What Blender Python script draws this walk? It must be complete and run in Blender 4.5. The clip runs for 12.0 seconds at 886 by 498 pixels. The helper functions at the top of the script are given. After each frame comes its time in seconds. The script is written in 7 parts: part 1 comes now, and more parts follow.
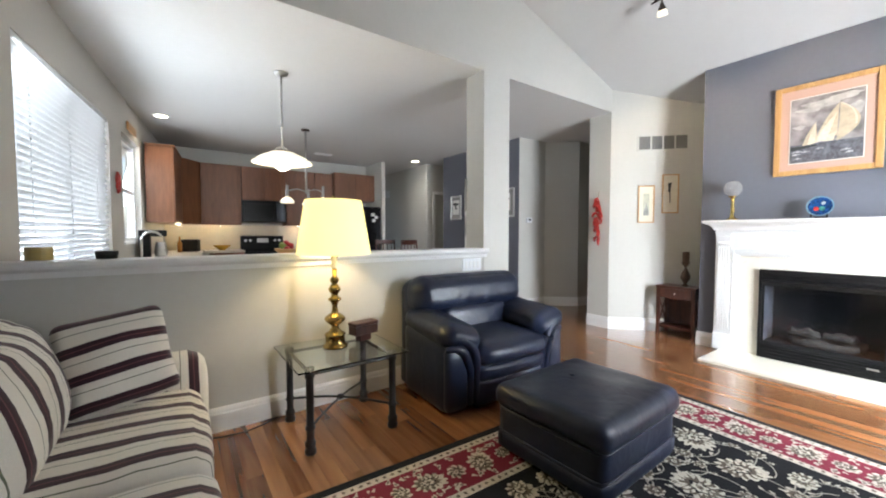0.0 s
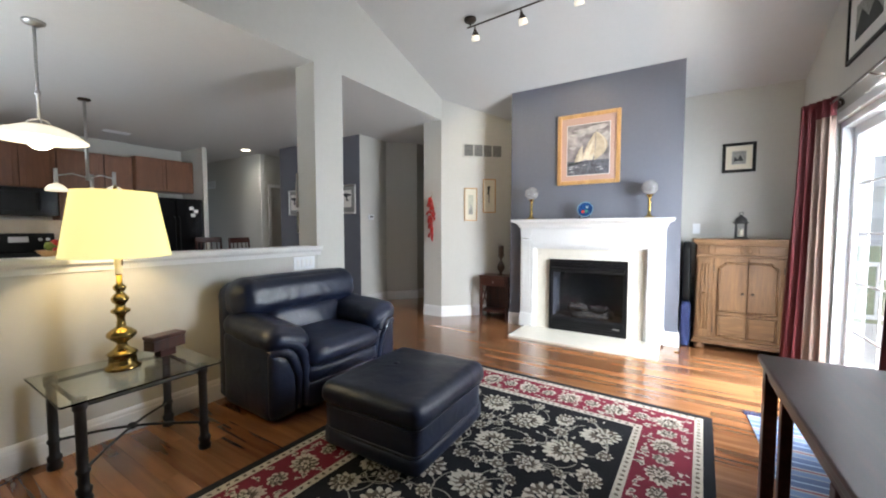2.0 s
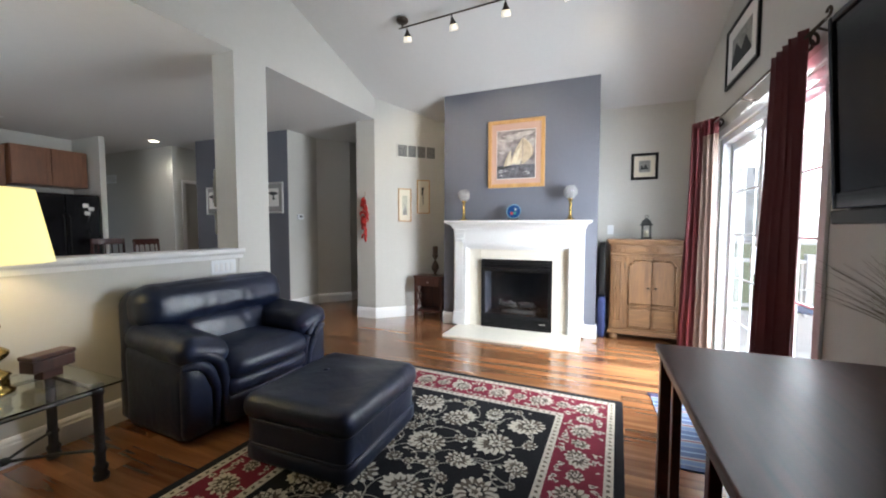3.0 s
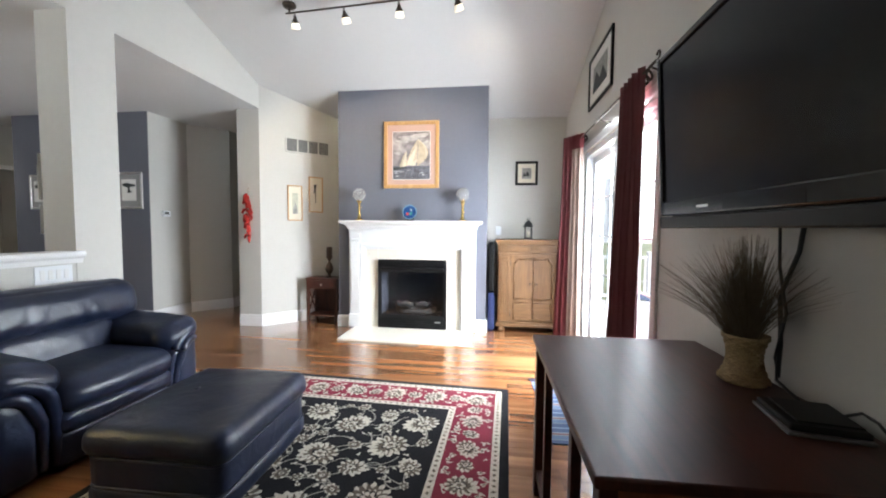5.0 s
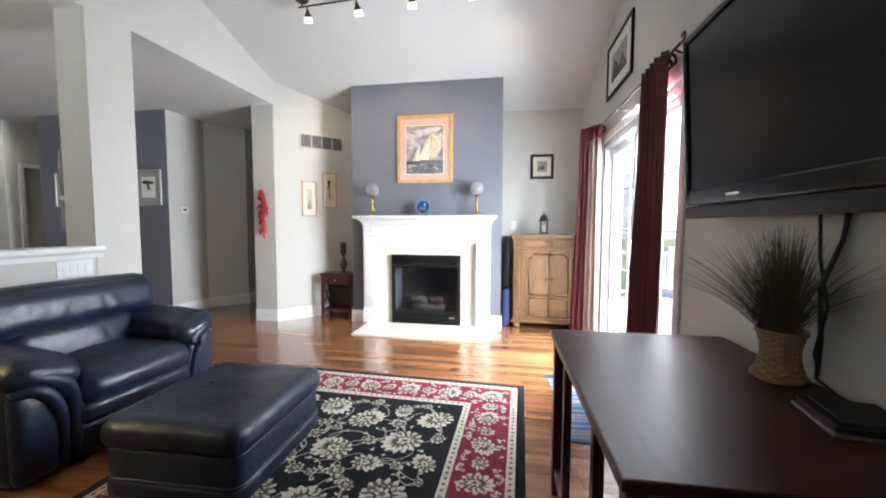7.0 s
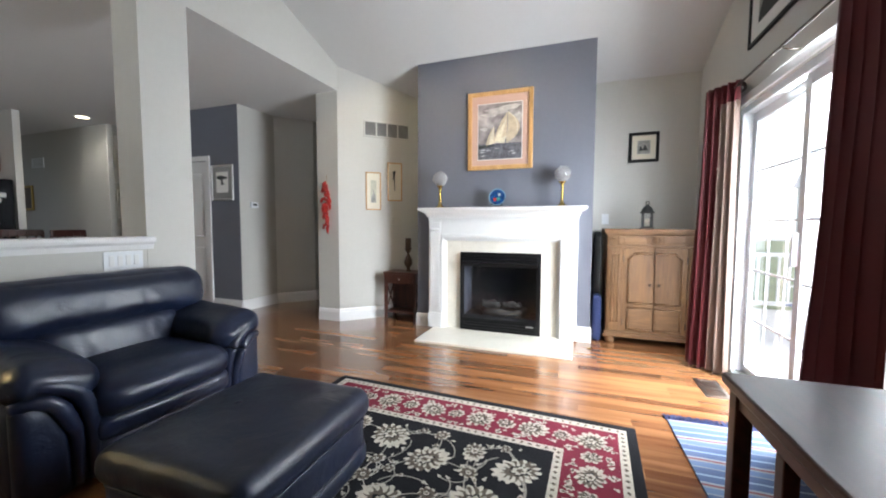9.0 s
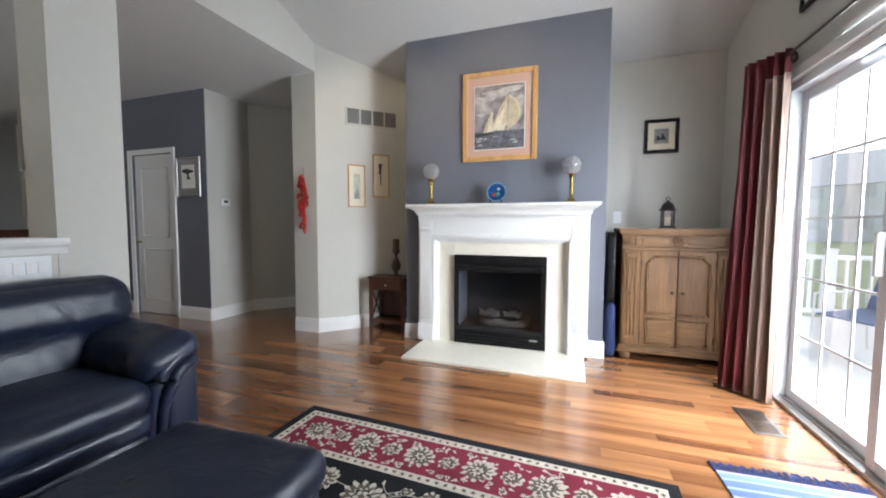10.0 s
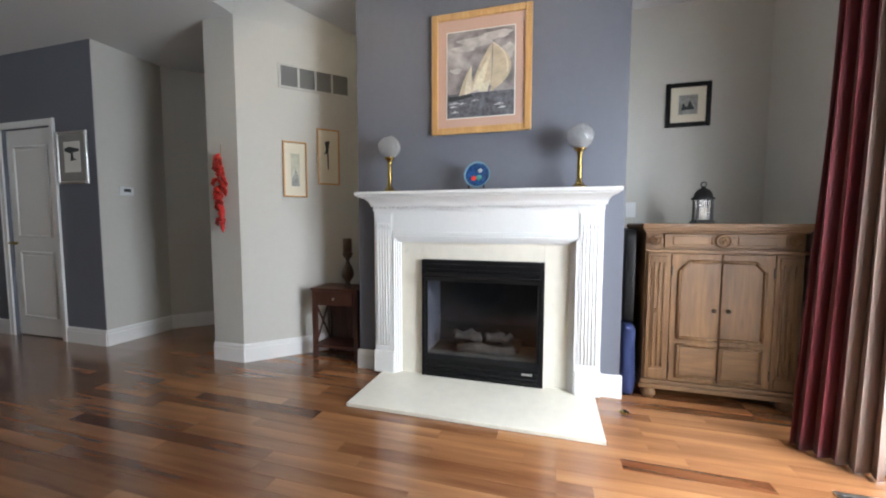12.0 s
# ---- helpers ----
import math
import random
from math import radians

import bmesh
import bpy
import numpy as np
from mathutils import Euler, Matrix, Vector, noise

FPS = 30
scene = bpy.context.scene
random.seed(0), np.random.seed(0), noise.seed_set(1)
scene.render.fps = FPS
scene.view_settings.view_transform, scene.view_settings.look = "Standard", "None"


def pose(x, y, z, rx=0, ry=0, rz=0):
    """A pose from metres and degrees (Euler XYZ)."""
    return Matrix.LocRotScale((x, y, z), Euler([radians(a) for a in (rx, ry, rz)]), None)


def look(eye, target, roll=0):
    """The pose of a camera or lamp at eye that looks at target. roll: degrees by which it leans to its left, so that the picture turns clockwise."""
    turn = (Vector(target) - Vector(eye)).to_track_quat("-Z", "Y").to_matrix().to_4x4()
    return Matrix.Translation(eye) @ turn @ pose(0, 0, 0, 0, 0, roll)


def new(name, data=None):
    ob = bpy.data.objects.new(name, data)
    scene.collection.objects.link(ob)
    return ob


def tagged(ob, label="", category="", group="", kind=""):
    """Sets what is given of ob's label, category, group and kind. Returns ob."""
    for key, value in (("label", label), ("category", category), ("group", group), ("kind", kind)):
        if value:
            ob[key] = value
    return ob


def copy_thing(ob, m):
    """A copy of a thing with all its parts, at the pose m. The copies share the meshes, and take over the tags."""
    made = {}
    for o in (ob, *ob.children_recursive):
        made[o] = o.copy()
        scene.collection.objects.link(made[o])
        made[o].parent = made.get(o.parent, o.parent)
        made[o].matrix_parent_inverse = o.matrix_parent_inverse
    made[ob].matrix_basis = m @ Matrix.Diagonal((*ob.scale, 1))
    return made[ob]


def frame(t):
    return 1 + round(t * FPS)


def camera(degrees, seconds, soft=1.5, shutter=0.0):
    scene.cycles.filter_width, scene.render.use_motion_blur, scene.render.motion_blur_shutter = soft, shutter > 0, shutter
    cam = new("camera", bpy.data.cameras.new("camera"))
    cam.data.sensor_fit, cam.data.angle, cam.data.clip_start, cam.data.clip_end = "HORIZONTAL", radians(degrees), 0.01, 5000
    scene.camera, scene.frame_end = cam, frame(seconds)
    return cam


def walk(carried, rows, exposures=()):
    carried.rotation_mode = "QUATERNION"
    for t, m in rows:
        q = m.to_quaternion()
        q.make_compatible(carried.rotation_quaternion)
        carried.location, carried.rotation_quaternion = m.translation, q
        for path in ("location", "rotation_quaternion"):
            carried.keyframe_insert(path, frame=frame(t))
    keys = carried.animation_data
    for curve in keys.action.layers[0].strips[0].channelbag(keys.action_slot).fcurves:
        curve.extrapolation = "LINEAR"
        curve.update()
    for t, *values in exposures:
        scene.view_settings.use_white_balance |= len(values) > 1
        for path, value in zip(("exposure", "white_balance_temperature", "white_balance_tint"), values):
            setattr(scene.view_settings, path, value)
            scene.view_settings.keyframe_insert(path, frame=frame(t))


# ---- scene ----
cam = camera(99.3, 12.0, soft=2.0)
PATH = [
    (0, (0.337, 0.157, 1.226), (1.497, 1.784, 1.14), 0.0),
    (0.5, (0.361, 0.101, 1.228), (1.684, 1.598, 1.139), 0.0),
    (1, (0.382, 0.062, 1.226), (1.849, 1.424, 1.131), 0.0),
    (1.5, (0.400, 0.022, 1.232), (1.988, 1.234, 1.127), 0.0),
    (2, (0.404, -0.002, 1.237), (2.092, 1.065, 1.13), 0.0),
    (2.5, (0.404, -0.016, 1.247), (2.176, 0.904, 1.138), 0.1),
    (3, (0.412, -0.032, 1.253), (2.256, 0.738, 1.144), 0.1),
    (3.5, (0.417, -0.044, 1.258), (2.317, 0.571, 1.15), 0.2),
    (5.5, (0.429, -0.065, 1.261), (2.415, 0.141, 1.147), 0.4),
    (6, (0.425, -0.066, 1.26), (2.412, 0.128, 1.141), 0.3),
    (6.5, (0.421, -0.064, 1.26), (2.406, 0.149, 1.135), 0.3),
    (7, (0.472, -0.055, 1.238), (2.44, 0.274, 1.112), 0.2),
    (7.5, (0.574, -0.06, 1.212), (2.503, 0.454, 1.088), 0.1),
    (7.7, (0.625, -0.055, 1.203), (2.533, 0.523, 1.08), 0.1),
    (9.3, (1.15, 0.172, 1.155), (3.026, 0.853, 1.03), 0.2),
    (9.5, (1.246, 0.206, 1.152), (3.128, 0.873, 1.027), 0.2),
    (10, (1.5, 0.254, 1.154), (3.385, 0.91, 1.029), 0.2),
    (10.5, (1.744, 0.326, 1.146), (3.636, 0.961, 1.015), 0.2),
    (11, (1.978, 0.395, 1.135), (3.884, 0.985, 1.002), 0.1),
    (11.5, (2.209, 0.429, 1.121), (4.123, 0.992, 0.985), 0.1),
    (12, (2.393, 0.443, 1.134), (4.31, 0.994, 0.997), 0.1),
]
walk(cam, [(t, look(eye, target, roll)) for t, eye, target, roll in PATH],
     exposures=[(t, stops, 6260, 10) for t, stops in ((0.0, 0.06), (1.5, -0.15), (2.5, -0.42), (3.7, -0.37), (5.5, 0.04), (6.5, 0.04), (7.7, -0.09), (9.5, -0.54), (10.5, -0.79), (12.0, -0.86))])

# ---- world, sun and large lights ----
world = bpy.data.worlds.new("overcast_sky")
scene.world = world
world.use_nodes = True
wn = world.node_tree.nodes
sky = wn.new("ShaderNodeTexSky")
sky.sky_type, sky.sun_disc = "NISHITA", False
sky.dust_density = 2.0
sky.sun_elevation, sky.sun_rotation = radians(42.6), radians(184)
wn["Background"].inputs["Strength"].default_value = 0.15
world.node_tree.links.new(sky.outputs[0], wn["Background"].inputs["Color"])


def lamp(name, kind, m, energy, color=(1, 1, 1), **more):
    data = bpy.data.lights.new(name, kind)
    data.energy, data.color = energy, color
    for k, v in more.items():
        if k == "size":
            data.size = v
        if k == "size_y":
            data.shape, data.size_y = "RECTANGLE", v
        if k == "radius":
            data.shadow_soft_size = v
        if k == "angle":
            data.angle = v
        if k == "cone":
            data.spot_size, data.spot_blend = radians(v), 0.6
    ob = new(name, data)
    ob.matrix_world = m
    return ob


lamp("sun", "SUN", look((4.5, -6.4, 5.9), (4, 0, 0)), 5.0, (1, 0.97, 0.93), angle=radians(40))
# daylight through the glazed door and the kitchen windows
lamp("slider_daylight", "AREA", look((3.50, -1.50, 1.32), (3.60, 0.65, 0.0)), 360, (0.90, 0.96, 1.0), size=1.08, size_y=2.0)
lamp("kitchen_window_daylight", "AREA", look((-0.42, 4.08, 1.65), (3, 4.0, 1.2)), 108, (0.90, 0.96, 1.0), size=1.7, size_y=1.3)
lamp("sink_window_daylight", "AREA", look((-0.17, 6.0, 1.65), (3, 6.0, 1.2)), 22, (0.90, 0.96, 1.0), size=0.9, size_y=1.2)

# ---- materials ----
def material(name, base, rough=0.5, metal=0.0, vary=0.06, scale=3.0, fine=60.0, bump=0.0, bump_scale=200.0, coat=0.0, emit=None, spec=0.5):
    """Paint-like surface: broad and fine variation of the base colour, soft relief."""
    m = bpy.data.materials.new(name)
    m.use_nodes = True
    nt = m.node_tree
    b = nt.nodes["Principled BSDF"]
    b.inputs["Roughness"].default_value = rough
    b.inputs["Metallic"].default_value = metal
    b.inputs["Specular IOR Level"].default_value = spec
    b.inputs["Coat Weight"].default_value = coat
    tc = nt.nodes.new("ShaderNodeTexCoord")
    n1 = nt.nodes.new("ShaderNodeTexNoise")
    n1.inputs["Scale"].default_value = scale
    n1.inputs["Detail"].default_value = 4
    n2 = nt.nodes.new("ShaderNodeTexNoise")
    n2.inputs["Scale"].default_value = fine
    n2.inputs["Detail"].default_value = 3
    for n in (n1, n2):
        nt.links.new(tc.outputs["Object"], n.inputs["Vector"])
    add = nt.nodes.new("ShaderNodeMath")
    add.operation = "ADD"
    nt.links.new(n1.outputs[0], add.inputs[0])
    nt.links.new(n2.outputs[0], add.inputs[1])
    ramp = nt.nodes.new("ShaderNodeMapRange")
    ramp.inputs["From Min"].default_value, ramp.inputs["From Max"].default_value = 0.6, 1.4
    ramp.inputs["To Min"].default_value, ramp.inputs["To Max"].default_value = 1 - vary, 1 + vary
    nt.links.new(add.outputs[0], ramp.inputs["Value"])
    mul = nt.nodes.new("ShaderNodeVectorMath")
    mul.operation = "SCALE"
    mul.inputs[0].default_value = base[:3]
    nt.links.new(ramp.outputs[0], mul.inputs["Scale"])
    nt.links.new(mul.outputs[0], b.inputs["Base Color"])
    rr = nt.nodes.new("ShaderNodeMapRange")
    rr.inputs["To Min"].default_value, rr.inputs["To Max"].default_value = max(0.02, rough - 0.06), min(1, rough + 0.06)
    nt.links.new(n1.outputs[0], rr.inputs["Value"])
    nt.links.new(rr.outputs[0], b.inputs["Roughness"])
    if bump:
        nb = nt.nodes.new("ShaderNodeTexNoise")
        nb.inputs["Scale"].default_value = bump_scale
        nb.inputs["Detail"].default_value = 3
        nt.links.new(tc.outputs["Object"], nb.inputs["Vector"])
        bp = nt.nodes.new("ShaderNodeBump")
        bp.inputs["Strength"].default_value = bump
        bp.inputs["Distance"].default_value = 0.004
        nt.links.new(nb.outputs[0], bp.inputs["Height"])
        nt.links.new(bp.outputs[0], b.inputs["Normal"])
    if emit:
        b.inputs["Emission Color"].default_value = (*emit[0], 1)
        b.inputs["Emission Strength"].default_value = emit[1]
    return m


def wood(name, dark, light, axis="Z", rough=0.35, stretch=14.0, scale=5.0, rnd="", coat=0.0, bump=0.15, grain=0.55, tone=0.42, spec=0.5):
    """Grain stretched along one axis; rnd: OBJECT or ISLAND gives each board a tone of its own."""
    m = bpy.data.materials.new(name)
    m.use_nodes = True
    nt = m.node_tree
    b = nt.nodes["Principled BSDF"]
    b.inputs["Coat Weight"].default_value = coat
    b.inputs["Coat Roughness"].default_value = 0.2
    b.inputs["Specular IOR Level"].default_value = spec
    tc = nt.nodes.new("ShaderNodeTexCoord")
    mp = nt.nodes.new("ShaderNodeMapping")
    mp.inputs["Scale"].default_value = [scale if a == axis else scale * stretch for a in "XYZ"]
    nt.links.new(tc.outputs["Object"], mp.inputs["Vector"])
    noise_a = nt.nodes.new("ShaderNodeTexNoise")
    noise_a.inputs["Scale"].default_value = 1.0
    noise_a.inputs["Detail"].default_value = 6
    noise_a.inputs["Distortion"].default_value = 0.6
    noise_b = nt.nodes.new("ShaderNodeTexNoise")
    noise_b.inputs["Scale"].default_value = 0.25
    noise_b.inputs["Detail"].default_value = 3
    src = mp.outputs[0]
    value = None
    if rnd:
        if rnd == "OBJECT":
            info = nt.nodes.new("ShaderNodeObjectInfo")
            value = info.outputs["Random"]
        else:
            info = nt.nodes.new("ShaderNodeNewGeometry")
            value = info.outputs["Random Per Island"]
        sh = nt.nodes.new("ShaderNodeVectorMath")
        sh.operation = "MULTIPLY_ADD"
        sh.inputs[1].default_value = (37, 91, 53)
        nt.links.new(value, sh.inputs[0])
        nt.links.new(src, sh.inputs[2])
        src = sh.outputs[0]
    for n in (noise_a, noise_b):
        nt.links.new(src, n.inputs["Vector"])
    mix = nt.nodes.new("ShaderNodeMath")
    mix.operation = "MULTIPLY_ADD"
    mix.inputs[1].default_value = grain
    nt.links.new(noise_a.outputs[0], mix.inputs[0])
    scl = nt.nodes.new("ShaderNodeMath")
    scl.operation = "MULTIPLY"
    scl.inputs[1].default_value = 1 - grain
    nt.links.new(noise_b.outputs[0], scl.inputs[0])
    nt.links.new(scl.outputs[0], mix.inputs[2])
    fac = mix.outputs[0]
    if rnd:
        plus = nt.nodes.new("ShaderNodeMath")
        plus.operation = "MULTIPLY_ADD"
        plus.inputs[1].default_value = tone
        nt.links.new(value, plus.inputs[0])
        sub = nt.nodes.new("ShaderNodeMath")
        sub.operation = "SUBTRACT"
        sub.inputs[1].default_value = tone / 2
        nt.links.new(fac, sub.inputs[0])
        nt.links.new(sub.outputs[0], plus.inputs[2])
        fac = plus.outputs[0]
    cr = nt.nodes.new("ShaderNodeValToRGB")
    cr.color_ramp.elements[0].position, cr.color_ramp.elements[1].position = 0.28, 0.74
    cr.color_ramp.elements[0].color, cr.color_ramp.elements[1].color = (*dark, 1), (*light, 1)
    nt.links.new(fac, cr.inputs[0])
    nt.links.new(cr.outputs[0], b.inputs["Base Color"])
    rr = nt.nodes.new("ShaderNodeMapRange")
    rr.inputs["To Min"].default_value, rr.inputs["To Max"].default_value = rough - 0.07, rough + 0.09
    nt.links.new(noise_b.outputs[0], rr.inputs["Value"])
    nt.links.new(rr.outputs[0], b.inputs["Roughness"])
    if bump:
        bp = nt.nodes.new("ShaderNodeBump")
        bp.inputs["Strength"].default_value = bump
        bp.inputs["Distance"].default_value = 0.002
        nt.links.new(noise_a.outputs[0], bp.inputs["Height"])
        nt.links.new(bp.outputs[0], b.inputs["Normal"])
    return m


def glass_material(name, tint=(1, 1, 1), rough=0.0):
    m = bpy.data.materials.new(name)
    m.use_nodes = True
    b = m.node_tree.nodes["Principled BSDF"]
    b.inputs["Base Color"].default_value = (*tint, 1)
    b.inputs["Transmission Weight"].default_value = 1.0
    b.inputs["Roughness"].default_value = rough
    b.inputs["IOR"].default_value = 1.45
    return m


def thin_glass(name, gloss=0.08):
    """Thin clear glass: light goes straight on, with a slight gloss."""
    m = bpy.data.materials.new(name)
    m.use_nodes = True
    nt = m.node_tree
    clear = nt.nodes.new("ShaderNodeBsdfTransparent")
    shine = nt.nodes.new("ShaderNodeBsdfGlossy")
    shine.inputs["Roughness"].default_value = 0.05
    mix = nt.nodes.new("ShaderNodeMixShader")
    mix.inputs[0].default_value = gloss
    nt.links.new(clear.outputs[0], mix.inputs[1])
    nt.links.new(shine.outputs[0], mix.inputs[2])
    nt.links.new(mix.outputs[0], nt.nodes["Material Output"].inputs["Surface"])
    return m


M_THINGLASS = thin_glass("thin_clear_glass")
M_WALL = material("greige_wall_paint", (0.545, 0.535, 0.50), 0.75, vary=0.025, scale=1.2, fine=25, bump=0.08, bump_scale=260)
M_BLUE = material("slate_blue_wall_paint", (0.130, 0.137, 0.168), 0.7, vary=0.04, scale=1.2, fine=25, bump=0.08, bump_scale=260)
M_CEIL = material("ceiling_paint", (0.645, 0.645, 0.64), 0.85, vary=0.02, scale=1.0, fine=20, bump=0.1, bump_scale=180)
M_TRIM = material("white_trim_paint", (0.77, 0.77, 0.765), 0.35, vary=0.025, scale=2, fine=40, bump=0.03, bump_scale=90)
M_CREAM = material("cream_marble", (0.76, 0.72, 0.63), 0.3, vary=0.06, scale=4, fine=18)
M_SUB = material("dark_subfloor", (0.03, 0.015, 0.008), 0.8)
M_FLOOR = wood("cherry_floor_board", (0.095, 0.025, 0.0088), (0.40, 0.188, 0.080), "Y", 0.16, 14, 1.6, "OBJECT", 0.8, 0.02, 0.34, 0.26)
M_FLOOR_FAR = wood("cherry_floor_far", (0.095, 0.025, 0.0088), (0.40, 0.188, 0.080), "Y", 0.16, 14, 1.6, "ISLAND", 0.8, 0.02, 0.34, 0.26)
M_BLACK = material("black_iron", (0.012, 0.012, 0.013), 0.45, vary=0.2, bump=0.15, bump_scale=120)
M_GLASS = glass_material("clear_glass")
M_GROUND = material("concrete_patio", (0.75, 0.75, 0.74), 0.9, vary=0.08, scale=1.5, fine=30, bump=0.2, bump_scale=40)


def ramp_stripes(name, axis, period, bands, rough=0.85, vary=0.08):
    """Woven cloth in stripes across one axis; bands: (start, colour) within a period."""
    m = bpy.data.materials.new(name)
    m.use_nodes = True
    nt = m.node_tree
    b = nt.nodes["Principled BSDF"]
    b.inputs["Roughness"].default_value = rough
    b.inputs["Sheen Weight"].default_value = 0.2
    tc = nt.nodes.new("ShaderNodeTexCoord")
    wob = nt.nodes.new("ShaderNodeTexNoise")
    wob.inputs["Scale"].default_value = 3.0
    nt.links.new(tc.outputs["Object"], wob.inputs["Vector"])
    sep = nt.nodes.new("ShaderNodeSeparateXYZ")
    nt.links.new(tc.outputs["Object"], sep.inputs[0])
    add = nt.nodes.new("ShaderNodeMath")
    add.operation = "MULTIPLY_ADD"
    add.inputs[1].default_value = 0.03
    nt.links.new(wob.outputs[0], add.inputs[0])
    nt.links.new(sep.outputs[axis], add.inputs[2])
    div = nt.nodes.new("ShaderNodeMath")
    div.operation = "DIVIDE"
    div.inputs[1].default_value = period
    nt.links.new(add.outputs[0], div.inputs[0])
    fr = nt.nodes.new("ShaderNodeMath")
    fr.operation = "FRACT"
    nt.links.new(div.outputs[0], fr.inputs[0])
    cr = nt.nodes.new("ShaderNodeValToRGB")
    cr.color_ramp.interpolation = "CONSTANT"
    els = cr.color_ramp.elements
    els[0].position, els[0].color = bands[0][0], (*bands[0][1], 1)
    els[1].position, els[1].color = bands[1][0], (*bands[1][1], 1)
    for at, col in bands[2:]:
        e = els.new(at)
        e.color = (*col, 1)
    nt.links.new(fr.outputs[0], cr.inputs[0])
    weave = nt.nodes.new("ShaderNodeTexNoise")
    weave.inputs["Scale"].default_value = 350
    nt.links.new(tc.outputs["Object"], weave.inputs["Vector"])
    mr = nt.nodes.new("ShaderNodeMapRange")
    mr.inputs["To Min"].default_value, mr.inputs["To Max"].default_value = 1 - 2 * vary, 1 + 2 * vary
    nt.links.new(weave.outputs[0], mr.inputs["Value"])
    sc = nt.nodes.new("ShaderNodeVectorMath")
    sc.operation = "SCALE"
    nt.links.new(cr.outputs[0], sc.inputs[0])
    nt.links.new(mr.outputs[0], sc.inputs["Scale"])
    nt.links.new(sc.outputs[0], b.inputs["Base Color"])
    bp = nt.nodes.new("ShaderNodeBump")
    bp.inputs["Strength"].default_value = 0.25
    bp.inputs["Distance"].default_value = 0.002
    nt.links.new(weave.outputs[0], bp.inputs["Height"])
    nt.links.new(bp.outputs[0], b.inputs["Normal"])
    return m


CREAM, MAROON, OLIVE = (0.76, 0.72, 0.64), (0.035, 0.007, 0.015), (0.13, 0.14, 0.09)
BANDS = [(0.0, CREAM), (0.27, OLIVE), (0.30, CREAM), (0.54, MAROON), (0.70, (0.16, 0.05, 0.06)), (0.73, MAROON), (0.89, CREAM)]
M_STRIPE_Y = ramp_stripes("striped_cloth_seat", 1, 0.132, BANDS)
M_STRIPE_Z = ramp_stripes("striped_cloth_back", 2, 0.115, BANDS)
M_STRIPE_X = ramp_stripes("striped_cloth_pillow", 0, 0.125, BANDS)


def leather(name, base, rough, crease=0.35, size=9.0):
    m = material(name, base, rough, vary=0.15, scale=5, fine=40, spec=0.5)
    nt = m.node_tree
    b = nt.nodes["Principled BSDF"]
    tc = nt.nodes.new("ShaderNodeTexCoord")
    big = nt.nodes.new("ShaderNodeTexNoise")
    big.inputs["Scale"].default_value, big.inputs["Detail"].default_value, big.inputs["Distortion"].default_value = size, 4, 1.2
    cell = nt.nodes.new("ShaderNodeTexVoronoi")
    cell.inputs["Scale"].default_value = 180
    fold = nt.nodes.new("ShaderNodeTexNoise")
    fold.inputs["Scale"].default_value, fold.inputs["Detail"].default_value, fold.inputs["Distortion"].default_value = 34, 5, 2.0
    for n in (big, cell, fold):
        nt.links.new(tc.outputs["Object"], n.inputs["Vector"])
    b1 = nt.nodes.new("ShaderNodeBump")
    b1.inputs["Strength"].default_value, b1.inputs["Distance"].default_value = crease, 0.014
    nt.links.new(big.outputs[0], b1.inputs["Height"])
    b2 = nt.nodes.new("ShaderNodeBump")
    b2.inputs["Strength"].default_value, b2.inputs["Distance"].default_value = 0.08, 0.0006
    nt.links.new(cell.outputs[0], b2.inputs["Height"])
    b3 = nt.nodes.new("ShaderNodeBump")
    b3.inputs["Strength"].default_value, b3.inputs["Distance"].default_value = 0.5 * crease, 0.003
    nt.links.new(fold.outputs[0], b3.inputs["Height"])
    nt.links.new(b1.outputs[0], b3.inputs["Normal"])
    nt.links.new(b3.outputs[0], b2.inputs["Normal"])
    nt.links.new(b2.outputs[0], b.inputs["Normal"])
    return m


M_LEATHER = leather("navy_black_leather", (0.0078, 0.0130, 0.0335), 0.36, 0.3)
M_CREASED = leather("creased_navy_leather", (0.0078, 0.0130, 0.0335), 0.34, 0.36, 9.0)
M_BRASS = material("polished_brass", (0.44, 0.31, 0.10), 0.16, 1.0, vary=0.1, scale=12)
M_PEWTER = material("brushed_steel", (0.55, 0.55, 0.54), 0.3, 1.0, vary=0.08)
M_BRONZE = material("dark_bronze", (0.06, 0.045, 0.035), 0.45, 0.7, vary=0.15)
M_DARKWOOD = wood("espresso_wood", (0.020, 0.005, 0.0032), (0.074, 0.018, 0.011), "X", 0.36, 10, 4, bump=0.04, spec=0.32)
M_CHERRYWOOD = wood("cherry_side_table_wood", (0.022, 0.007, 0.0045), (0.088, 0.028, 0.016), "Z", 0.35, 8, 5, bump=0.06)
M_PINE = wood("aged_pine", (0.078, 0.035, 0.013), (0.225, 0.118, 0.046), "Z", 0.5, 9, 6, bump=0.2)
M_PINE_H = wood("aged_pine_rail", (0.078, 0.035, 0.013), (0.225, 0.118, 0.046), "Y", 0.5, 9, 6, bump=0.2)
M_OAKFRAME = wood("honey_frame_wood", (0.42, 0.22, 0.075), (0.62, 0.37, 0.15), "Z", 0.35, 8, 8, bump=0.05)
M_KITCHEN = wood("maple_cabinet_wood", (0.125, 0.048, 0.021), (0.24, 0.098, 0.044), "Z", 0.4, 7, 4, bump=0.05)
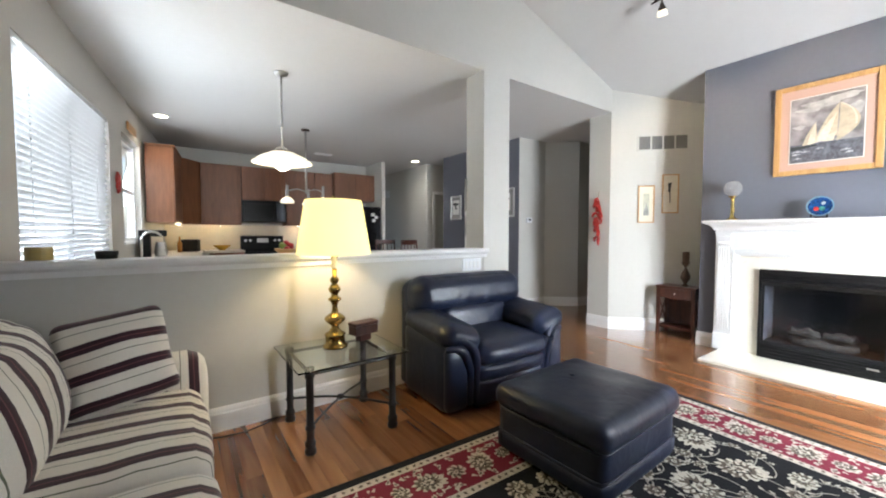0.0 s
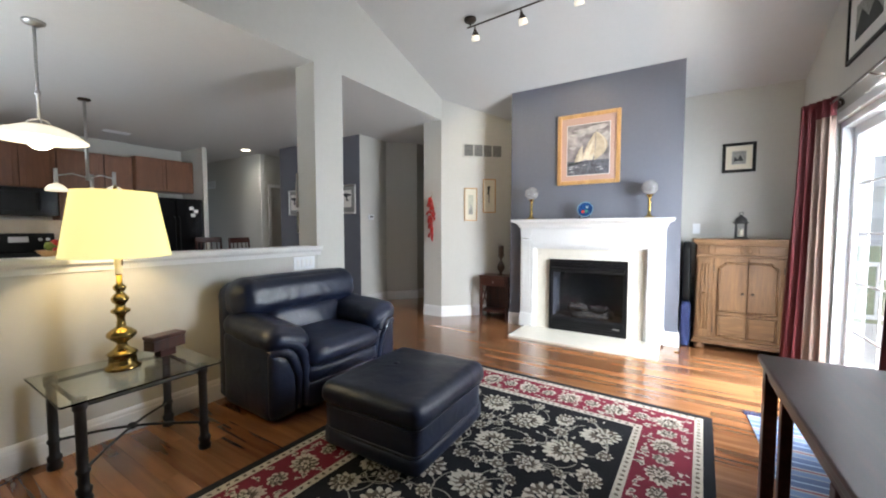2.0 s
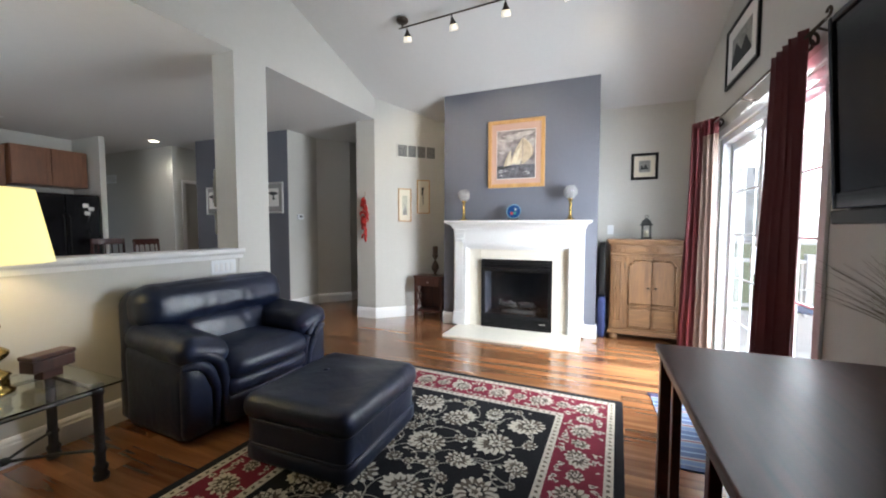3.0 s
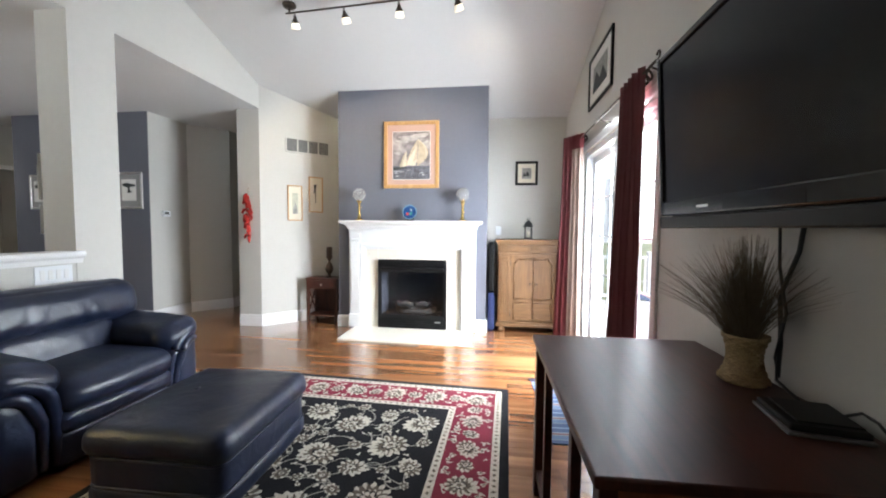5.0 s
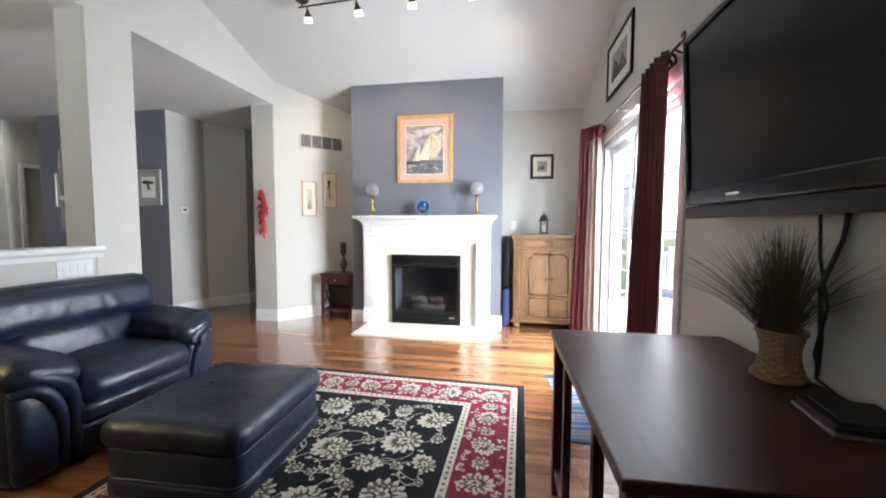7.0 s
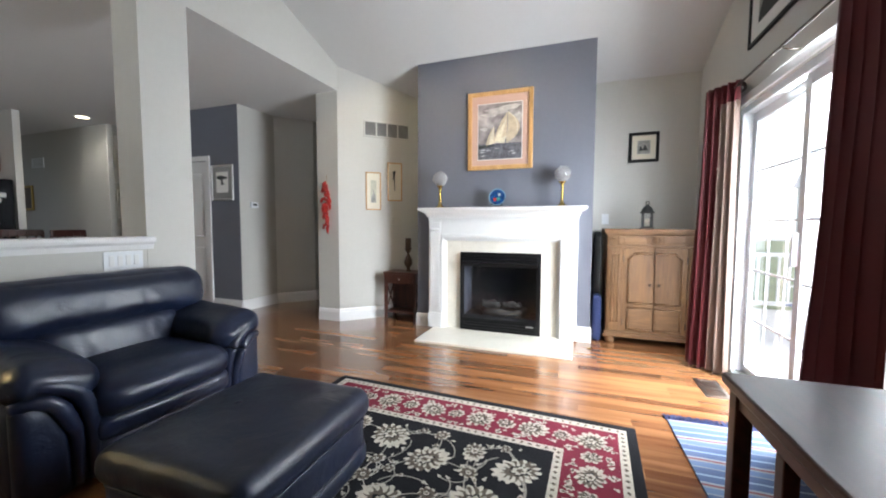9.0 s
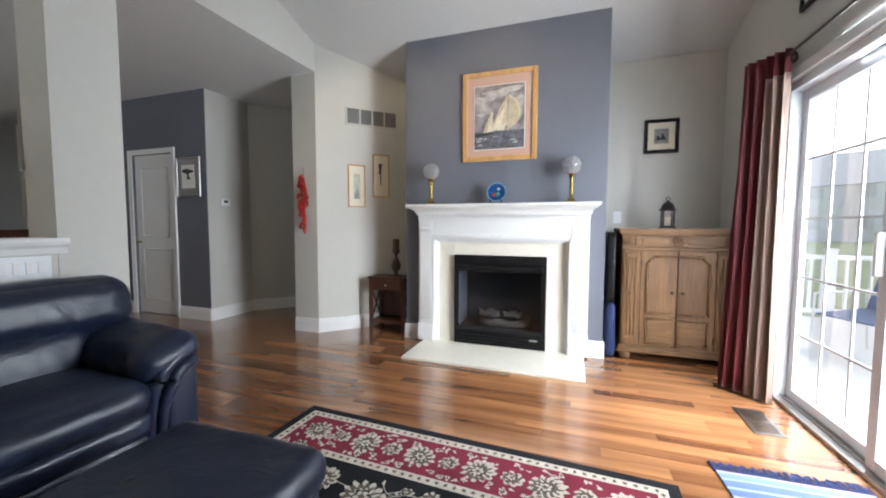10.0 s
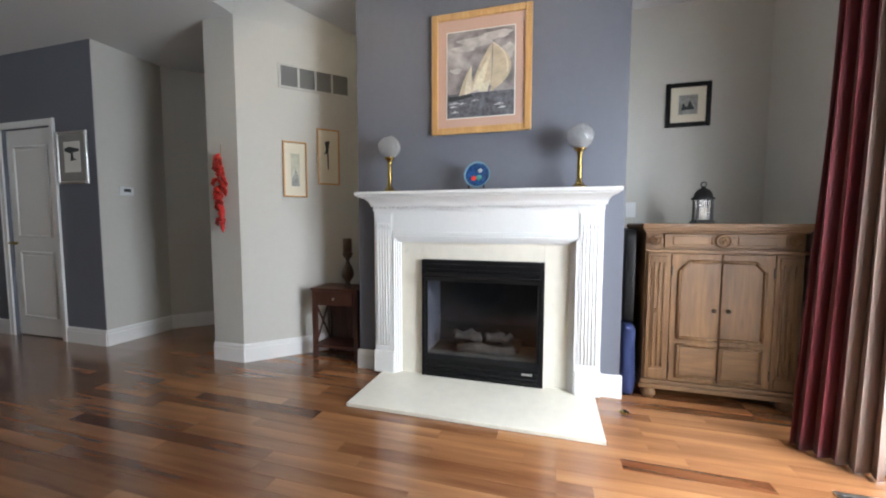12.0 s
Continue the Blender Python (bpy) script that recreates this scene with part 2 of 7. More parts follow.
M_BLACKGLOSS = material("black_gloss_plastic", (0.006, 0.006, 0.007), 0.14, vary=0.1, spec=0.22)
M_SCREEN = material("dark_screen_glass", (0.004, 0.004, 0.004), 0.22, vary=0.05, spec=0.10)
M_BLACKPAINT = material("black_satin_paint", (0.008, 0.008, 0.008), 0.4, vary=0.15, spec=0.2)
M_MICRO = material("black_microwave_glass", (0.006, 0.006, 0.006), 0.3, vary=0.1, spec=0.15)
M_VINE = material("grey_rug_vine", (0.38, 0.36, 0.31), 0.95, vary=0.2, spec=0.1)
M_OVERCAST = material("overcast_glow", (0.8, 0.8, 0.8), 1.0, emit=((0.95, 0.98, 1.0), 4.0))
M_FIREBOX = material("firebox_black_metal", (0.006, 0.006, 0.007), 0.45, vary=0.2, spec=0.25)
M_SOOT = material("sooted_firebox_lining", (0.028, 0.028, 0.030), 0.9, vary=0.3, scale=6, bump=0.3, bump_scale=30)
M_CURTAIN = material("burgundy_curtain_cloth", (0.105, 0.006, 0.010), 0.6, vary=0.12, scale=4, fine=200, bump=0.15, bump_scale=500)
M_CURTAIN.node_tree.nodes["Principled BSDF"].inputs["Sheen Weight"].default_value = 0.12
# taupe: daylight glare on the burgundy satin, put into the colour
M_CURTAIN_GLARE = material("curtain_daylight_glare", (0.27, 0.19, 0.155), 0.45, vary=0.1, scale=4, fine=150, bump=0.1, bump_scale=400)
M_PAPER = material("ivory_paper", (0.72, 0.67, 0.55), 0.8, vary=0.03)
M_MATPINK = material("dusty_rose_mat_board", (0.52, 0.34, 0.27), 0.8, vary=0.04)
M_WHITEPAPER = material("white_mat_board", (0.74, 0.73, 0.70), 0.8, vary=0.03)
M_GREYMAT = material("grey_mat_board", (0.27, 0.27, 0.265), 0.7, vary=0.08)
M_INK = material("dark_ink", (0.04, 0.045, 0.045), 0.8, vary=0.3)
M_GREYINK = material("grey_ink_wash", (0.30, 0.30, 0.28), 0.8, vary=0.45, scale=25, fine=90)
M_SHADE = material("cream_lamp_shade", (0.58, 0.52, 0.30), 0.8, vary=0.03, emit=((1.0, 0.84, 0.32), 1.35))
M_BULB = material("lit_bulb", (1, 1, 1), 0.4, emit=((1.0, 0.86, 0.62), 14.0))
M_FROST = material("lit_frosted_glass", (0.85, 0.82, 0.74), 0.3, emit=((1.0, 0.86, 0.60), 0.95))
M_RED = material("red_chilli", (0.42, 0.022, 0.016), 0.35, vary=0.35, scale=30)
M_RUGBLACK = material("black_rug_pile", (0.017, 0.017, 0.020), 0.95, vary=0.35, scale=8, fine=220, bump=0.6, bump_scale=420, spec=0.1)
M_RUGRED = material("burgundy_rug_pile", (0.20, 0.028, 0.048), 0.95, vary=0.25, scale=8, fine=220, bump=0.6, bump_scale=420, spec=0.1)
M_RUGCREAM = material("cream_rug_pile", (0.58, 0.54, 0.455), 0.95, vary=0.22, scale=20, fine=220, bump=0.6, bump_scale=420, spec=0.1)
M_RUGTAUPE = material("taupe_rug_pile", (0.13, 0.108, 0.085), 0.95, vary=0.25, scale=20, fine=220, bump=0.6, bump_scale=420, spec=0.1)
M_BLUECLOTH = material("navy_cloth", (0.012, 0.022, 0.085), 0.8, vary=0.2)
M_WICKER = material("seagrass_wicker", (0.30, 0.21, 0.105), 0.8, vary=0.35, scale=30, fine=160, bump=0.4, bump_scale=150)
M_GRASS = material("dried_grass", (0.105, 0.078, 0.045), 0.8, vary=0.4, scale=20)
M_FROSTGLOBE = glass_material("crackled_globe_glass", (0.90, 0.90, 0.91), 0.12)
M_FROSTGLOBE.node_tree.nodes["Principled BSDF"].inputs["Transmission Weight"].default_value = 0.86
M_TABLEGLASS = glass_material("green_edged_table_glass", (0.90, 0.97, 0.93))
M_VINYL = material("white_vinyl_frame", (0.78, 0.80, 0.82), 0.3, vary=0.03)
M_BLIND = material("white_blind_slat", (0.60, 0.61, 0.62), 0.45, vary=0.03)
bt_ = M_BLIND.node_tree
through_ = bt_.nodes.new("ShaderNodeBsdfTranslucent")
through_.inputs["Color"].default_value = (0.8, 0.82, 0.84, 1)
both_ = bt_.nodes.new("ShaderNodeMixShader")
both_.inputs[0].default_value = 0.16
bt_.links.new(bt_.nodes["Principled BSDF"].outputs[0], both_.inputs[1])
bt_.links.new(through_.outputs[0], both_.inputs[2])
bt_.links.new(both_.outputs[0], bt_.nodes["Material Output"].inputs["Surface"])
M_LOG = material("ceramic_log", (0.075, 0.072, 0.066), 0.9, vary=0.6, scale=12, bump=0.6, bump_scale=60)
M_COUNTER = material("pale_counter", (0.62, 0.57, 0.48), 0.3, vary=0.15, scale=20, fine=120)
M_SPLASH = material("cream_tile_glaze", (0.62, 0.54, 0.40), 0.3, vary=0.08, scale=8)
M_SIDING = material("pale_siding", (0.88, 0.89, 0.90), 0.8, vary=0.04)
M_ROOF = material("grey_shingle", (0.66, 0.67, 0.69), 0.9, vary=0.15, scale=6)
M_LAWN = material("lawn", (0.27, 0.32, 0.20), 0.9, vary=0.3, scale=3, fine=60)

# ---- mesh helpers ----
def link(name, bm, mat, parent=None, label="", smooth=False):
    me = bpy.data.meshes.new(name)
    bmesh.ops.recalc_face_normals(bm, faces=bm.faces[:])
    if smooth:
        for f in bm.faces:
            f.smooth = True
    bm.to_mesh(me)
    bm.free()
    me.materials.append(mat)
    ob = new(name, me)
    if parent:
        ob.parent = parent
    if label:
        ob["label"] = label
    return ob


def part(name, bm, mat, parent, label="", smooth=False):
    return link(name, bm, mat, parent, label, smooth)


def structure(name, bm, mat, label="", category=""):
    return tagged(link(name, bm, mat), label, category, kind="structure")


def thing(name, x=0, y=0, z=0, rz=0, label="", category="", group="", kind=""):
    ob = new(name)
    ob.empty_display_size = 0.1
    ob.matrix_world = pose(x, y, z, 0, 0, rz)
    return tagged(ob, label, category, group, kind)


def box(bm, x0, x1, y0, y1, z0, z1, bevel=0.0, seg=2):
    x0, x1, y0, y1, z0, z1 = min(x0, x1), max(x0, x1), min(y0, y1), max(y0, y1), min(z0, z1), max(z0, z1)
    r = bmesh.ops.create_cube(bm, size=1.0)
    bmesh.ops.scale(bm, vec=(x1 - x0, y1 - y0, z1 - z0), verts=r["verts"])
    bmesh.ops.translate(bm, vec=((x0 + x1) / 2, (y0 + y1) / 2, (z0 + z1) / 2), verts=r["verts"])
    if bevel:
        edges = list({e for v in r["verts"] for e in v.link_edges})
        bmesh.ops.bevel(bm, geom=edges, offset=bevel, segments=seg, affect="EDGES", profile=0.5)
    return bm


def boxes(*specs, bevel=0.0, seg=2):
    bm = bmesh.new()
    for s in specs:
        box(bm, *s[:6], bevel=bevel, seg=seg)
    return bm


def prism(points, z0, z1, bm=None):
    """A plan polygon raised from z0 to z1."""
    bm = bm or bmesh.new()
    low = [bm.verts.new((x, y, z0)) for x, y in points]
    top = [bm.verts.new((x, y, z1)) for x, y in points]
    bm.faces.new(low[::-1])
    bm.faces.new(top)
    n = len(points)
    for i in range(n):
        bm.faces.new((low[i], low[(i + 1) % n], top[(i + 1) % n], top[i]))
    return bm


def extrude_xz(points, y0, y1, bm=None):
    """A polygon in x and z drawn out along y."""
    bm = bm or bmesh.new()
    a = [bm.verts.new((x, y0, z)) for x, z in points]
    b = [bm.verts.new((x, y1, z)) for x, z in points]
    bm.faces.new(a)
    bm.faces.new(b[::-1])
    n = len(points)
    for i in range(n):
        bm.faces.new((a[i], b[i], b[(i + 1) % n], a[(i + 1) % n]))
    return bm


def extrude_yz(points, x0, x1, bm=None):
    bm = bm or bmesh.new()
    a = [bm.verts.new((x0, y, z)) for y, z in points]
    b = [bm.verts.new((x1, y, z)) for y, z in points]
    bm.faces.new(a)
    bm.faces.new(b[::-1])
    n = len(points)
    for i in range(n):
        bm.faces.new((a[i], b[i], b[(i + 1) % n], a[(i + 1) % n]))
    return bm


def lathe(profile, seg=24, bm=None, cx=0.0, cy=0.0):
    """A profile of (radius, z) turned about the upright axis."""
    bm = bm or bmesh.new()
    rings = []
    for r, z in profile:
        if r < 1e-5:
            rings.append([bm.verts.new((cx, cy, z))])
        else:
            rings.append([bm.verts.new((cx + r * math.cos(2 * math.pi * i / seg), cy + r * math.sin(2 * math.pi * i / seg), z)) for i in range(seg)])
    for a, b in zip(rings, rings[1:]):
        for i in range(seg):
            j = (i + 1) % seg
            if len(a) == 1 and len(b) > 1:
                bm.faces.new((a[0], b[i], b[j]))
            elif len(b) == 1 and len(a) > 1:
                bm.faces.new((a[i], a[j], b[0]))
            elif len(a) > 1:
                bm.faces.new((a[i], a[j], b[j], b[i]))
    return bm


def tube(points, r, seg=8, bm=None):
    """A round bar along a line of points; r: one radius or one for each point."""
    bm = bm or bmesh.new()
    pts = [Vector(p) for p in points]
    radii = r if isinstance(r, (list, tuple)) else [r] * len(pts)
    rings = []
    for i, p in enumerate(pts):
        d = (pts[min(i + 1, len(pts) - 1)] - pts[max(i - 1, 0)]).normalized()
        up = Vector((0, 0, 1)) if abs(d.z) < 0.9 else Vector((1, 0, 0))
        u = d.cross(up).normalized()
        v = d.cross(u)
        rings.append([bm.verts.new(p + radii[i] * (math.cos(a) * u + math.sin(a) * v)) for a in (2 * math.pi * k / seg for k in range(seg))])
    for a, b in zip(rings, rings[1:]):
        for i in range(seg):
            bm.faces.new((a[i], a[(i + 1) % seg], b[(i + 1) % seg], b[i]))
    bm.faces.new(rings[0][::-1])
    bm.faces.new(rings[-1])
    return bm


# ---- the large structure ----
Y_HALF, Y_BACK, Y_RIGHT = 2.82, 3.12, -1.02
X_FIRE, X_CHIM, FLAT = 5.65, 5.0, 2.73
SLOPE, RIDGE, X_END = 0.315, 0.6, -3.2


def vault(x):
    return 2.955 + SLOPE * (X_CHIM - x) if x >= RIDGE else 2.955 + SLOPE * (X_CHIM - RIDGE) - 0.3 * (RIDGE - x)


structure("ground", boxes((-60, 60, -90, -1.16, -0.25, -0.16)), M_GROUND, "pale concrete and lawn outside the glazed door", "ground")
structure("floor", boxes((X_END, 8.2, -1.15, 10.0, -0.12, -0.012)), M_SUB, "reddish cherry plank floor with glossy finish", "floor")
structure("ceiling_vault", extrude_xz([(6.0, vault(6.0)), (RIDGE, vault(RIDGE)), (X_END - 0.1, vault(X_END - 0.1)), (X_END - 0.1, vault(X_END - 0.1) + 0.1), (RIDGE, vault(RIDGE) + 0.1), (6.0, vault(6.0) + 0.1)], Y_RIGHT - 0.15, Y_HALF + 0.02), M_CEIL, "white painted sloped vaulted ceiling", "ceiling")
structure("ceiling_flat", boxes((-1.2, 8.2, Y_HALF + 0.004, 10.0, FLAT, FLAT + 0.1)), M_CEIL, "white painted flat kitchen ceiling", "ceiling")

# gable wall above the half wall, on to the corner pier
structure("wall_gable", extrude_xz([(-0.9, FLAT - 0.002), (4.83, FLAT - 0.002), (5.72, FLAT - 0.002), (6.0, vault(6.0) + 0.08), (RIDGE, vault(RIDGE) + 0.08), (-0.9, vault(-0.9) + 0.08)], Y_HALF, Y_HALF + 0.003), M_WALL, "greige painted gable wall above kitchen opening", "wall")
structure("wall_sofa", extrude_xz([(X_END, 0), (-0.9, 0), (-0.9, vault(-0.9) + 0.08), (X_END, vault(X_END) + 0.08)], Y_HALF, Y_BACK), M_WALL, "greige painted wall behind sofa", "wall")
structure("wall_half", boxes((-0.9, 2.70, Y_HALF, Y_HALF + 0.13, 0, 1.035)), M_WALL, "greige half wall between living room and kitchen", "half wall")
structure("post", boxes((2.70, 3.03, Y_HALF - 0.004, Y_HALF + 0.25, 0, FLAT)), M_WALL, "greige painted square post at half wall end", "post")
structure("wall_pier", prism([(4.83, 2.823), (5.66, 2.00), (6.0, 2.00), (6.0, Y_BACK), (4.83, Y_BACK)], 0, FLAT - 0.001), M_WALL, "greige corner pier with angled face", "wall")
structure("wall_pier_upper", prism([(4.832, 2.819), (5.66, 2.00), (6.0, 2.00), (6.0, 2.819)], FLAT - 0.001, 3.2), M_WALL, "greige angled wall below the ceiling", "wall")
structure("wall_fireplace", boxes((X_FIRE, 6.0, -1.2, 2.0, 0, 3.2)), M_WALL, "greige painted wall beside chimney breast", "wall")
bm = extrude_xz([(X_CHIM, 0.88), (X_FIRE, 0.88), (X_FIRE, vault(X_FIRE) + 0.05), (X_CHIM, vault(X_CHIM) + 0.05)], 0.0, 1.866)
box(bm, X_CHIM, X_FIRE, 0.0, 0.475, 0, 0.88)
box(bm, X_CHIM, X_FIRE, 1.325, 1.866, 0, 0.88)
structure("chimney_breast", bm, M_BLUE, "slate blue painted chimney breast", "chimney breast")
SL0, SL1, SLT = 2.80, 4.62, 2.065
bm = boxes((SL1, X_FIRE, Y_RIGHT - 0.15, Y_RIGHT, 0, SLT), (X_END, SL0, Y_RIGHT - 0.15, Y_RIGHT, 0, SLT))
extrude_xz([(X_END, SLT), (X_FIRE, SLT), (X_FIRE, vault(X_FIRE) + 0.05), (RIDGE, vault(RIDGE) + 0.05), (X_END, vault(X_END) + 0.05)], Y_RIGHT - 0.15, Y_RIGHT, bm)
structure("wall_right", bm, M_WALL, "greige painted wall with sliding glass door", "wall")
structure("wall_rear", boxes((X_END - 0.15, X_END, -1.2, Y_BACK, 0, 3.4)), M_WALL, "plain greige rear wall", "wall")

# hall: slate blue door wall, angled grey wall, passage
D0, D1, DT = 4.912, 5.625, 2.030
structure("wall_door", boxes((4.80, 4.92, 4.345, D0, 0, FLAT), (4.80, 4.92, D1, 6.40, 0, FLAT), (4.80, 4.92, D0, D1, DT, FLAT)), M_BLUE, "slate blue hall wall around white door", "wall")
structure("wall_hall", prism([(4.803, 4.337), (5.40, 4.32), (5.80, 3.95), (8.0, 3.95), (8.0, 4.345), (4.803, 4.345)], 0, FLAT), M_WALL, "greige angled hall wall", "wall")
structure("wall_passage", boxes((6.0, 8.2, 3.0, Y_BACK, 0, FLAT), (8.0, 8.2, Y_BACK, 10, 0, FLAT)), M_WALL, "greige passage wall", "wall")
structure("wall_closet", boxes((4.925, 8.0, 6.32, 6.40, 0, FLAT)), M_WALL, "greige wall end beyond door wall", "wall")
structure("wall_foyer", boxes((4.85, 5.02, 7.1, 10.0, 0, FLAT), (5.02, 5.06, 7.1, 7.22, 0, FLAT), (5.06, 5.60, 7.1, 7.22, 2.08, FLAT), (5.60, 8.0, 7.1, 7.22, 0, FLAT), (5.02, 8.0, 8.6, 8.7, 0, FLAT)), M_WALL, "pale greige foyer wall with doorway", "wall")
structure("wall_kitchen_far", boxes((0.0, 4.02, 8.25, 8.4, 0, FLAT), (3.94, 4.02, 7.45, 8.25, 0, FLAT), (4.02, 4.85, 9.85, 10.0, 0, FLAT)), M_WALL, "greige kitchen rear wall", "wall")


def window_wall_x(y):
    return -0.355 + (y - 3.16) * 0.105


K = math.degrees(math.atan(-0.105))
kw = thing("wall_kitchen_window", -0.355, 3.16, 0, K, "greige kitchen wall with two windows", "wall", kind="structure")
WA0, WA1, WB0, WB1, WZ0, WZ1, WBZ0, WBZ1 = 0.02, 1.88, 2.38, 3.32, 0.90, 2.33, 1.12, 2.33
part("wall_face", boxes((-0.15, 0, -0.3, WA0, 0, FLAT), (-0.15, 0, WA1, WB0, 0, FLAT), (-0.15, 0, WB1, 5.3, 0, FLAT), (-0.15, 0, WA0, WA1, 0, WZ0), (-0.15, 0, WA0, WA1, WZ1, FLAT), (-0.15, 0, WB0, WB1, 0, WBZ0), (-0.15, 0, WB0, WB1, WBZ1, FLAT)), M_WALL, kw)


# ---- soft shapes ----
def soft(bm, c, size, r=0.05, n=8, puff=(0, 0, 0), wrinkle=0.0, seed=0.0, rot=None):
    """A stuffed block: rounded edges, swollen faces, slight creases."""
    hx, hy, hz = size[0] / 2, size[1] / 2, size[2] / 2
    r = min(r, hx * 0.98, hy * 0.98, hz * 0.98)
    bmesh.ops.create_cube(bm, size=2.0)
    bmesh.ops.subdivide_edges(bm, edges=bm.edges[:], cuts=n, use_grid_fill=True)
    for v in bm.verts:
        u = v.co.copy()
        # crowd the grid towards the edges, so that they round off evenly
        w = Vector([math.copysign(abs(a) ** 0.7, a) for a in u])
        p = Vector((w.x * hx, w.y * hy, w.z * hz))
        inner = Vector((max(-hx + r, min(hx - r, p.x)), max(-hy + r, min(hy - r, p.y)), max(-hz + r, min(hz - r, p.z))))
        d = p - inner
        if d.length > 1e-6:
            p = inner + d.normalized() * r
        q = Vector((w.x ** 2, w.y ** 2, w.z ** 2))
        p.x += puff[0] * w.x * (1 - q.y) * (1 - q.z)
        p.y += puff[1] * w.y * (1 - q.x) * (1 - q.z)
        p.z += puff[2] * w.z * (1 - q.x) * (1 - q.y)
        if wrinkle:
            k = Vector((p.x * 7 + seed, p.y * 7 - seed, p.z * 7 + 2 * seed))
            p += Vector(noise.noise_vector(k)) * wrinkle + Vector(noise.noise_vector(k * 3.1)) * wrinkle * 0.35
        if rot:
            p = rot @ p
        v.co = p + Vector(c)
    return bm


def soft_part(name, c, size, mat, parent, r=0.05, n=8, puff=(0, 0, 0), wrinkle=0.0, seed=0.0, rot=None, label=""):
    return part(name, soft(bmesh.new(), c, size, r, n, puff, wrinkle, seed, rot), mat, parent, label, smooth=True)


# ---- trim, cap, doors ----
def baseboard(name, a, b, side):
    """Moulded board along a wall from a to b; side: +1 or -1, which way it stands out."""
    a, b = Vector((*a, 0)), Vector((*b, 0))
    d = (b - a).normalized()
    n = Vector((-d.y, d.x, 0)) * side
    prof = [(0.001, 0), (0.016, 0), (0.016, 0.108), (0.012, 0.118), (0.012, 0.131), (0.007, 0.144), (0.001, 0.15)]
    bm = bmesh.new()
    ra = [bm.verts.new(a + n * u + Vector((0, 0, z))) for u, z in prof]
    rb = [bm.verts.new(b + n * u + Vector((0, 0, z))) for u, z in prof]
    for i in range(len(prof)):
        j = (i + 1) % len(prof)
        bm.faces.new((ra[i], ra[j], rb[j], rb[i]))
    bm.faces.new(ra[::-1])
    bm.faces.new(rb)
    structure(name, bm, M_TRIM, "white painted moulded baseboard", "baseboard")


baseboard("baseboard_half", (-0.9, Y_HALF), (3.03, Y_HALF - 0.004), -1)
baseboard("baseboard_post", (3.03, Y_HALF - 0.02), (3.03, Y_HALF + 0.25), -1)
baseboard("baseboard_pier", (4.83, 2.81), (4.83, Y_BACK), 1)
baseboard("baseboard_angle", (4.824, 2.829), (5.655, 2.005), -1)
baseboard("baseboard_corner", (X_FIRE, 2.0), (X_FIRE, 1.866), -1)
baseboard("baseboard_chimney_side", (X_FIRE, 1.866), (X_CHIM, 1.866), -1)
baseboard("baseboard_chimney_left", (X_CHIM, 1.882), (X_CHIM, 1.705), -1)
baseboard("baseboard_chimney_right", (X_CHIM, 0.121), (X_CHIM, -0.016), -1)
baseboard("baseboard_chimney_end", (X_CHIM, 0.0), (X_FIRE, 0.0), -1)
baseboard("baseboard_fire_wall", (X_FIRE, 0.0), (X_FIRE, Y_RIGHT), -1)
baseboard("baseboard_right", (SL1 + 0.07, Y_RIGHT), (X_FIRE, Y_RIGHT), 1)
baseboard("baseboard_console", (X_END, Y_RIGHT), (SL0 - 0.07, Y_RIGHT), 1)
baseboard("baseboard_door_wall", (4.80, 4.33), (4.80, D0 - 0.065), 1)
baseboard("baseboard_door_wall_far", (4.80, D1 + 0.065), (4.80, 6.40), 1)
baseboard("baseboard_hall", (4.795, 4.337), (5.40, 4.32), -1)
baseboard("baseboard_hall_angle", (5.40, 4.32), (5.80, 3.95), -1)
baseboard("baseboard_hall_end", (5.80, 3.95), (8.0, 3.95), -1)
baseboard("baseboard_foyer", (4.85, 7.1), (4.85, 9.85), 1)

cap_profile = [(Y_HALF - 0.012, 1.000), (Y_HALF - 0.018, 1.030), (Y_HALF - 0.030, 1.043), (Y_HALF - 0.040, 1.046), (Y_HALF - 0.044, 1.062), (Y_HALF - 0.040, 1.078), (Y_HALF - 0.034, 1.082), (Y_HALF + 0.165, 1.082), (Y_HALF + 0.172, 1.062), (Y_HALF + 0.145, 1.035), (Y_HALF - 0.004, 1.036), (Y_HALF - 0.004, 1.000)]
structure("half_wall_cap", extrude_yz(cap_profile, -0.88, 2.735), M_TRIM, "white painted moulded cap on half wall", "trim")

# the white hall door in its casing
door = thing("door_hall", 4.80, 0, 0, 0, "white two-panel hall door, closed", "door", kind="structure")
bm = boxes((0.028, 0.062, D0 + 0.004, D1 - 0.004, 0.008, DT - 0.004), bevel=0.003)
part("leaf", bm, M_TRIM, door)
for nm, z0, z1 in (("panel", 0.20, 0.84), ("panel", 1.00, 1.86)):
    bm = bmesh.new()
    for k, (ins, px) in enumerate(((0.0, 0.024), (0.03, 0.020), (0.06, 0.0235))):
        box(bm, px, 0.030 + 0.0002 * k, D0 + 0.12 + ins, D1 - 0.12 - ins, z0 + ins, z1 - ins, bevel=0.004, seg=1)
    part(nm, bm, M_TRIM, door)
for z0, z1 in ((0.20, 0.84), (1.00, 1.86)):
    ring_ = [(0.024, D0 + 0.12, z0), (0.024, D1 - 0.12, z0), (0.024, D1 - 0.12, z1), (0.024, D0 + 0.12, z1), (0.024, D0 + 0.12, z0)]
    for a, b in zip(ring_, ring_[1:]):
        part("panel_bead", tube([a, b], 0.010, 8), M_TRIM, door, smooth=True)
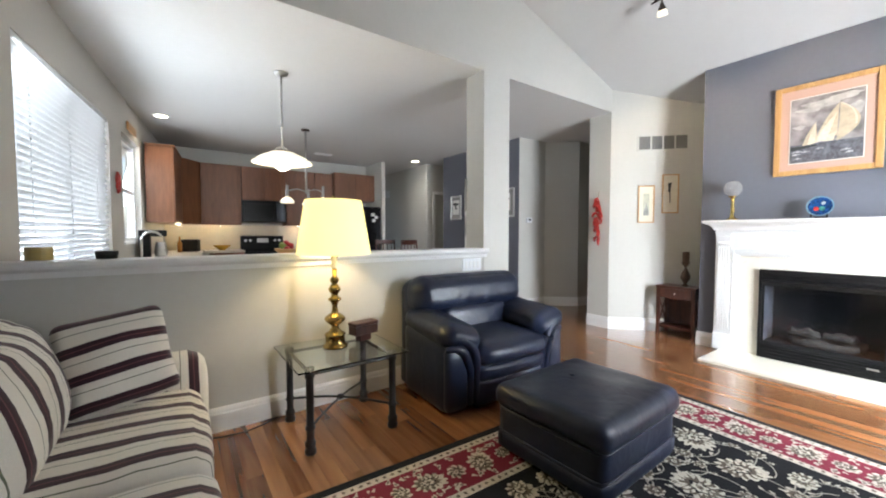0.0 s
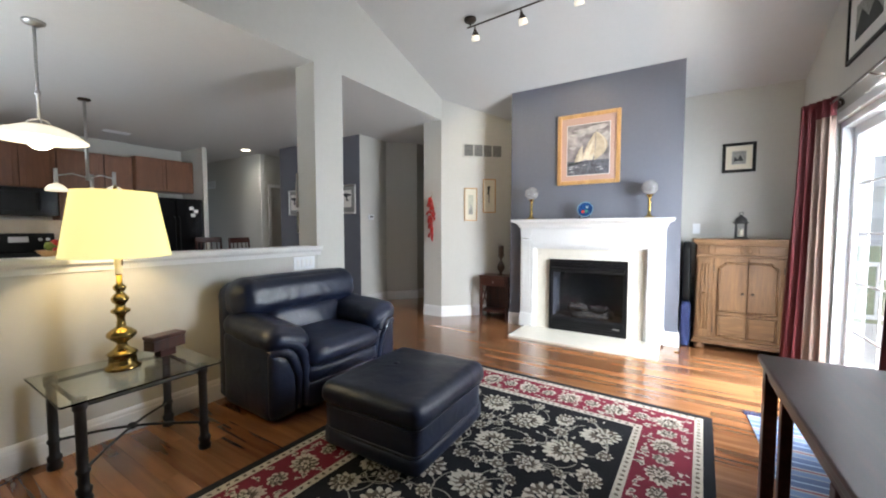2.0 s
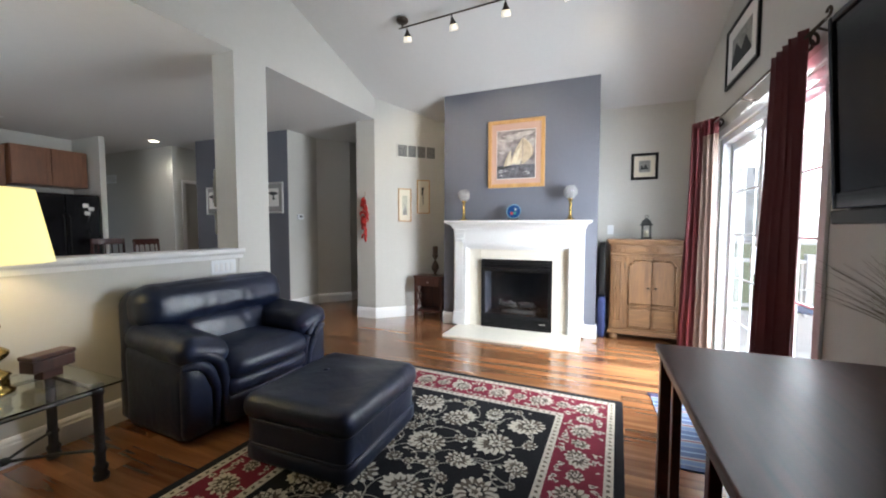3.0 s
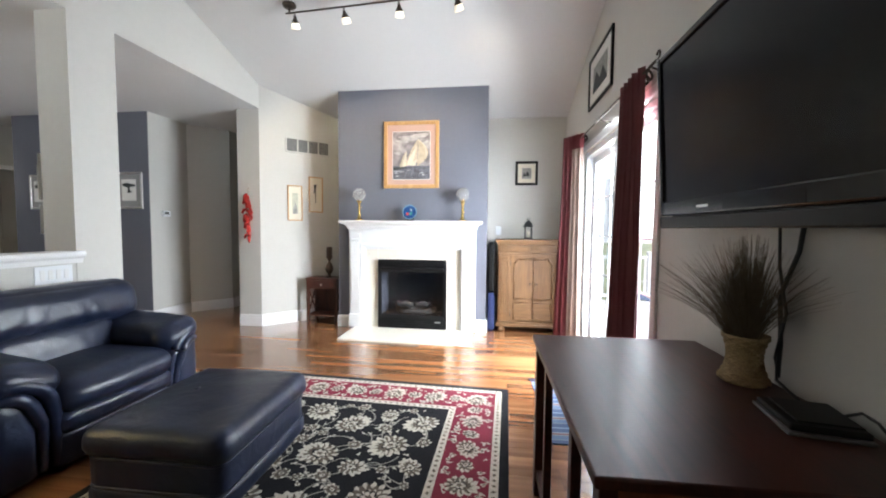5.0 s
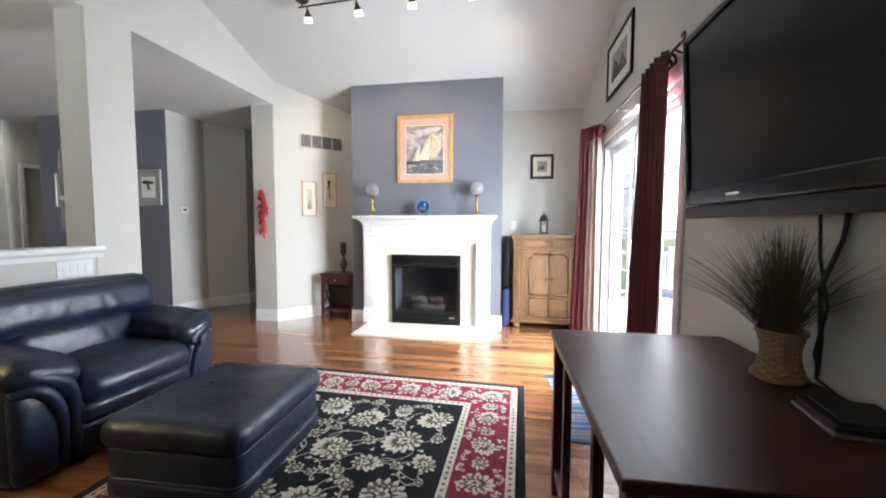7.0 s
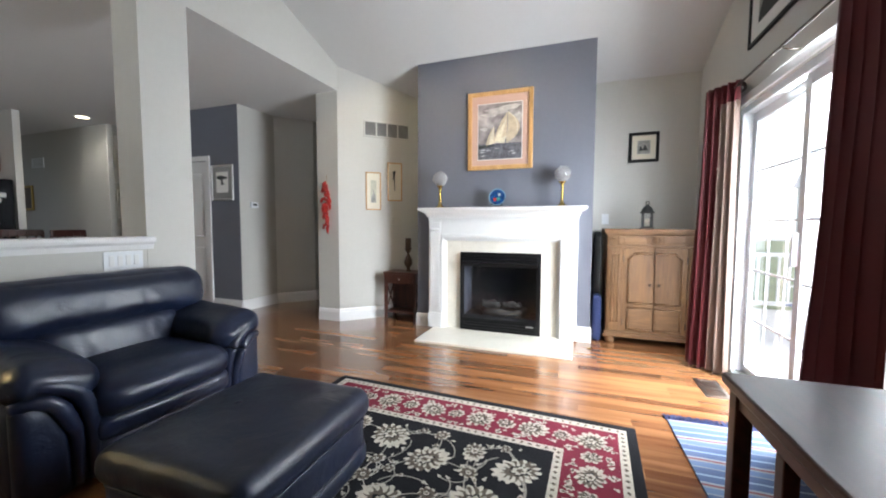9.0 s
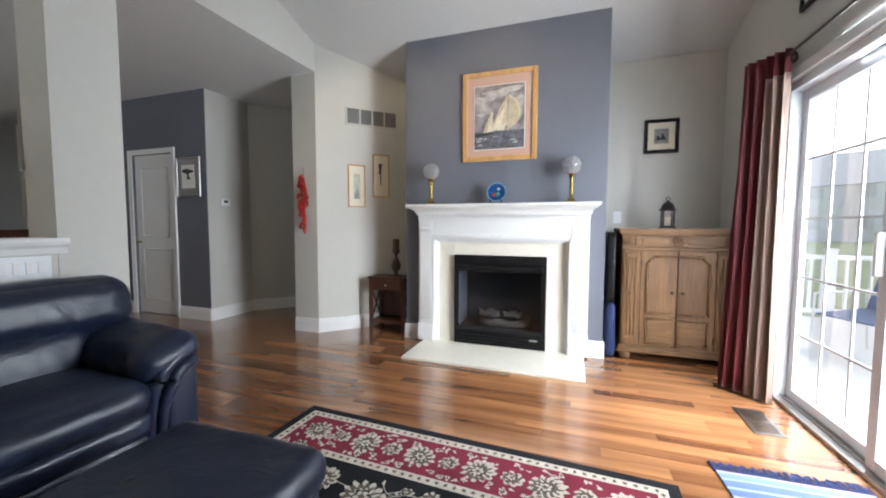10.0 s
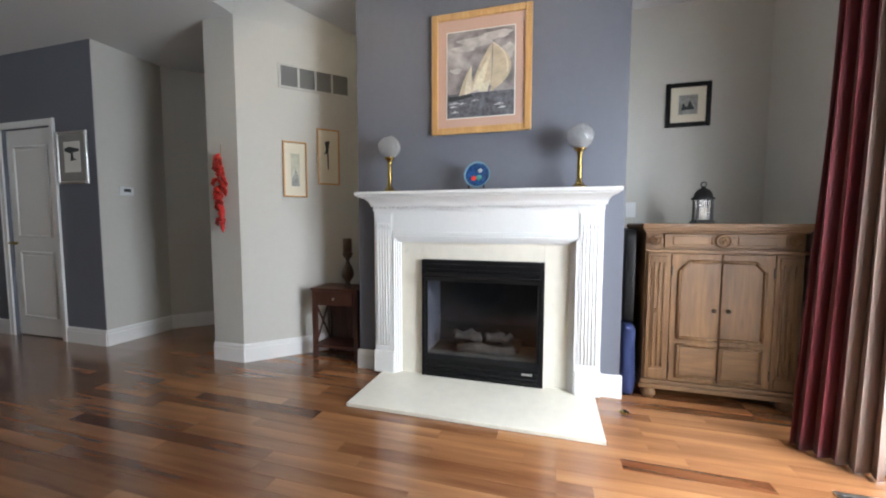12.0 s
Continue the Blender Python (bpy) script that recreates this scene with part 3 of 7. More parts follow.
bm = boxes((-0.016, 0, D0 - 0.062, D0, 0, DT + 0.062), (-0.016, 0, D1, D1 + 0.062, 0, DT + 0.062), (-0.016, 0, D0, D1, DT, DT + 0.062), (-0.021, -0.015, D0 - 0.062, D0 - 0.045, 0, DT + 0.062), (-0.021, -0.015, D1 + 0.045, D1 + 0.062, 0, DT + 0.062), bevel=0.003)
part("casing", bm, M_TRIM, door)
bm = tube([(0.03, D1 - 0.06, 0.93), (-0.03, D1 - 0.06, 0.93)], 0.012, 10)
tube([(-0.03, D1 - 0.055, 0.93), (-0.035, D1 - 0.10, 0.93), (-0.032, D1 - 0.16, 0.925)], 0.009, 8, bm)
lathe([(0.0, 0.0), (0.027, 0.0), (0.027, 0.006), (0, 0.006)], 16, bm)
part("handle", bm, M_BRASS, door, "brass lever handle", smooth=True)
for z in (0.25, 1.05, 1.82):
    part("hinge", boxes((-0.003, 0.03, D0 - 0.002, D0 + 0.008, z - 0.045, z + 0.045)), M_PEWTER, door)

# foyer doorway casing and a grey door ajar beyond
structure("door_foyer", boxes((5.065, 5.595, 7.16, 7.20, 0.01, 2.075), (5.14, 5.30, 7.15, 7.165, 0.2, 0.9), (5.36, 5.52, 7.15, 7.165, 0.2, 0.9), (5.14, 5.52, 7.15, 7.165, 1.05, 1.9), bevel=0.004), M_WALL, "grey painted closed foyer door", "door")
structure("door_casing_foyer", boxes((5.00, 5.06, 7.085, 7.10, 0, 2.14), (5.60, 5.66, 7.085, 7.10, 0, 2.14), (5.06, 5.60, 7.085, 7.10, 2.08, 2.14)), M_TRIM, "white painted doorway casing in foyer", "door casing")

# ---- fireplace ----
fp = thing("fireplace", X_CHIM, 0.913, 0, 0, "white painted wood mantelpiece with cream marble surround", "fireplace")
HW, HI, DP = 0.786, 0.637, 0.075
for slab_ in ((-0.66, -0.4315, 0.02, 1.04), (0.4315, 0.66, 0.02, 1.04), (-0.43, 0.43, 0.875, 1.04)):
    part("facing_slab", boxes((-0.022, -0.001, *slab_)), M_CREAM, fp, "cream marble facing slab")
for s in (-1, 1):
    y0, y1 = sorted((s * HI, s * HW))
    pil = part("pilaster", boxes((-DP, -0.001, y0, y1, 0.02, 1.225)), M_TRIM, fp)
    part("pilaster_panel", boxes((-DP - 0.007, -DP + 0.001, y0 + 0.010, y1 - 0.010, 0.20, 1.195), bevel=0.003), M_TRIM, pil)
    for k in range(5):
        yc = y0 + 0.032 + k * (y1 - y0 - 0.064) / 4
        part("reed", tube([(-DP - 0.006, yc, 0.225), (-DP - 0.006, yc, 1.085)], 0.0058, 8), M_TRIM, pil, smooth=True)
        part("carved_bud", lathe([(0.0, 1.10), (0.007, 1.105), (0.009, 1.118), (0.005, 1.132), (0.0, 1.138)], 10, cx=-DP - 0.006, cy=yc), M_TRIM, pil, smooth=True)
    part("plinth", boxes((-DP - 0.014, -0.001, y0 - 0.006, y1 + 0.006, 0.02, 0.185), bevel=0.005), M_TRIM, pil)
# stepped moulding round the facing
bm = bmesh.new()
for ins, dep in ((0.0, 0.084), (0.011, 0.070), (0.022, 0.056), (0.033, 0.040)):
    box(bm, -dep, -0.001, -HI + ins - 0.002, -HI + 0.012 + ins, 0.02, 1.040 - ins)
    box(bm, -dep, -0.001, HI - 0.012 - ins, HI - ins + 0.002, 0.02, 1.040 - ins)
    box(bm, -dep, -0.001, -HI + ins, HI - ins, 1.028 - ins, 1.042 - ins)
part("inner_moulding", bm, M_TRIM, fp)
part("frieze", boxes((-DP + 0.003, -0.001, -HI, HI, 1.043, 1.226)), M_TRIM, fp)
part("frieze_moulding", boxes((-DP - 0.012, -DP + 0.004, -HI, HI, 1.044, 1.060), (-DP - 0.006, -DP + 0.004, -HI, HI, 1.060, 1.072), bevel=0.003), M_TRIM, fp)
for k in range(46):
    yc = -HW + 0.014 + k * (2 * HW - 0.028) / 45
    part("dentil", boxes((-DP - 0.022, -DP + 0.002, yc - 0.0085, yc + 0.0085, 1.236, 1.252)), M_TRIM, fp)
# crown and shelf, mitred at the ends
crown = [(0.085, 1.222), (0.085, 1.236), (0.079, 1.237), (0.079, 1.252), (0.102, 1.253), (0.104, 1.262), (0.112, 1.278), (0.130, 1.294), (0.158, 1.307), (0.186, 1.313), (0.200, 1.315), (0.202, 1.322), (0.218, 1.324), (0.226, 1.329), (0.229, 1.338), (0.226, 1.347), (0.220, 1.351)]
bm = bmesh.new()
rings = []
for dpt, z in crown:
    e = (dpt - DP) * 0.51
    rings.append([bm.verts.new((-0.001, -HW - e, z)), bm.verts.new((-dpt, -HW - e, z)), bm.verts.new((-dpt, HW + e, z)), bm.verts.new((-0.001, HW + e, z))])
for a, b in zip(rings, rings[1:]):
    for i in range(3):
        bm.faces.new((a[i], a[i + 1], b[i + 1], b[i]))
bm.faces.new(rings[-1])
bm.faces.new(rings[0][::-1])
part("mantel_shelf", bm, M_TRIM, fp)
# hearth slab on the floor: a thing of its own in the setting
structure("hearth", boxes((4.405, 4.985, 0.150, 1.645, -0.01, 0.021), bevel=0.004), M_CREAM, "cream marble hearth slab set on floor", "hearth")

ins = thing("gas_fireplace_insert", X_CHIM - 0.02, 0.908, 0.021, 0, "black metal gas fireplace insert with glass front", "fireplace insert")
bm = boxes((-0.035, 0.0, -0.43, -0.405, 0.0, 0.853), (-0.035, 0.0, 0.405, 0.43, 0.0, 0.853), (-0.035, 0.0, -0.405, 0.405, 0.755, 0.853), (-0.035, 0.0, -0.405, 0.405, 0.0, 0.12), bevel=0.004)
part("surround", bm, M_FIREBOX, ins)
part("upper_hood", extrude_xz([(-0.03, 0.70), (-0.085, 0.735), (-0.09, 0.75), (-0.03, 0.765)], -0.40, 0.40), M_FIREBOX, ins)
for z in (0.785, 0.82, 0.03, 0.06, 0.09):
    part("louvre", boxes((-0.046, -0.034, -0.39, 0.39, z - 0.012, z + 0.004), bevel=0.003), M_FIREBOX, ins)
part("lower_ledge", extrude_xz([(-0.03, 0.125), (-0.06, 0.128), (-0.06, 0.14), (-0.03, 0.165)], -0.40, 0.40), M_FIREBOX, ins)
for s in (-1, 1):
    part("glass_frame", boxes((-0.028, -0.018, s * 0.405, s * 0.385, 0.12, 0.755), bevel=0.003), M_FIREBOX, ins)
FIRE_GLASS = glass_material("smoked_fire_glass", (0.58, 0.58, 0.60), 0.05)
FIRE_GLASS.node_tree.nodes["Principled BSDF"].inputs["IOR"].default_value = 1.5
part("glass_pane", boxes((-0.022, -0.018, -0.386, 0.386, 0.12, 0.755)), FIRE_GLASS, ins, "smoked glass pane").visible_shadow = False
part("badge", boxes((-0.049, -0.046, -0.36, -0.29, 0.083, 0.097)), M_PEWTER, ins, "small silver maker's plate")
# the box runs back into the chimney breast
part("firebox_lining", boxes((0.40, 0.42, -0.42, 0.42, -0.02, 0.86), (0.022, 0.42, -0.424, -0.42, -0.02, 0.86), (0.022, 0.42, 0.42, 0.424, -0.02, 0.86), (0.022, 0.42, -0.42, 0.42, 0.855, 0.859), (0.022, 0.42, -0.42, 0.42, 0.0, 0.14)), M_SOOT, ins)
for k, (y0, y1, x, z, r) in enumerate(((-0.26, 0.24, 0.22, 0.19, 0.05), (-0.22, 0.20, 0.12, 0.18, 0.045), (-0.2, -0.02, 0.15, 0.27, 0.04), (0.02, 0.22, 0.14, 0.27, 0.045))):
    pts = [(x + 0.02 * math.sin(3 * i + k), y0 + (y1 - y0) * i / 5, z + 0.012 * math.sin(2.2 * i + k)) for i in range(6)]
    part("ceramic_log", tube(pts, [r * (0.85 + 0.15 * math.cos(i * 1.7 + k)) for i in range(6)], 10), M_LOG, ins, "pale charred ceramic log", smooth=True)

# ---- sliding door, curtains, outdoors ----
sd = thing("door_sliding", 0, Y_RIGHT, 0, 0, "white framed sliding glass patio door with muntins", "sliding door", kind="structure")
part("outer_frame", boxes((SL0, SL0 + 0.05, -0.14, -0.02, 0, SLT), (SL1 - 0.05, SL1, -0.14, -0.02, 0, SLT), (SL0 + 0.05, SL1 - 0.05, -0.14, -0.02, SLT - 0.05, SLT), bevel=0.004), M_VINYL, sd)
part("track", boxes((SL0 + 0.05, SL1 - 0.05, -0.14, -0.01, 0.0, 0.022), (SL0 + 0.05, SL1 - 0.05, -0.060, -0.055, 0.022, 0.034), (SL0 + 0.05, SL1 - 0.05, -0.100, -0.095, 0.022, 0.034)), M_PEWTER, sd, "grey aluminium door track")
part("casing", boxes((SL0 - 0.065, SL0, 0.0, 0.016, 0, SLT + 0.065), (SL1, SL1 + 0.065, 0.0, 0.016, 0, SLT + 0.065), (SL0, SL1, 0.0, 0.016, SLT, SLT + 0.065), bevel=0.004), M_TRIM, sd)
XM = 3.74
for nm, x0, x1, yc in (("sash_fixed", XM - 0.03, SL1 - 0.05, -0.105), ("sash_sliding", SL0 + 0.05, XM + 0.03, -0.062)):
    bm = boxes((x0, x0 + 0.06, yc - 0.017, yc + 0.017, 0.035, SLT - 0.05), (x1 - 0.06, x1, yc - 0.017, yc + 0.017, 0.035, SLT - 0.05), (x0 + 0.06, x1 - 0.06, yc - 0.017, yc + 0.017, 0.035, 0.090), (x0 + 0.06, x1 - 0.06, yc - 0.017, yc + 0.017, SLT - 0.12, SLT - 0.05), bevel=0.003)
    sash = part(nm, bm, M_VINYL, sd)
    pane = part("pane", boxes((x0 + 0.058, x1 - 0.058, yc - 0.003, yc + 0.003, 0.085, SLT - 0.115)), M_GLASS, sash)
    pane.visible_shadow = False
    for k in (1, 2):
        xm = x0 + 0.06 + (x1 - x0 - 0.12) * k / 3
        part("muntin", boxes((xm - 0.007, xm + 0.007, yc - 0.006, yc + 0.006, 0.090, SLT - 0.12)), M_VINYL, sash)
    for k in (1, 2, 3, 4):
        zm = 0.090 + (SLT - 0.210) * k / 5
        part("muntin", boxes((x0 + 0.06, x1 - 0.06, yc - 0.0055, yc + 0.0055, zm - 0.007, zm + 0.007)), M_VINYL, sash)
part("pull_handle", boxes((XM - 0.005, XM + 0.018, -0.045, -0.012, 0.93, 1.13), bevel=0.006), M_VINYL, sd)


def curtain(top, low, z0, z1, folds, seed, ua=0.0, ub=1.0):
    """Pleated cloth, hung along the plan line top and falling to the plan line low; lines are (x0, y0, x1, y1)."""
    bm = bmesh.new()
    nu, nv = max(12, int(folds * 14 * (ub - ua))), 30
    th = 0.004
    grid = []
    for side in (0, 1):
        rows = []
        for j in range(nv + 1):
            z = z0 + (z1 - z0) * j / nv
            v = z / (Z_ROD + 0.04)
            fall = (1 - v) ** 1.3
            p0x, p0y, p1x, p1y = [a + (b - a) * fall for a, b in zip(top, low)]
            run = math.hypot(p1x - p0x, p1y - p0y)
            nx, ny = -(p1y - p0y) / run, (p1x - p0x) / run
            row = []
            for i in range(nu + 1):
                u = ua + (ub - ua) * i / nu
                ph = u * folds * 2 * math.pi + 0.8 * noise.noise((u * 4 + seed, v * 1.6, seed))
                amp = 0.028 + 0.012 * noise.noise((u * 3, v * 2 + seed, 4)) + 0.006 * fall
                off = amp * math.sin(ph) + 0.010 * noise.noise((u * 9, v * 3 + seed, 1)) + side * th
                along = u + 0.10 / folds * math.sin(2 * ph)
                row.append(bm.verts.new((p0x + (p1x - p0x) * along + nx * off, p0y + (p1y - p0y) * along + ny * off, z)))
            rows.append(row)
        grid.append(rows)
    for rows in grid:
        for j in range(nv):
            for i in range(nu):
                bm.faces.new((rows[j][i], rows[j][i + 1], rows[j + 1][i + 1], rows[j + 1][i]))
    a, b = grid
    for j in range(nv):
        bm.faces.new((a[j][0], b[j][0], b[j + 1][0], a[j + 1][0]))
        bm.faces.new((a[j][nu], b[j][nu], b[j + 1][nu], a[j + 1][nu]))
    for i in range(nu):
        bm.faces.new((a[nv][i], b[nv][i], b[nv][i + 1], a[nv][i + 1]))
        bm.faces.new((a[0][i], b[0][i], b[0][i + 1], a[0][i + 1]))
    return bm


Y_CURT, Z_ROD = -0.935, 2.185
for x0, x1, top_, low_, sd_, glare_ in (
        (4.40, 4.62, (4.385, -0.02, 4.615, 0.130), (4.44, -0.045, 4.665, 0.185), 3.0, 0.44),
        (2.83, 3.22, (2.83, 0.0, 3.22, 0.0), (2.78, 0.0, 3.35, 0.02), 8.0, 0.0)):
    ct = thing("curtain", 0, Y_CURT, 0, 0, "burgundy satin curtain with metal eyelets on a rod", "curtain", "curtains at the glazed door")
    part("cloth", curtain(top_, low_, 0.012, Z_ROD + 0.04, 5, sd_, glare_, 1.0), M_CURTAIN, ct, smooth=True)
    # the door-side folds get the taupe that paints daylight glare on the cloth
    if glare_:
        part("daylit_cloth", curtain(top_, low_, 0.010, Z_ROD - 0.10, 5, sd_, 0.0, glare_), M_CURTAIN_GLARE, ct, "curtain cloth coloured taupe for daylight glare", smooth=True)
        part("cloth_heading", curtain(top_, low_, Z_ROD - 0.10, Z_ROD + 0.04, 5, sd_, 0.0, glare_), M_CURTAIN, ct, smooth=True)
    for k in range(5):
        xe = x0 + (k + 0.5) * (x1 - x0) / 5
        bm = lathe([(0.020, -0.004), (0.034, -0.004), (0.034, 0.004), (0.020, 0.004), (0.020, -0.004)], 18)
        bmesh.ops.rotate(bm, cent=(0, 0, 0), matrix=Matrix.Rotation(radians(90), 3, "X") @ Matrix.Rotation(radians(55 if k % 2 else -55), 3, "Y"), verts=bm.verts[:])
        bmesh.ops.translate(bm, vec=(xe, -0.045, Z_ROD), verts=bm.verts[:])
        part("eyelet", bm, M_BRONZE, ct, "dark metal eyelet", smooth=True)
rod = thing("curtain_rod", 0, Y_CURT, Z_ROD, 0, "slim dark metal curtain rod with curled finials", "curtain rod")
part("rod", tube([(2.66, 0, 0), (4.83, 0, 0)], 0.008, 10), M_BRONZE, rod, smooth=True)
for x, s in ((2.66, -1),):
    pts = [(x + s * (0.025 + 0.020 * math.sin(a)), 0, 0.020 - 0.020 * math.cos(a)) for a in [i * 0.5 for i in range(10)]]
    part("finial", tube([(x, 0, 0), *pts], 0.006, 8), M_BRONZE, rod, smooth=True)
for x in (2.72, 3.74, 4.80):
    part("bracket", tube([(x, 0, -0.01), (x, -0.03, -0.025), (x, Y_RIGHT - Y_CURT + 0.002, -0.03)], 0.006, 8), M_BRONZE, rod)

bm = bmesh.new()
arc_low = [bm.verts.new((3 + 58 * math.cos(a), -1.2 + 58 * math.sin(a), -0.2)) for a in [math.pi + math.pi * i / 24 for i in range(25)]]
arc_top = [bm.verts.new((v.co.x, v.co.y, 55)) for v in arc_low]
for i in range(24):
    bm.faces.new((arc_low[i], arc_low[i + 1], arc_top[i + 1], arc_top[i]))
structure("backdrop", bm, M_OVERCAST, "bright overcast sky in the distance", "sky")


def far_house(x, y, w, d, h, rz):
    hs = thing("house", x, y, -0.15, rz, "pale sided neighbouring house with grey roof", "house", "neighbouring houses")
    part("wall", boxes((-w / 2, w / 2, -d / 2, d / 2, 0, h)), M_SIDING, hs)
    part("roof", extrude_yz([(-d / 2 - 0.4, h), (d / 2 + 0.4, h), (0, h + d * 0.42)], -w / 2 - 0.3, w / 2 + 0.3), M_ROOF, hs)
    for zz in (1.0, 3.8):
        for k in range(4):
            xx = -w / 2 + (k + 0.5) * w / 4
            win = part("window", boxes((xx - 0.55, xx + 0.55, d / 2, d / 2 + 0.05, zz, zz + 1.4)), M_VINYL, hs)
            part("pane", boxes((xx - 0.46, xx + 0.46, d / 2 + 0.05, d / 2 + 0.06, zz + 0.09, zz + 1.31)), M_GROUND, win)


far_house(46, -27, 13, 8, 5.0, 52)
far_house(10, -30, 12, 8, 5.2, 6)
far_house(56, -12, 12, 8, 5.2, 74)
pc = thing("patio_chair", 6.35, -2.55, -0.16, 24, "blue sling patio chair outside the glass door", "chair")
M_SLING = material("blue_sling_cloth", (0.10, 0.17, 0.32), 0.7, vary=0.1)
part("seat", extrude_yz([(-0.3, 0.44), (0.3, 0.40), (0.3, 0.415), (-0.3, 0.455)], -0.27, 0.27), M_SLING, pc)
part("backrest", extrude_yz([(-0.3, 0.45), (-0.52, 1.05), (-0.505, 1.055), (-0.285, 0.46)], -0.27, 0.27), M_SLING, pc)
for s in (-0.29, 0.29):
    part("side_frame", tube([(s, 0.32, 0.0), (s, 0.30, 0.62), (s, -0.30, 0.64), (s, -0.36, 0.0)], 0.013, 8), M_VINYL, pc)

structure("lawn", boxes((8.4, 44, -40, -1.2, -0.158, -0.150)), M_LAWN, "sunlit lawn beyond the patio", "lawn")


def deck_railing(name_label, x, y, rz, length):
    """White vinyl railing: posts with caps, two rails, square balusters."""
    dk = thing("patio_railing", x, y, -0.16, rz, name_label, "railing", "patio railings")
    for zr in (0.10, 0.86):
        part("rail", boxes((0, length, -0.03, 0.03, zr, zr + 0.06), bevel=0.008), M_SIDING, dk)
    n = max(1, round(length / 1.8))
    for k in range(n + 1):
        xp = length * k / n
        post = part("post", boxes((xp - 0.05, xp + 0.05, -0.05, 0.05, 0, 0.98), bevel=0.006), M_SIDING, dk)
        part("cap", boxes((xp - 0.06, xp + 0.06, -0.06, 0.06, 0.981, 1.01), bevel=0.01), M_SIDING, post)
    for k in range(1, round(length / 0.13)):
        xb = length * k / round(length / 0.13)
        part("baluster", boxes((xb - 0.015, xb + 0.015, -0.015, 0.015, 0.16, 0.86)), M_SIDING, dk)


deck_railing("white vinyl railing along the patio side", 8.2, -6.2, 90, 4.6)
deck_railing("white vinyl railing along the patio front", 0.4, -6.2, 0, 7.7)

# ---- rug ----
RUG_W, RUG_L = 2.0, 2.95
rug = thing("area_rug", 3.43, 1.79, 0.0, -2.3, "black and burgundy oriental rug with cream flowers", "rug")
rnd = random.Random(7)


def slab(bm, x0, x1, y0, y1, z):
    box(bm, x0, x1, y0, y1, 0.0005, z)
    return bm


def ring(bm, i0, i1, z):
    """A frame-shaped band between two insets from the rug's edge."""
    X0, X1, Y0, Y1 = -RUG_L, 0, -RUG_W, 0
    slab(bm, X0 + i0, X1 - i0, Y0 + i0, Y0 + i1, z)
    slab(bm, X0 + i0, X1 - i0, Y1 - i1, Y1 - i0, z)
    slab(bm, X0 + i0, X0 + i1, Y0 + i1, Y1 - i1, z)
    slab(bm, X1 - i1, X1 - i0, Y0 + i1, Y1 - i1, z)
    return bm


part("edge_binding", ring(bmesh.new(), 0.0, 0.05, 0.009), M_RUGBLACK, rug, "black bound edge")
part("outer_guard", ring(bmesh.new(), 0.05, 0.095, 0.0095), M_RUGCREAM, rug, "cream guard stripe")
part("border", ring(bmesh.new(), 0.095, 0.36, 0.009), M_RUGRED, rug, "burgundy flower border")
part("inner_guard", ring(bmesh.new(), 0.36, 0.405, 0.0095), M_RUGCREAM, rug, "cream guard stripe")
part("field", slab(bmesh.new(), -RUG_L + 0.405, -0.405, -RUG_W + 0.405, -0.405, 0.009), M_RUGBLACK, rug, "black field")

petals, hearts, eyes, stems = bmesh.new(), bmesh.new(), bmesh.new(), bmesh.new()


def blob(bm, x, y, z, r, lobes, depth, ang, squash=1.0, jag=0.08):
    n = max(lobes * 4, 10)
    ca, sa = math.cos(ang), math.sin(ang)
    vs = []
    for i in range(n):
        a = 2 * math.pi * i / n
        rr = r * (1 - depth + depth * abs(math.cos(lobes * a / 2)) + rnd.uniform(-jag, jag))
        px, py = rr * math.cos(a), rr * math.sin(a) * squash
        vs.append(bm.verts.new((x + px * ca - py * sa, y + px * sa + py * ca, z)))
    bm.faces.new(vs)


def flower(x, y, r, lobes=9):
    """A palmette: serrated rim, shaded inner leaf, ring of pointed petals, outlined heart."""
    ang = rnd.uniform(0, 6.28)
    sq = rnd.uniform(0.72, 0.95)
    ca, sa = math.cos(ang), math.sin(ang)
    blob(petals, x, y, 0.0100, r, lobes, 0.30, ang, sq, 0.07)
    blob(hearts, x - 0.06 * r * ca, y - 0.06 * r * sa, 0.0103, r * 0.82, lobes, 0.28, ang + 0.2, sq, 0.10)
    if r > 0.05:
        for k in range(lobes):
            a = 2 * math.pi * (k + 0.5 + rnd.uniform(-0.12, 0.12)) / lobes
            grow = 1 + 0.20 * math.cos(a)
            px, py = 0.56 * r * grow * math.cos(a), 0.56 * r * grow * math.sin(a) * sq
            blob(petals, x + px * ca - py * sa, y + px * sa + py * ca, 0.0106 + 0.00002 * k, 0.165 * r * grow, 2, 0.35, a + ang, 0.55, 0.16)
    blob(eyes, x - 0.10 * r * ca, y - 0.10 * r * sa, 0.0110, r * 0.43, 6, 0.35, ang, sq, 0.14)
    blob(petals, x - 0.10 * r * ca, y - 0.10 * r * sa, 0.0113, r * 0.34, 6, 0.35, ang, sq, 0.14)
    blob(hearts, x - 0.12 * r * ca, y - 0.12 * r * sa, 0.0116, r * 0.17, 5, 0.4, ang, sq, 0.2)
    if r > 0.1:
        for k in (-1, 1):
            px, py = -0.10 * r, k * 0.24 * r
            blob(eyes, x + px * ca - py * sa, y + px * sa + py * ca, 0.0119, r * 0.06, 5, 0.3, ang, 0.8, 0.2)


def leaf(x, y, r, ang):
    blob(petals, x, y, 0.0101, r, 3, 0.55, ang, 0.55, 0.12)
    if r > 0.022:
        blob(hearts, x, y, 0.0105, r * 0.5, 3, 0.4, ang, 0.5, 0.1)


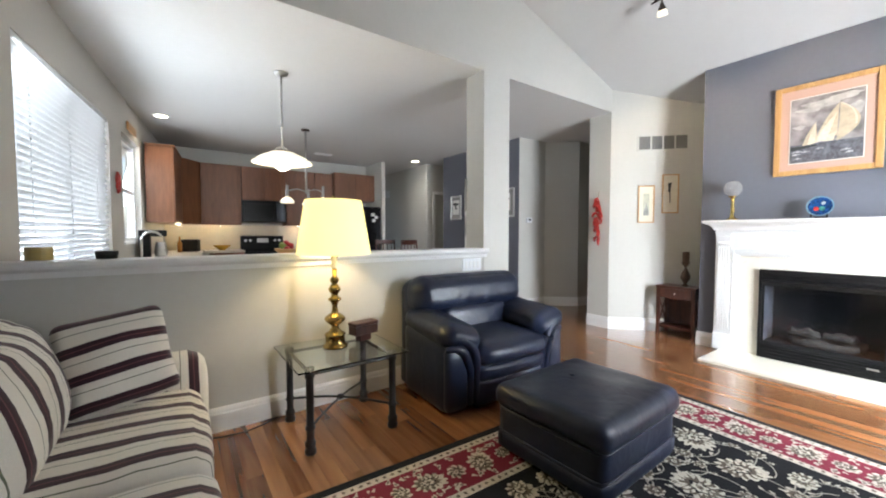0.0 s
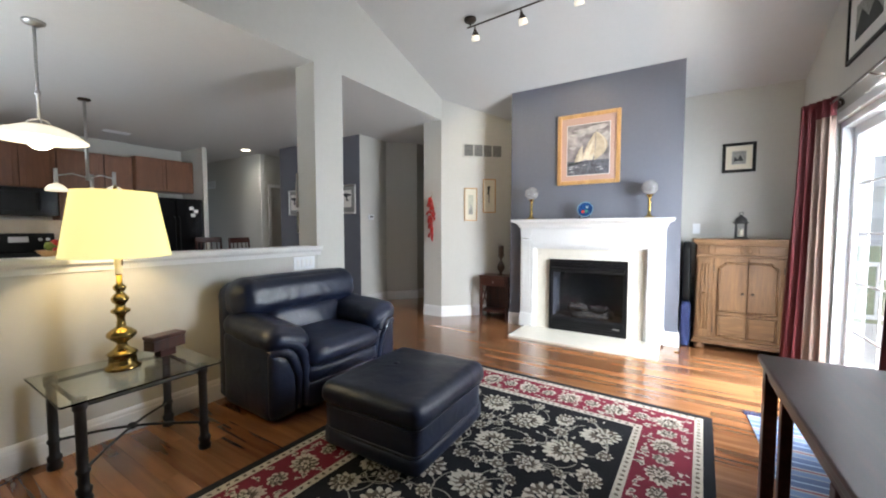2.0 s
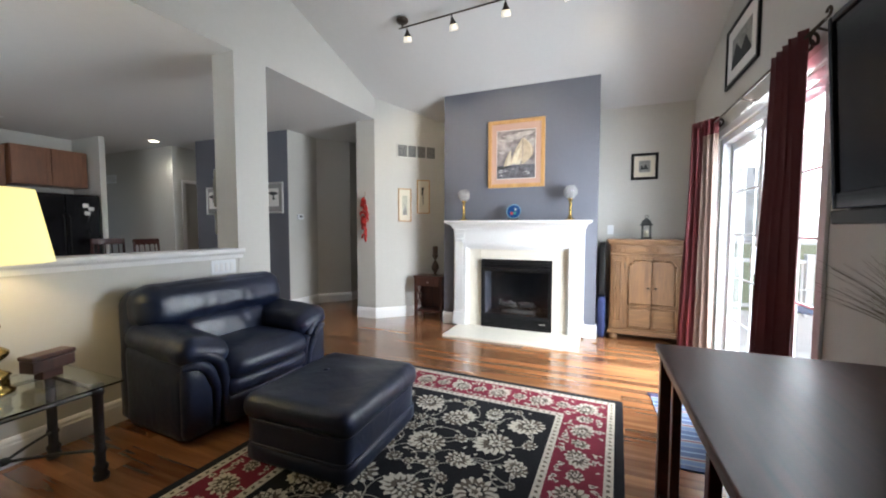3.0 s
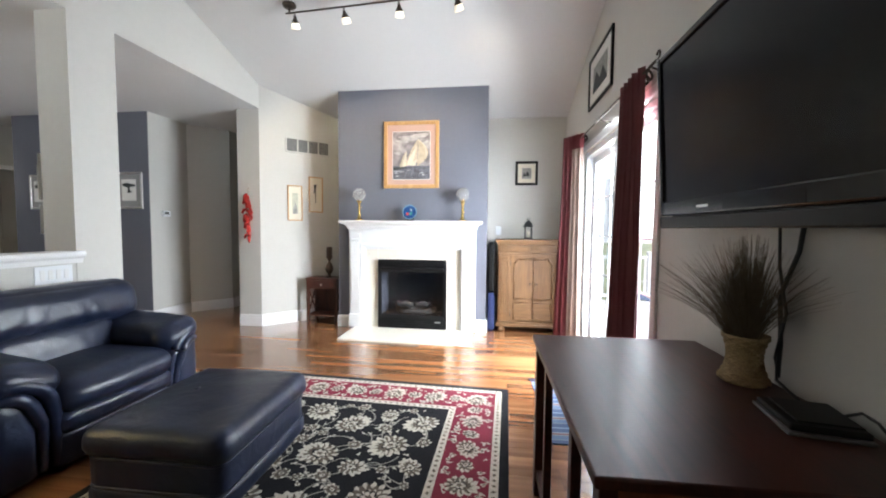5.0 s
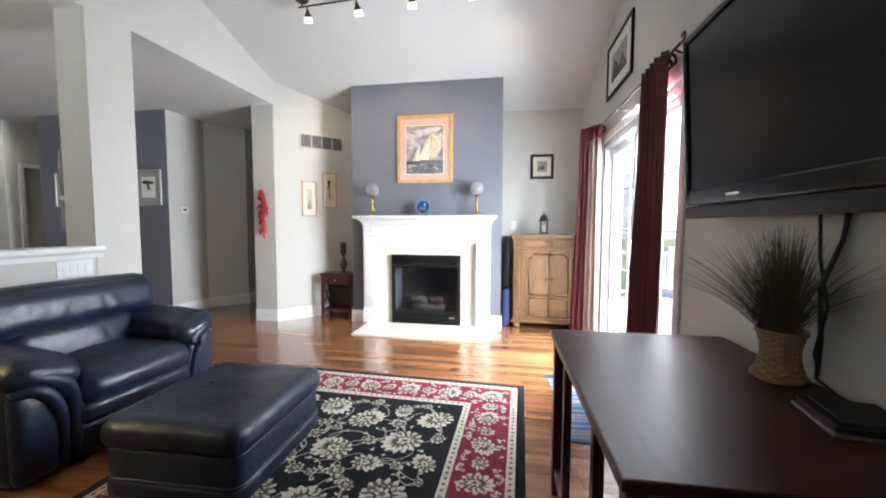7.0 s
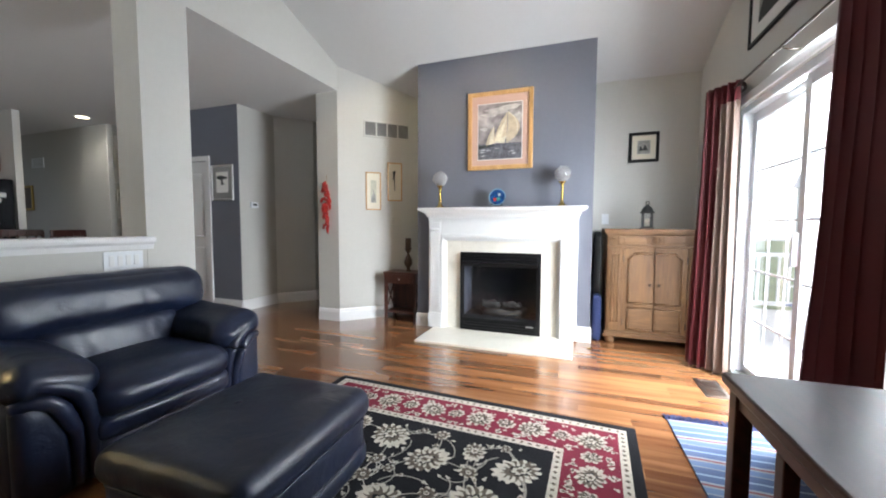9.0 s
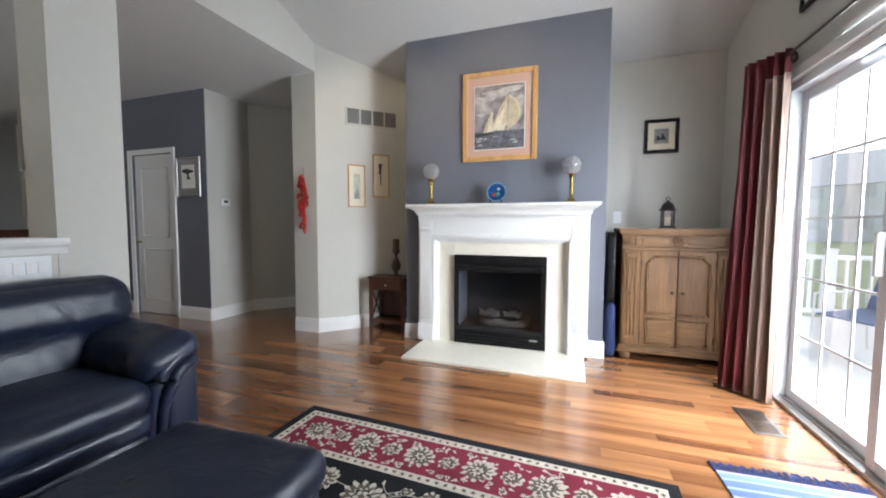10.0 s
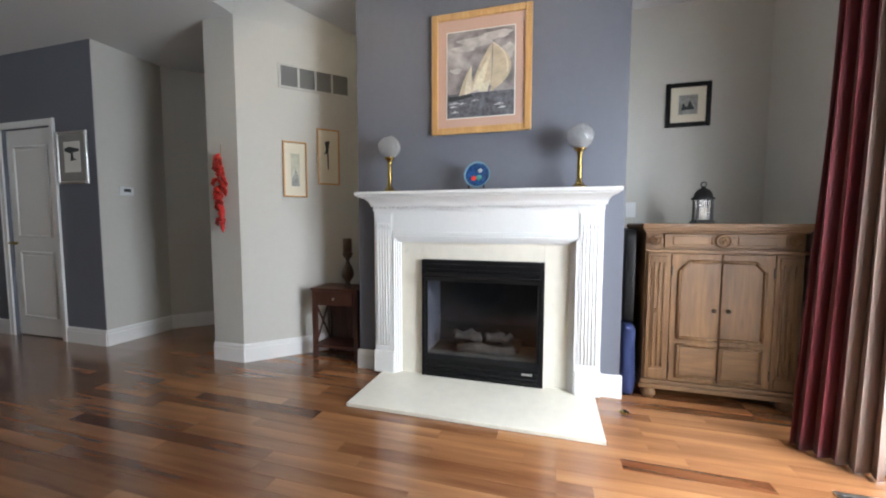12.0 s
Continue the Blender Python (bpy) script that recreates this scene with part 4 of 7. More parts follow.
def stem(pts):
    for a, b in zip(pts, pts[1:]):
        d = (Vector(b) - Vector(a)).normalized() * 0.0030
        nrm = Vector((-d.y, d.x))
        p, q = Vector(a), Vector(b)
        stems.faces.new([stems.verts.new((*c, 0.0098)) for c in (p + nrm, p - nrm, q - nrm, q + nrm)])


# field: large palmettes and small blossoms on winding stems
spots = []
fx0, fx1, fy0, fy1 = -RUG_L + 0.45, -0.45, -RUG_W + 0.45, -0.45
for r, count in ((0.125, 14), (0.082, 30), (0.050, 54), (0.034, 90)):
    tries = 0
    while count and tries < 4000:
        tries += 1
        x, y = rnd.uniform(fx0 + r * 0.7, fx1 - r * 0.7), rnd.uniform(fy0 + r * 0.7, fy1 - r * 0.7)
        if all((x - a) ** 2 + (y - b) ** 2 > ((r + c) * 1.05 + 0.008) ** 2 for a, b, c in spots):
            spots.append((x, y, r))
            flower(x, y, r, {0.125: 14, 0.082: 11, 0.050: 8, 0.034: 6}[r])
            count -= 1
for i, (x, y, r) in enumerate(spots):
    near = sorted(spots, key=lambda s: (s[0] - x) ** 2 + (s[1] - y) ** 2)[1:3]
    for a, b, c in near:
        bow = rnd.choice((-1, 1)) * rnd.uniform(0.06, 0.14)
        dx, dy = a - x, b - y
        line = [(x + dx * t - dy * bow * 8 * t * (1 - t) * 0.5, y + dy * t + dx * bow * 8 * t * (1 - t) * 0.5) for t in [k / 11 for k in range(12)]]
        stem(line)
        for k in (4, 6, 8):
            (px, py), (qx, qy) = line[k], line[k + 1]
            side_ = rnd.choice((-1, 1))
            a_ = math.atan2(qy - py, qx - px) + side_ * 0.9
            if all((px - u) ** 2 + (py - w) ** 2 > (c_ + 0.01) ** 2 for u, w, c_ in spots):
                lr = rnd.uniform(0.014, 0.026)
                leaf(px + lr * 1.2 * math.cos(a_), py + lr * 1.2 * math.sin(a_), lr, a_)
    # a curl that ends in a bud
    a0, turn = rnd.uniform(0, 6.28), rnd.choice((-1, 1))
    curl = [(x + (r * 1.0 + 0.011 * k) * math.cos(a0 + turn * 0.16 * k), y + (r * 1.0 + 0.011 * k) * math.sin(a0 + turn * 0.16 * k)) for k in range(9)]
    if all(fx0 < u < fx1 and fy0 < w < fy1 for u, w in curl):
        stem(curl)
        leaf(*curl[-1], rnd.uniform(0.016, 0.024), a0 + turn * 2.6)
for _ in range(230):
    x, y = rnd.uniform(fx0, fx1), rnd.uniform(fy0, fy1)
    if all((x - a) ** 2 + (y - b) ** 2 > (c + 0.02) ** 2 for a, b, c in spots):
        leaf(x, y, rnd.uniform(0.012, 0.028), rnd.uniform(0, 6.28))
# border: large and small blossoms in turn
for side in range(4):
    length = RUG_L if side < 2 else RUG_W
    n = round((length - 0.45) / 0.155)
    for k in range(n + 1):
        s = 0.2275 + (length - 0.455) * k / n
        off = 0.2275
        x, y = {0: (-s, -off), 1: (-s, -RUG_W + off), 2: (-off, -s), 3: (-RUG_L + off, -s)}[side]
        if side > 1 and k in (0, n):
            continue
        flower(x, y, 0.092 if k % 2 == 0 else 0.058, 12 if k % 2 == 0 else 8)
        for _ in range(9):
            u, w = rnd.uniform(-0.08, 0.08), rnd.choice((-1, 1)) * rnd.uniform(0.07, 0.115)
            dx, dy = (u, w) if side < 2 else (w, u)
            leaf(x + dx, y + dy, rnd.uniform(0.014, 0.030), rnd.uniform(0, 6.28))
# little dark marks along the guard stripes
for ins_ in (0.0725, 0.3825):
    for side in range(4):
        length = (RUG_L if side < 2 else RUG_W) - 2 * ins_
        n = round(length / 0.042)
        for k in range(n):
            s = ins_ + length * (k + 0.5) / n
            x, y = {0: (-s, -ins_), 1: (-s, -RUG_W + ins_), 2: (-ins_, -s), 3: (-RUG_L + ins_, -s)}[side]
            blob(hearts, x, y, 0.0103, 0.013, 4, 0.4, 0.8 * k, 0.8, 0.2)
for nm, bm, mt in (("flower_pattern", petals, M_RUGCREAM), ("flower_shading", hearts, M_RUGTAUPE), ("flower_heart", eyes, M_RUGBLACK), ("vine_pattern", stems, M_VINE)):
    tagged(part(nm, bm, mt, rug), kind="stuff")

# striped mat by the glazed door
M_MATSTRIPE = ramp_stripes("blue_striped_mat", 1, 0.20, [(0.0, (0.05, 0.09, 0.20)), (0.24, (0.22, 0.25, 0.30)), (0.29, (0.10, 0.16, 0.29)), (0.50, (0.25, 0.26, 0.28)), (0.56, (0.20, 0.045, 0.05)), (0.63, (0.27, 0.29, 0.32)), (0.70, (0.05, 0.09, 0.20)), (0.93, (0.24, 0.33, 0.46))], 0.95)
mat = thing("door_mat", 3.25, -0.705, 0.0, -88, "blue striped woven cotton mat with fringe", "mat")
part("weave", boxes((-0.29, 0.29, -0.60, 0.30, 0.0005, 0.008)), M_MATSTRIPE, mat)
bm = bmesh.new()
for k in range(120):
    x = -0.30 + 0.60 * (k + 0.5) / 120
    for y, s in ((0.30, 1),):
        tube([(x, y, 0.005), (x + rnd.uniform(-0.008, 0.008), y + s * 0.03, 0.008), (x + rnd.uniform(-0.014, 0.014), y + s * rnd.uniform(0.05, 0.08), 0.004)], 0.0034, 5, bm)
tagged(part("fringe", bm, M_BLUECLOTH, mat, "dark blue cotton fringe"), kind="stuff")

# brass floor register
fr = thing("floor_register", 4.15, -0.80, 0.001, 0, "pewter floor register set in the planks", "floor vent")
part("frame", boxes((-0.16, 0.16, -0.075, -0.055, 0, 0.006), (-0.16, 0.16, 0.055, 0.075, 0, 0.006), (-0.16, -0.14, -0.055, 0.055, 0, 0.006), (0.14, 0.16, -0.055, 0.055, 0, 0.006), (-0.006, 0.006, -0.055, 0.055, 0, 0.006)), M_PEWTER, fr)
for k in range(11):
    yk = -0.05 + k * 0.01
    part("slat", boxes((-0.14, 0.14, yk - 0.002, yk + 0.002, 0.0, 0.004)), M_PEWTER, fr)

# ---- armchair ----
def spline(points, n=6):
    """A smooth line through the points."""
    p = [Vector(q) for q in (points[0], *points, points[-1])]
    out = []
    for i in range(1, len(p) - 2):
        for k in range(n):
            t = k / n
            out.append(0.5 * (2 * p[i] + (p[i + 1] - p[i - 1]) * t + (2 * p[i - 1] - 5 * p[i] + 4 * p[i + 1] - p[i + 2]) * t * t + (3 * p[i] - p[i - 1] - 3 * p[i + 1] + p[i + 2]) * t ** 3))
    return out + [p[-2]]


def gather(ob, depth, width, pitch, low, high):
    """Upright puckers pressed into the front of a cushion, deepest at its middle."""
    for v in ob.data.vertices:
        x, y, z = v.co
        if low < z < high:
            edge = math.sin(math.pi * (z - low) / (high - low))
            sway = 0.03 * math.sin(z * 23 + x * 5)
            v.co.y += depth * edge * math.exp(-(x / width) ** 2) * math.sin((x + sway) * pitch + 2.0 * noise.noise((x * 9, z * 6, 2)))


ac = thing("armchair", 2.325, 2.42, 0.0, -2, "navy black leather armchair with padded pleated arms", "armchair", "leather seating")
ac.matrix_world = pose(2.325, 2.42, 0.0, 0, 0, -2) @ Matrix.Diagonal((1.04, 1, 1, 1))
soft_part("base", (0, 0.03, 0.17), (1.05, 0.66, 0.28), M_LEATHER, ac, 0.03, 6, (0, 0.01, 0), 0.003, 1)
soft_part("back_frame", (0, 0.275, 0.45), (1.06, 0.22, 0.82), M_LEATHER, ac, 0.10, 12, (0, 0.015, 0.005), 0.003, 2)
soft_part("seat_cushion", (0, -0.10, 0.385), (0.62, 0.64, 0.17), M_LEATHER, ac, 0.08, 14, (0, 0.02, 0.035), 0.006, 3)
soft_part("front_rail", (0, -0.345, 0.265), (0.62, 0.10, 0.13), M_CREASED, ac, 0.05, 12, (0, 0.014, 0), 0.006, 4)
soft_part("lower_rail", (0, -0.325, 0.125), (0.62, 0.09, 0.19), M_LEATHER, ac, 0.035, 8, (0, 0.008, 0), 0.003, 5)
lean = Matrix.Rotation(radians(-11), 3, "X")
lum = soft_part("lumbar_cushion", (0, 0.125, 0.53), (0.66, 0.17, 0.27), M_CREASED, ac, 0.075, 24, (0, 0.03, 0), 0.005, 5, lean)
gather(lum, 0.006, 0.16, 62, 0.42, 0.64)
head = soft_part("head_cushion", (0, 0.195, 0.735), (1.045, 0.27, 0.305), M_CREASED, ac, 0.120, 46, (0, 0.022, 0.004), 0.004, 6, lean)
gather(head, 0.010, 0.19, 66, 0.60, 0.80)
for s in (-1, 1):
    arm = soft_part("arm", (s * 0.44, -0.03, 0.27), (0.20, 0.58, 0.50), M_LEATHER, ac, 0.035, 7, (0.006, 0, 0), 0.003, 7 + s)
    tip = Matrix.Rotation(radians(-17 * s), 3, "Y") @ Matrix.Rotation(radians(4), 3, "X")
    soft_part("arm_pad", (s * 0.405, -0.055, 0.535), (0.31, 0.63, 0.165), M_CREASED, arm, 0.080, 20, (0, 0.015, 0.022), 0.008, 9 + s, tip)
    # two fat pleats sweep under the pad and down the inner edge of the arm's front
    for k, (dx, dz, rad) in enumerate(((0.0, 0.0, 0.034), (0.052, -0.062, 0.031))):
        line = spline([(s * 0.535, -0.320, 0.520 + dz), (s * 0.47, -0.350, 0.527 + dz), (s * (0.385 + 0.6 * dx), -0.358, 0.490 + dz), (s * (0.328 + dx), -0.356, 0.405 + dz), (s * (0.308 + dx), -0.350, 0.27), (s * (0.305 + dx), -0.338, 0.06)])
        n_ = len(line)
        part("pleat", tube(line, [rad * (0.55 + 0.45 * math.sin(math.pi * min(1, 0.12 + 0.95 * i / n_))) * (1 + 0.05 * math.sin(2.3 * i + k)) for i in range(n_)], 12), M_CREASED, arm, smooth=True)
    soft_part("arm_front", (s * 0.455, -0.315, 0.25), (0.165, 0.07, 0.43), M_LEATHER, arm, 0.03, 8, (0, 0.012, 0), 0.002, 12)

# ---- ottoman ----
ot = thing("ottoman", 2.185, 1.375, 0.009, 1.5, "navy black leather ottoman with stitched padded top", "ottoman", "leather seating")
soft_part("top_cushion", (0, 0, 0.305), (0.79, 0.69, 0.135), M_LEATHER, ot, 0.062, 26, (0, 0, 0.020), 0.006, 21)
soft_part("body", (0, 0, 0.165), (0.735, 0.635, 0.20), M_LEATHER, ot, 0.03, 8, (0.008, 0.008, 0), 0.004, 22)
soft_part("plinth_band", (0, 0, 0.058), (0.75, 0.65, 0.105), M_LEATHER, ot, 0.03, 6, (0.004, 0.004, 0), 0.003, 23)
corner = [(cx_ + 0.06 * math.cos(a), cy_ + 0.06 * math.sin(a)) for cx_, cy_, a0 in ((0.315, 0.265, 0.0), (-0.315, 0.265, 1.571), (-0.315, -0.265, 3.142), (0.315, -0.265, 4.712)) for a in [a0 + 0.314 * i for i in range(6)]]
for z_ in (0.243, 0.112):
    part("piping", tube([(px * 1.0, py * 1.0, z_) for px, py in corner + corner[:1]], 0.006, 6), M_LEATHER, ot, smooth=True)
part("tuft_button", lathe([(0.0, 0.012), (0.016, 0.009), (0.022, 0.0), (0.0, 0.0)], 14, cx=0.02, cy=0.1), M_LEATHER, ot, smooth=True).location.z = 0.386

# ---- sofa ----
so = thing("sofa", -0.055, 1.62, 0.0, 0, "cream and maroon striped upholstered sofa with loose cushions", "sofa")
soft_part("base", (0.02, 0, 0.17), (0.84, 1.78, 0.28), M_STRIPE_Y, so, 0.04, 6, (0.01, 0, 0), 0.004, 31)
soft_part("front_valance", (0.452, 0, 0.17), (0.035, 1.66, 0.30), M_STRIPE_Y, so, 0.016, 6, (0.006, 0, 0), 0.004, 32)
for yc in (-0.42, 0.36):
    soft_part("seat_cushion", (0.13, yc, 0.395), (0.70, 0.76, 0.17), M_STRIPE_Y, so, 0.065, 10, (0.02, 0, 0.03), 0.007, 33 + yc)
    soft_part("back_cushion", (-0.15, yc - 0.01, 0.645), (0.26, 0.76, 0.50), M_STRIPE_Y, so, 0.11, 12, (0.08, 0, 0.02), 0.010, 34 + yc, Matrix.Rotation(radians(-14), 3, "Y"))
soft_part("back_frame", (-0.40, 0, 0.42), (0.20, 1.78, 0.78), M_STRIPE_Y, so, 0.07, 7, (0, 0, 0.01), 0.004, 36)
for s in (-1, 1):
    soft_part("arm", (0.055, s * 0.83, 0.345), (0.90, 0.20, 0.55), M_STRIPE_X, so, 0.075, 8, (0.01, 0.01, 0.01), 0.005, 37 + s)
tp = thing("throw_pillow", 0.135, 2.24, 0.70, 0, "cream and maroon striped throw pillow on the sofa", "pillow")
tp.matrix_world = Matrix.Translation((0.130, 2.24, 0.690)) @ Matrix.Rotation(radians(-84), 4, "Z") @ Matrix.Rotation(radians(-22), 4, "Y") @ Matrix.Rotation(radians(8.5), 4, "X")
soft_part("cover", (0, 0, 0), (0.11, 0.375, 0.40), M_STRIPE_Z, tp, 0.05, 14, (0.055, -0.008, -0.008), 0.006, 41)

# ---- end table with glass top ----
et = thing("end_table", 1.18, 2.475, 0.0, 0, "black iron end table with glass top", "end table")
TX, TY, TH = 0.255, 0.225, 0.475
leg_prof = [(0.0, 0.0), (0.030, 0.0), (0.032, 0.02), (0.024, 0.035), (0.030, 0.05), (0.030, 0.065), (0.021, 0.075), (0.021, 0.13), (0.027, 0.14), (0.027, 0.15), (0.021, 0.16), (0.021, TH - 0.05), (0.027, TH - 0.045), (0.027, TH), (0.0, TH)]
for sx in (-1, 1):
    for sy in (-1, 1):
        part("leg", lathe(leg_prof, 14, cx=sx * TX, cy=sy * TY), M_BLACK, et, smooth=True)
for sx, sy in ((1, 1), (1, -1)):
    pts = [(-sx * TX * (1 - 2 * t), -sy * TY * (1 - 2 * t), 0.145 + 0.03 * math.sin(math.pi * t)) for t in [i / 8 for i in range(9)]]
    part("stretcher", tube(pts, 0.007, 7), M_BLACK, et, smooth=True)
part("stretcher_knot", lathe([(0.0, 0.16), (0.02, 0.165), (0.024, 0.178), (0.016, 0.19), (0.0, 0.193)], 12), M_BLACK, et, smooth=True)
for s in (-1, 1):
    part("rail", tube([(-TX, s * TY, TH - 0.03), (TX, s * TY, TH - 0.03)], 0.010, 8), M_BLACK, et)
    part("rail", tube([(s * TX, -TY, TH - 0.03), (s * TX, TY, TH - 0.03)], 0.010, 8), M_BLACK, et)
part("glass_top", boxes((-0.335, 0.335, -0.295, 0.295, TH + 0.001, TH + 0.011), bevel=0.002), M_TABLEGLASS, et, "clear greenish glass top").visible_shadow = False

# ---- table lamp ----
tl = thing("table_lamp", 1.17, 2.53, TH + 0.012, 0, "brass table lamp with cream drum shade, lit", "table lamp")
brass = [(0.0, 0.0), (0.078, 0.0), (0.080, 0.012), (0.070, 0.020), (0.062, 0.028), (0.060, 0.075), (0.068, 0.082), (0.060, 0.092), (0.040, 0.105), (0.024, 0.125), (0.022, 0.140), (0.050, 0.160), (0.066, 0.180), (0.064, 0.195), (0.044, 0.212), (0.022, 0.226), (0.017, 0.27), (0.026, 0.295), (0.042, 0.305), (0.042, 0.318), (0.024, 0.328), (0.020, 0.345), (0.034, 0.360), (0.040, 0.378), (0.030, 0.395), (0.016, 0.412), (0.028, 0.430), (0.030, 0.442), (0.014, 0.458), (0.013, 0.53), (0.0, 0.53)]
part("body", lathe(brass, 28), M_BRASS, tl, "turned polished brass column", smooth=True)
part("candle_sleeve", lathe([(0.0, 0.51), (0.017, 0.51), (0.017, 0.60), (0.0, 0.60)], 14), M_PAPER, tl, "ivory candle sleeve")
SB, ST = 0.605, 0.945
part("shade", lathe([(0.232, SB), (0.176, ST), (0.172, ST), (0.228, SB), (0.232, SB)], 40), M_SHADE, tl, "cream fabric drum shade, glowing", smooth=True)
part("harp", tube([(0.0, -0.05, 0.56), (0.0, -0.07, 0.72), (0.0, -0.02, 0.93), (0.0, 0.02, 0.93), (0.0, 0.07, 0.72), (0.0, 0.05, 0.56)], 0.003, 6), M_BRASS, tl)
part("shade_spider", tube([(-0.174, 0, ST - 0.012), (0.174, 0, ST - 0.012)], 0.003, 6), M_BRASS, tl)
part("finial", lathe([(0.0, 0.925), (0.010, 0.925), (0.006, 0.955), (0.011, 0.965), (0.0, 0.985)], 12), M_BRASS, tl, smooth=True)
part("bulb", lathe([(0.0, 0.60), (0.015, 0.605), (0.032, 0.66), (0.030, 0.69), (0.0, 0.71)], 14), M_BULB, tl, smooth=True)
lamp("table_lamp_light", "POINT", pose(1.17, 2.53, TH + 0.012 + 0.80), 19, (1.0, 0.74, 0.40), radius=0.05)
cord = thing("lamp_cord", 0, 0, 0, 0, "dark lamp cord trailing on the floor", "cord")
part("cable", tube([(0.86, 2.795, 0.006), (0.78, 2.74, 0.006), (0.66, 2.70, 0.006), (0.52, 2.72, 0.006), (0.40, 2.78, 0.006)], 0.0035, 6), M_BLACK, cord)

wb = thing("wooden_keepsake_box", 1.385, 2.575, TH + 0.012, 12, "small dark wooden keepsake box on a stand", "box")
part("foot", boxes((-0.045, 0.045, -0.03, 0.03, 0, 0.045), bevel=0.004), M_DARKWOOD, wb)
part("body", boxes((-0.092, 0.092, -0.045, 0.045, 0.045, 0.105), bevel=0.005), M_CHERRYWOOD, wb)
part("lid", boxes((-0.096, 0.096, -0.048, 0.048, 0.107, 0.130), bevel=0.006), M_CHERRYWOOD, wb)

# wall plate under the cap
wp = thing("wall_plate", 2.56, Y_HALF, 0.935, 0, "white four-gang wall plate with rocker switches", "wall plate")
part("plate", boxes((-0.11, 0.11, -0.008, -0.001, -0.058, 0.058), bevel=0.003), M_VINYL, wp)
for k in range(4):
    part("rocker", boxes((-0.083 + k * 0.046, -0.055 + k * 0.046, -0.012, -0.008, -0.032, 0.032), bevel=0.002), M_TRIM, wp)

cal = thing("wall_calendar", 2.76, 3.074, 1.70, 0, "white paper calendar and notes pinned on the post", "calendar")
for x0_, x1_, z0_, z1_, yo in ((-0.080, 0.09, -0.26, -0.02, 0.001), (-0.072, 0.10, -0.50, -0.30, 0.004), (-0.070, 0.02, -0.06, 0.06, 0.007)):
    part("sheet", boxes((x0_, x1_, yo, yo + 0.002, z0_, z1_)), M_WHITEPAPER, cal)
part("dark_picture", boxes((-0.082, 0.08, 0.0035, 0.0045, -0.16, -0.05)), M_GREYINK, cal, "grey printed picture")

# ---- things on the mantel ----
for yy in (1.548, 0.285):
    gl = thing("globe_candle_lamp", 4.87, yy, 1.352, 0, "brass candlestick lamp with crackled glass globe", "lamp", "mantel candle lamps")
    part("stick", lathe([(0.0, 0), (0.048, 0), (0.048, 0.008), (0.036, 0.016), (0.026, 0.028), (0.018, 0.045), (0.015, 0.07), (0.0135, 0.19), (0.018, 0.205), (0.016, 0.215), (0.036, 0.232), (0.038, 0.24), (0.0, 0.24)], 20), M_BRASS, gl, smooth=True)
    n = 14
    prof = [(0.030, 0.2405)] + [(0.078 * math.sin(a), 0.312 - 0.078 * math.cos(a)) for a in [0.42 + (math.pi - 0.42) * i / n for i in range(n)]] + [(0.0, 0.390)]
    inner = [(max(r - 0.003, 0), z - (0.003 if i > n else 0)) for i, (r, z) in enumerate(prof)][::-1]
    part("globe", lathe(prof + inner, 28), M_FROSTGLOBE, gl, "clear crackled glass globe", smooth=True)

pl = thing("decorative_plate", 4.90, 0.925, 1.352, 0, "blue glazed plate with red fruit on black stand", "plate")
M_PLATE = material("blue_glaze", (0.012, 0.055, 0.18), 0.12, vary=0.8, scale=28, coat=0.6)
tilt_ = Matrix.Rotation(radians(-78), 3, "Y")
for nm, prof, mt, lab in (("rim", [(0.078, 0.014), (0.086, 0.021), (0.089, 0.019), (0.080, 0.008), (0.078, 0.014)], material("pale_blue_glaze", (0.15, 0.28, 0.38), 0.15, vary=0.3), "pale blue rim"), ("dish", [(0.0, 0.004), (0.055, 0.005), (0.079, 0.014), (0.079, 0.008), (0.05, 0.0), (0.0, 0.0)], M_PLATE, "deep blue glaze"), ("fruit_motif", [(0.0, 0.013), (0.014, 0.012), (0.018, 0.0105), (0.0, 0.010)], M_RED, "red fruit motif"), ("leaf_motif", [(0.0, 0.0125), (0.016, 0.0118), (0.020, 0.0100), (0.0, 0.0095)], material("teal_glaze", (0.05, 0.22, 0.20), 0.15, vary=0.6, scale=40), "teal leaf motif"), ("cloud_motif", [(0.0, 0.0128), (0.012, 0.0119), (0.015, 0.0101), (0.0, 0.0096)], material("pale_glaze", (0.30, 0.38, 0.42), 0.15, vary=0.4, scale=40), "pale cloud motif")):
    bm = lathe(prof, 28)
    bmesh.ops.rotate(bm, cent=(0, 0, 0), matrix=tilt_, verts=bm.verts[:])
    bmesh.ops.translate(bm, vec={"fruit_motif": (0, 0.024, 0.080), "leaf_motif": (0, -0.012, 0.082), "cloud_motif": (0, -0.020, 0.128)}.get(nm, (0, 0, 0.102)), verts=bm.verts[:])
    part(nm, bm, mt, pl, lab, smooth=True)
bm = boxes((-0.04, 0.045, -0.055, -0.045, 0.0, 0.014), (-0.04, 0.045, 0.045, 0.055, 0.0, 0.014), (-0.04, -0.03, -0.055, -0.045, 0.0, 0.035), (-0.04, -0.03, 0.045, 0.055, 0.0, 0.035), (0.03, 0.04, -0.055, 0.055, 0.0, 0.014))
part("stand", bm, M_BLACKPAINT, pl, "black wooden stand")


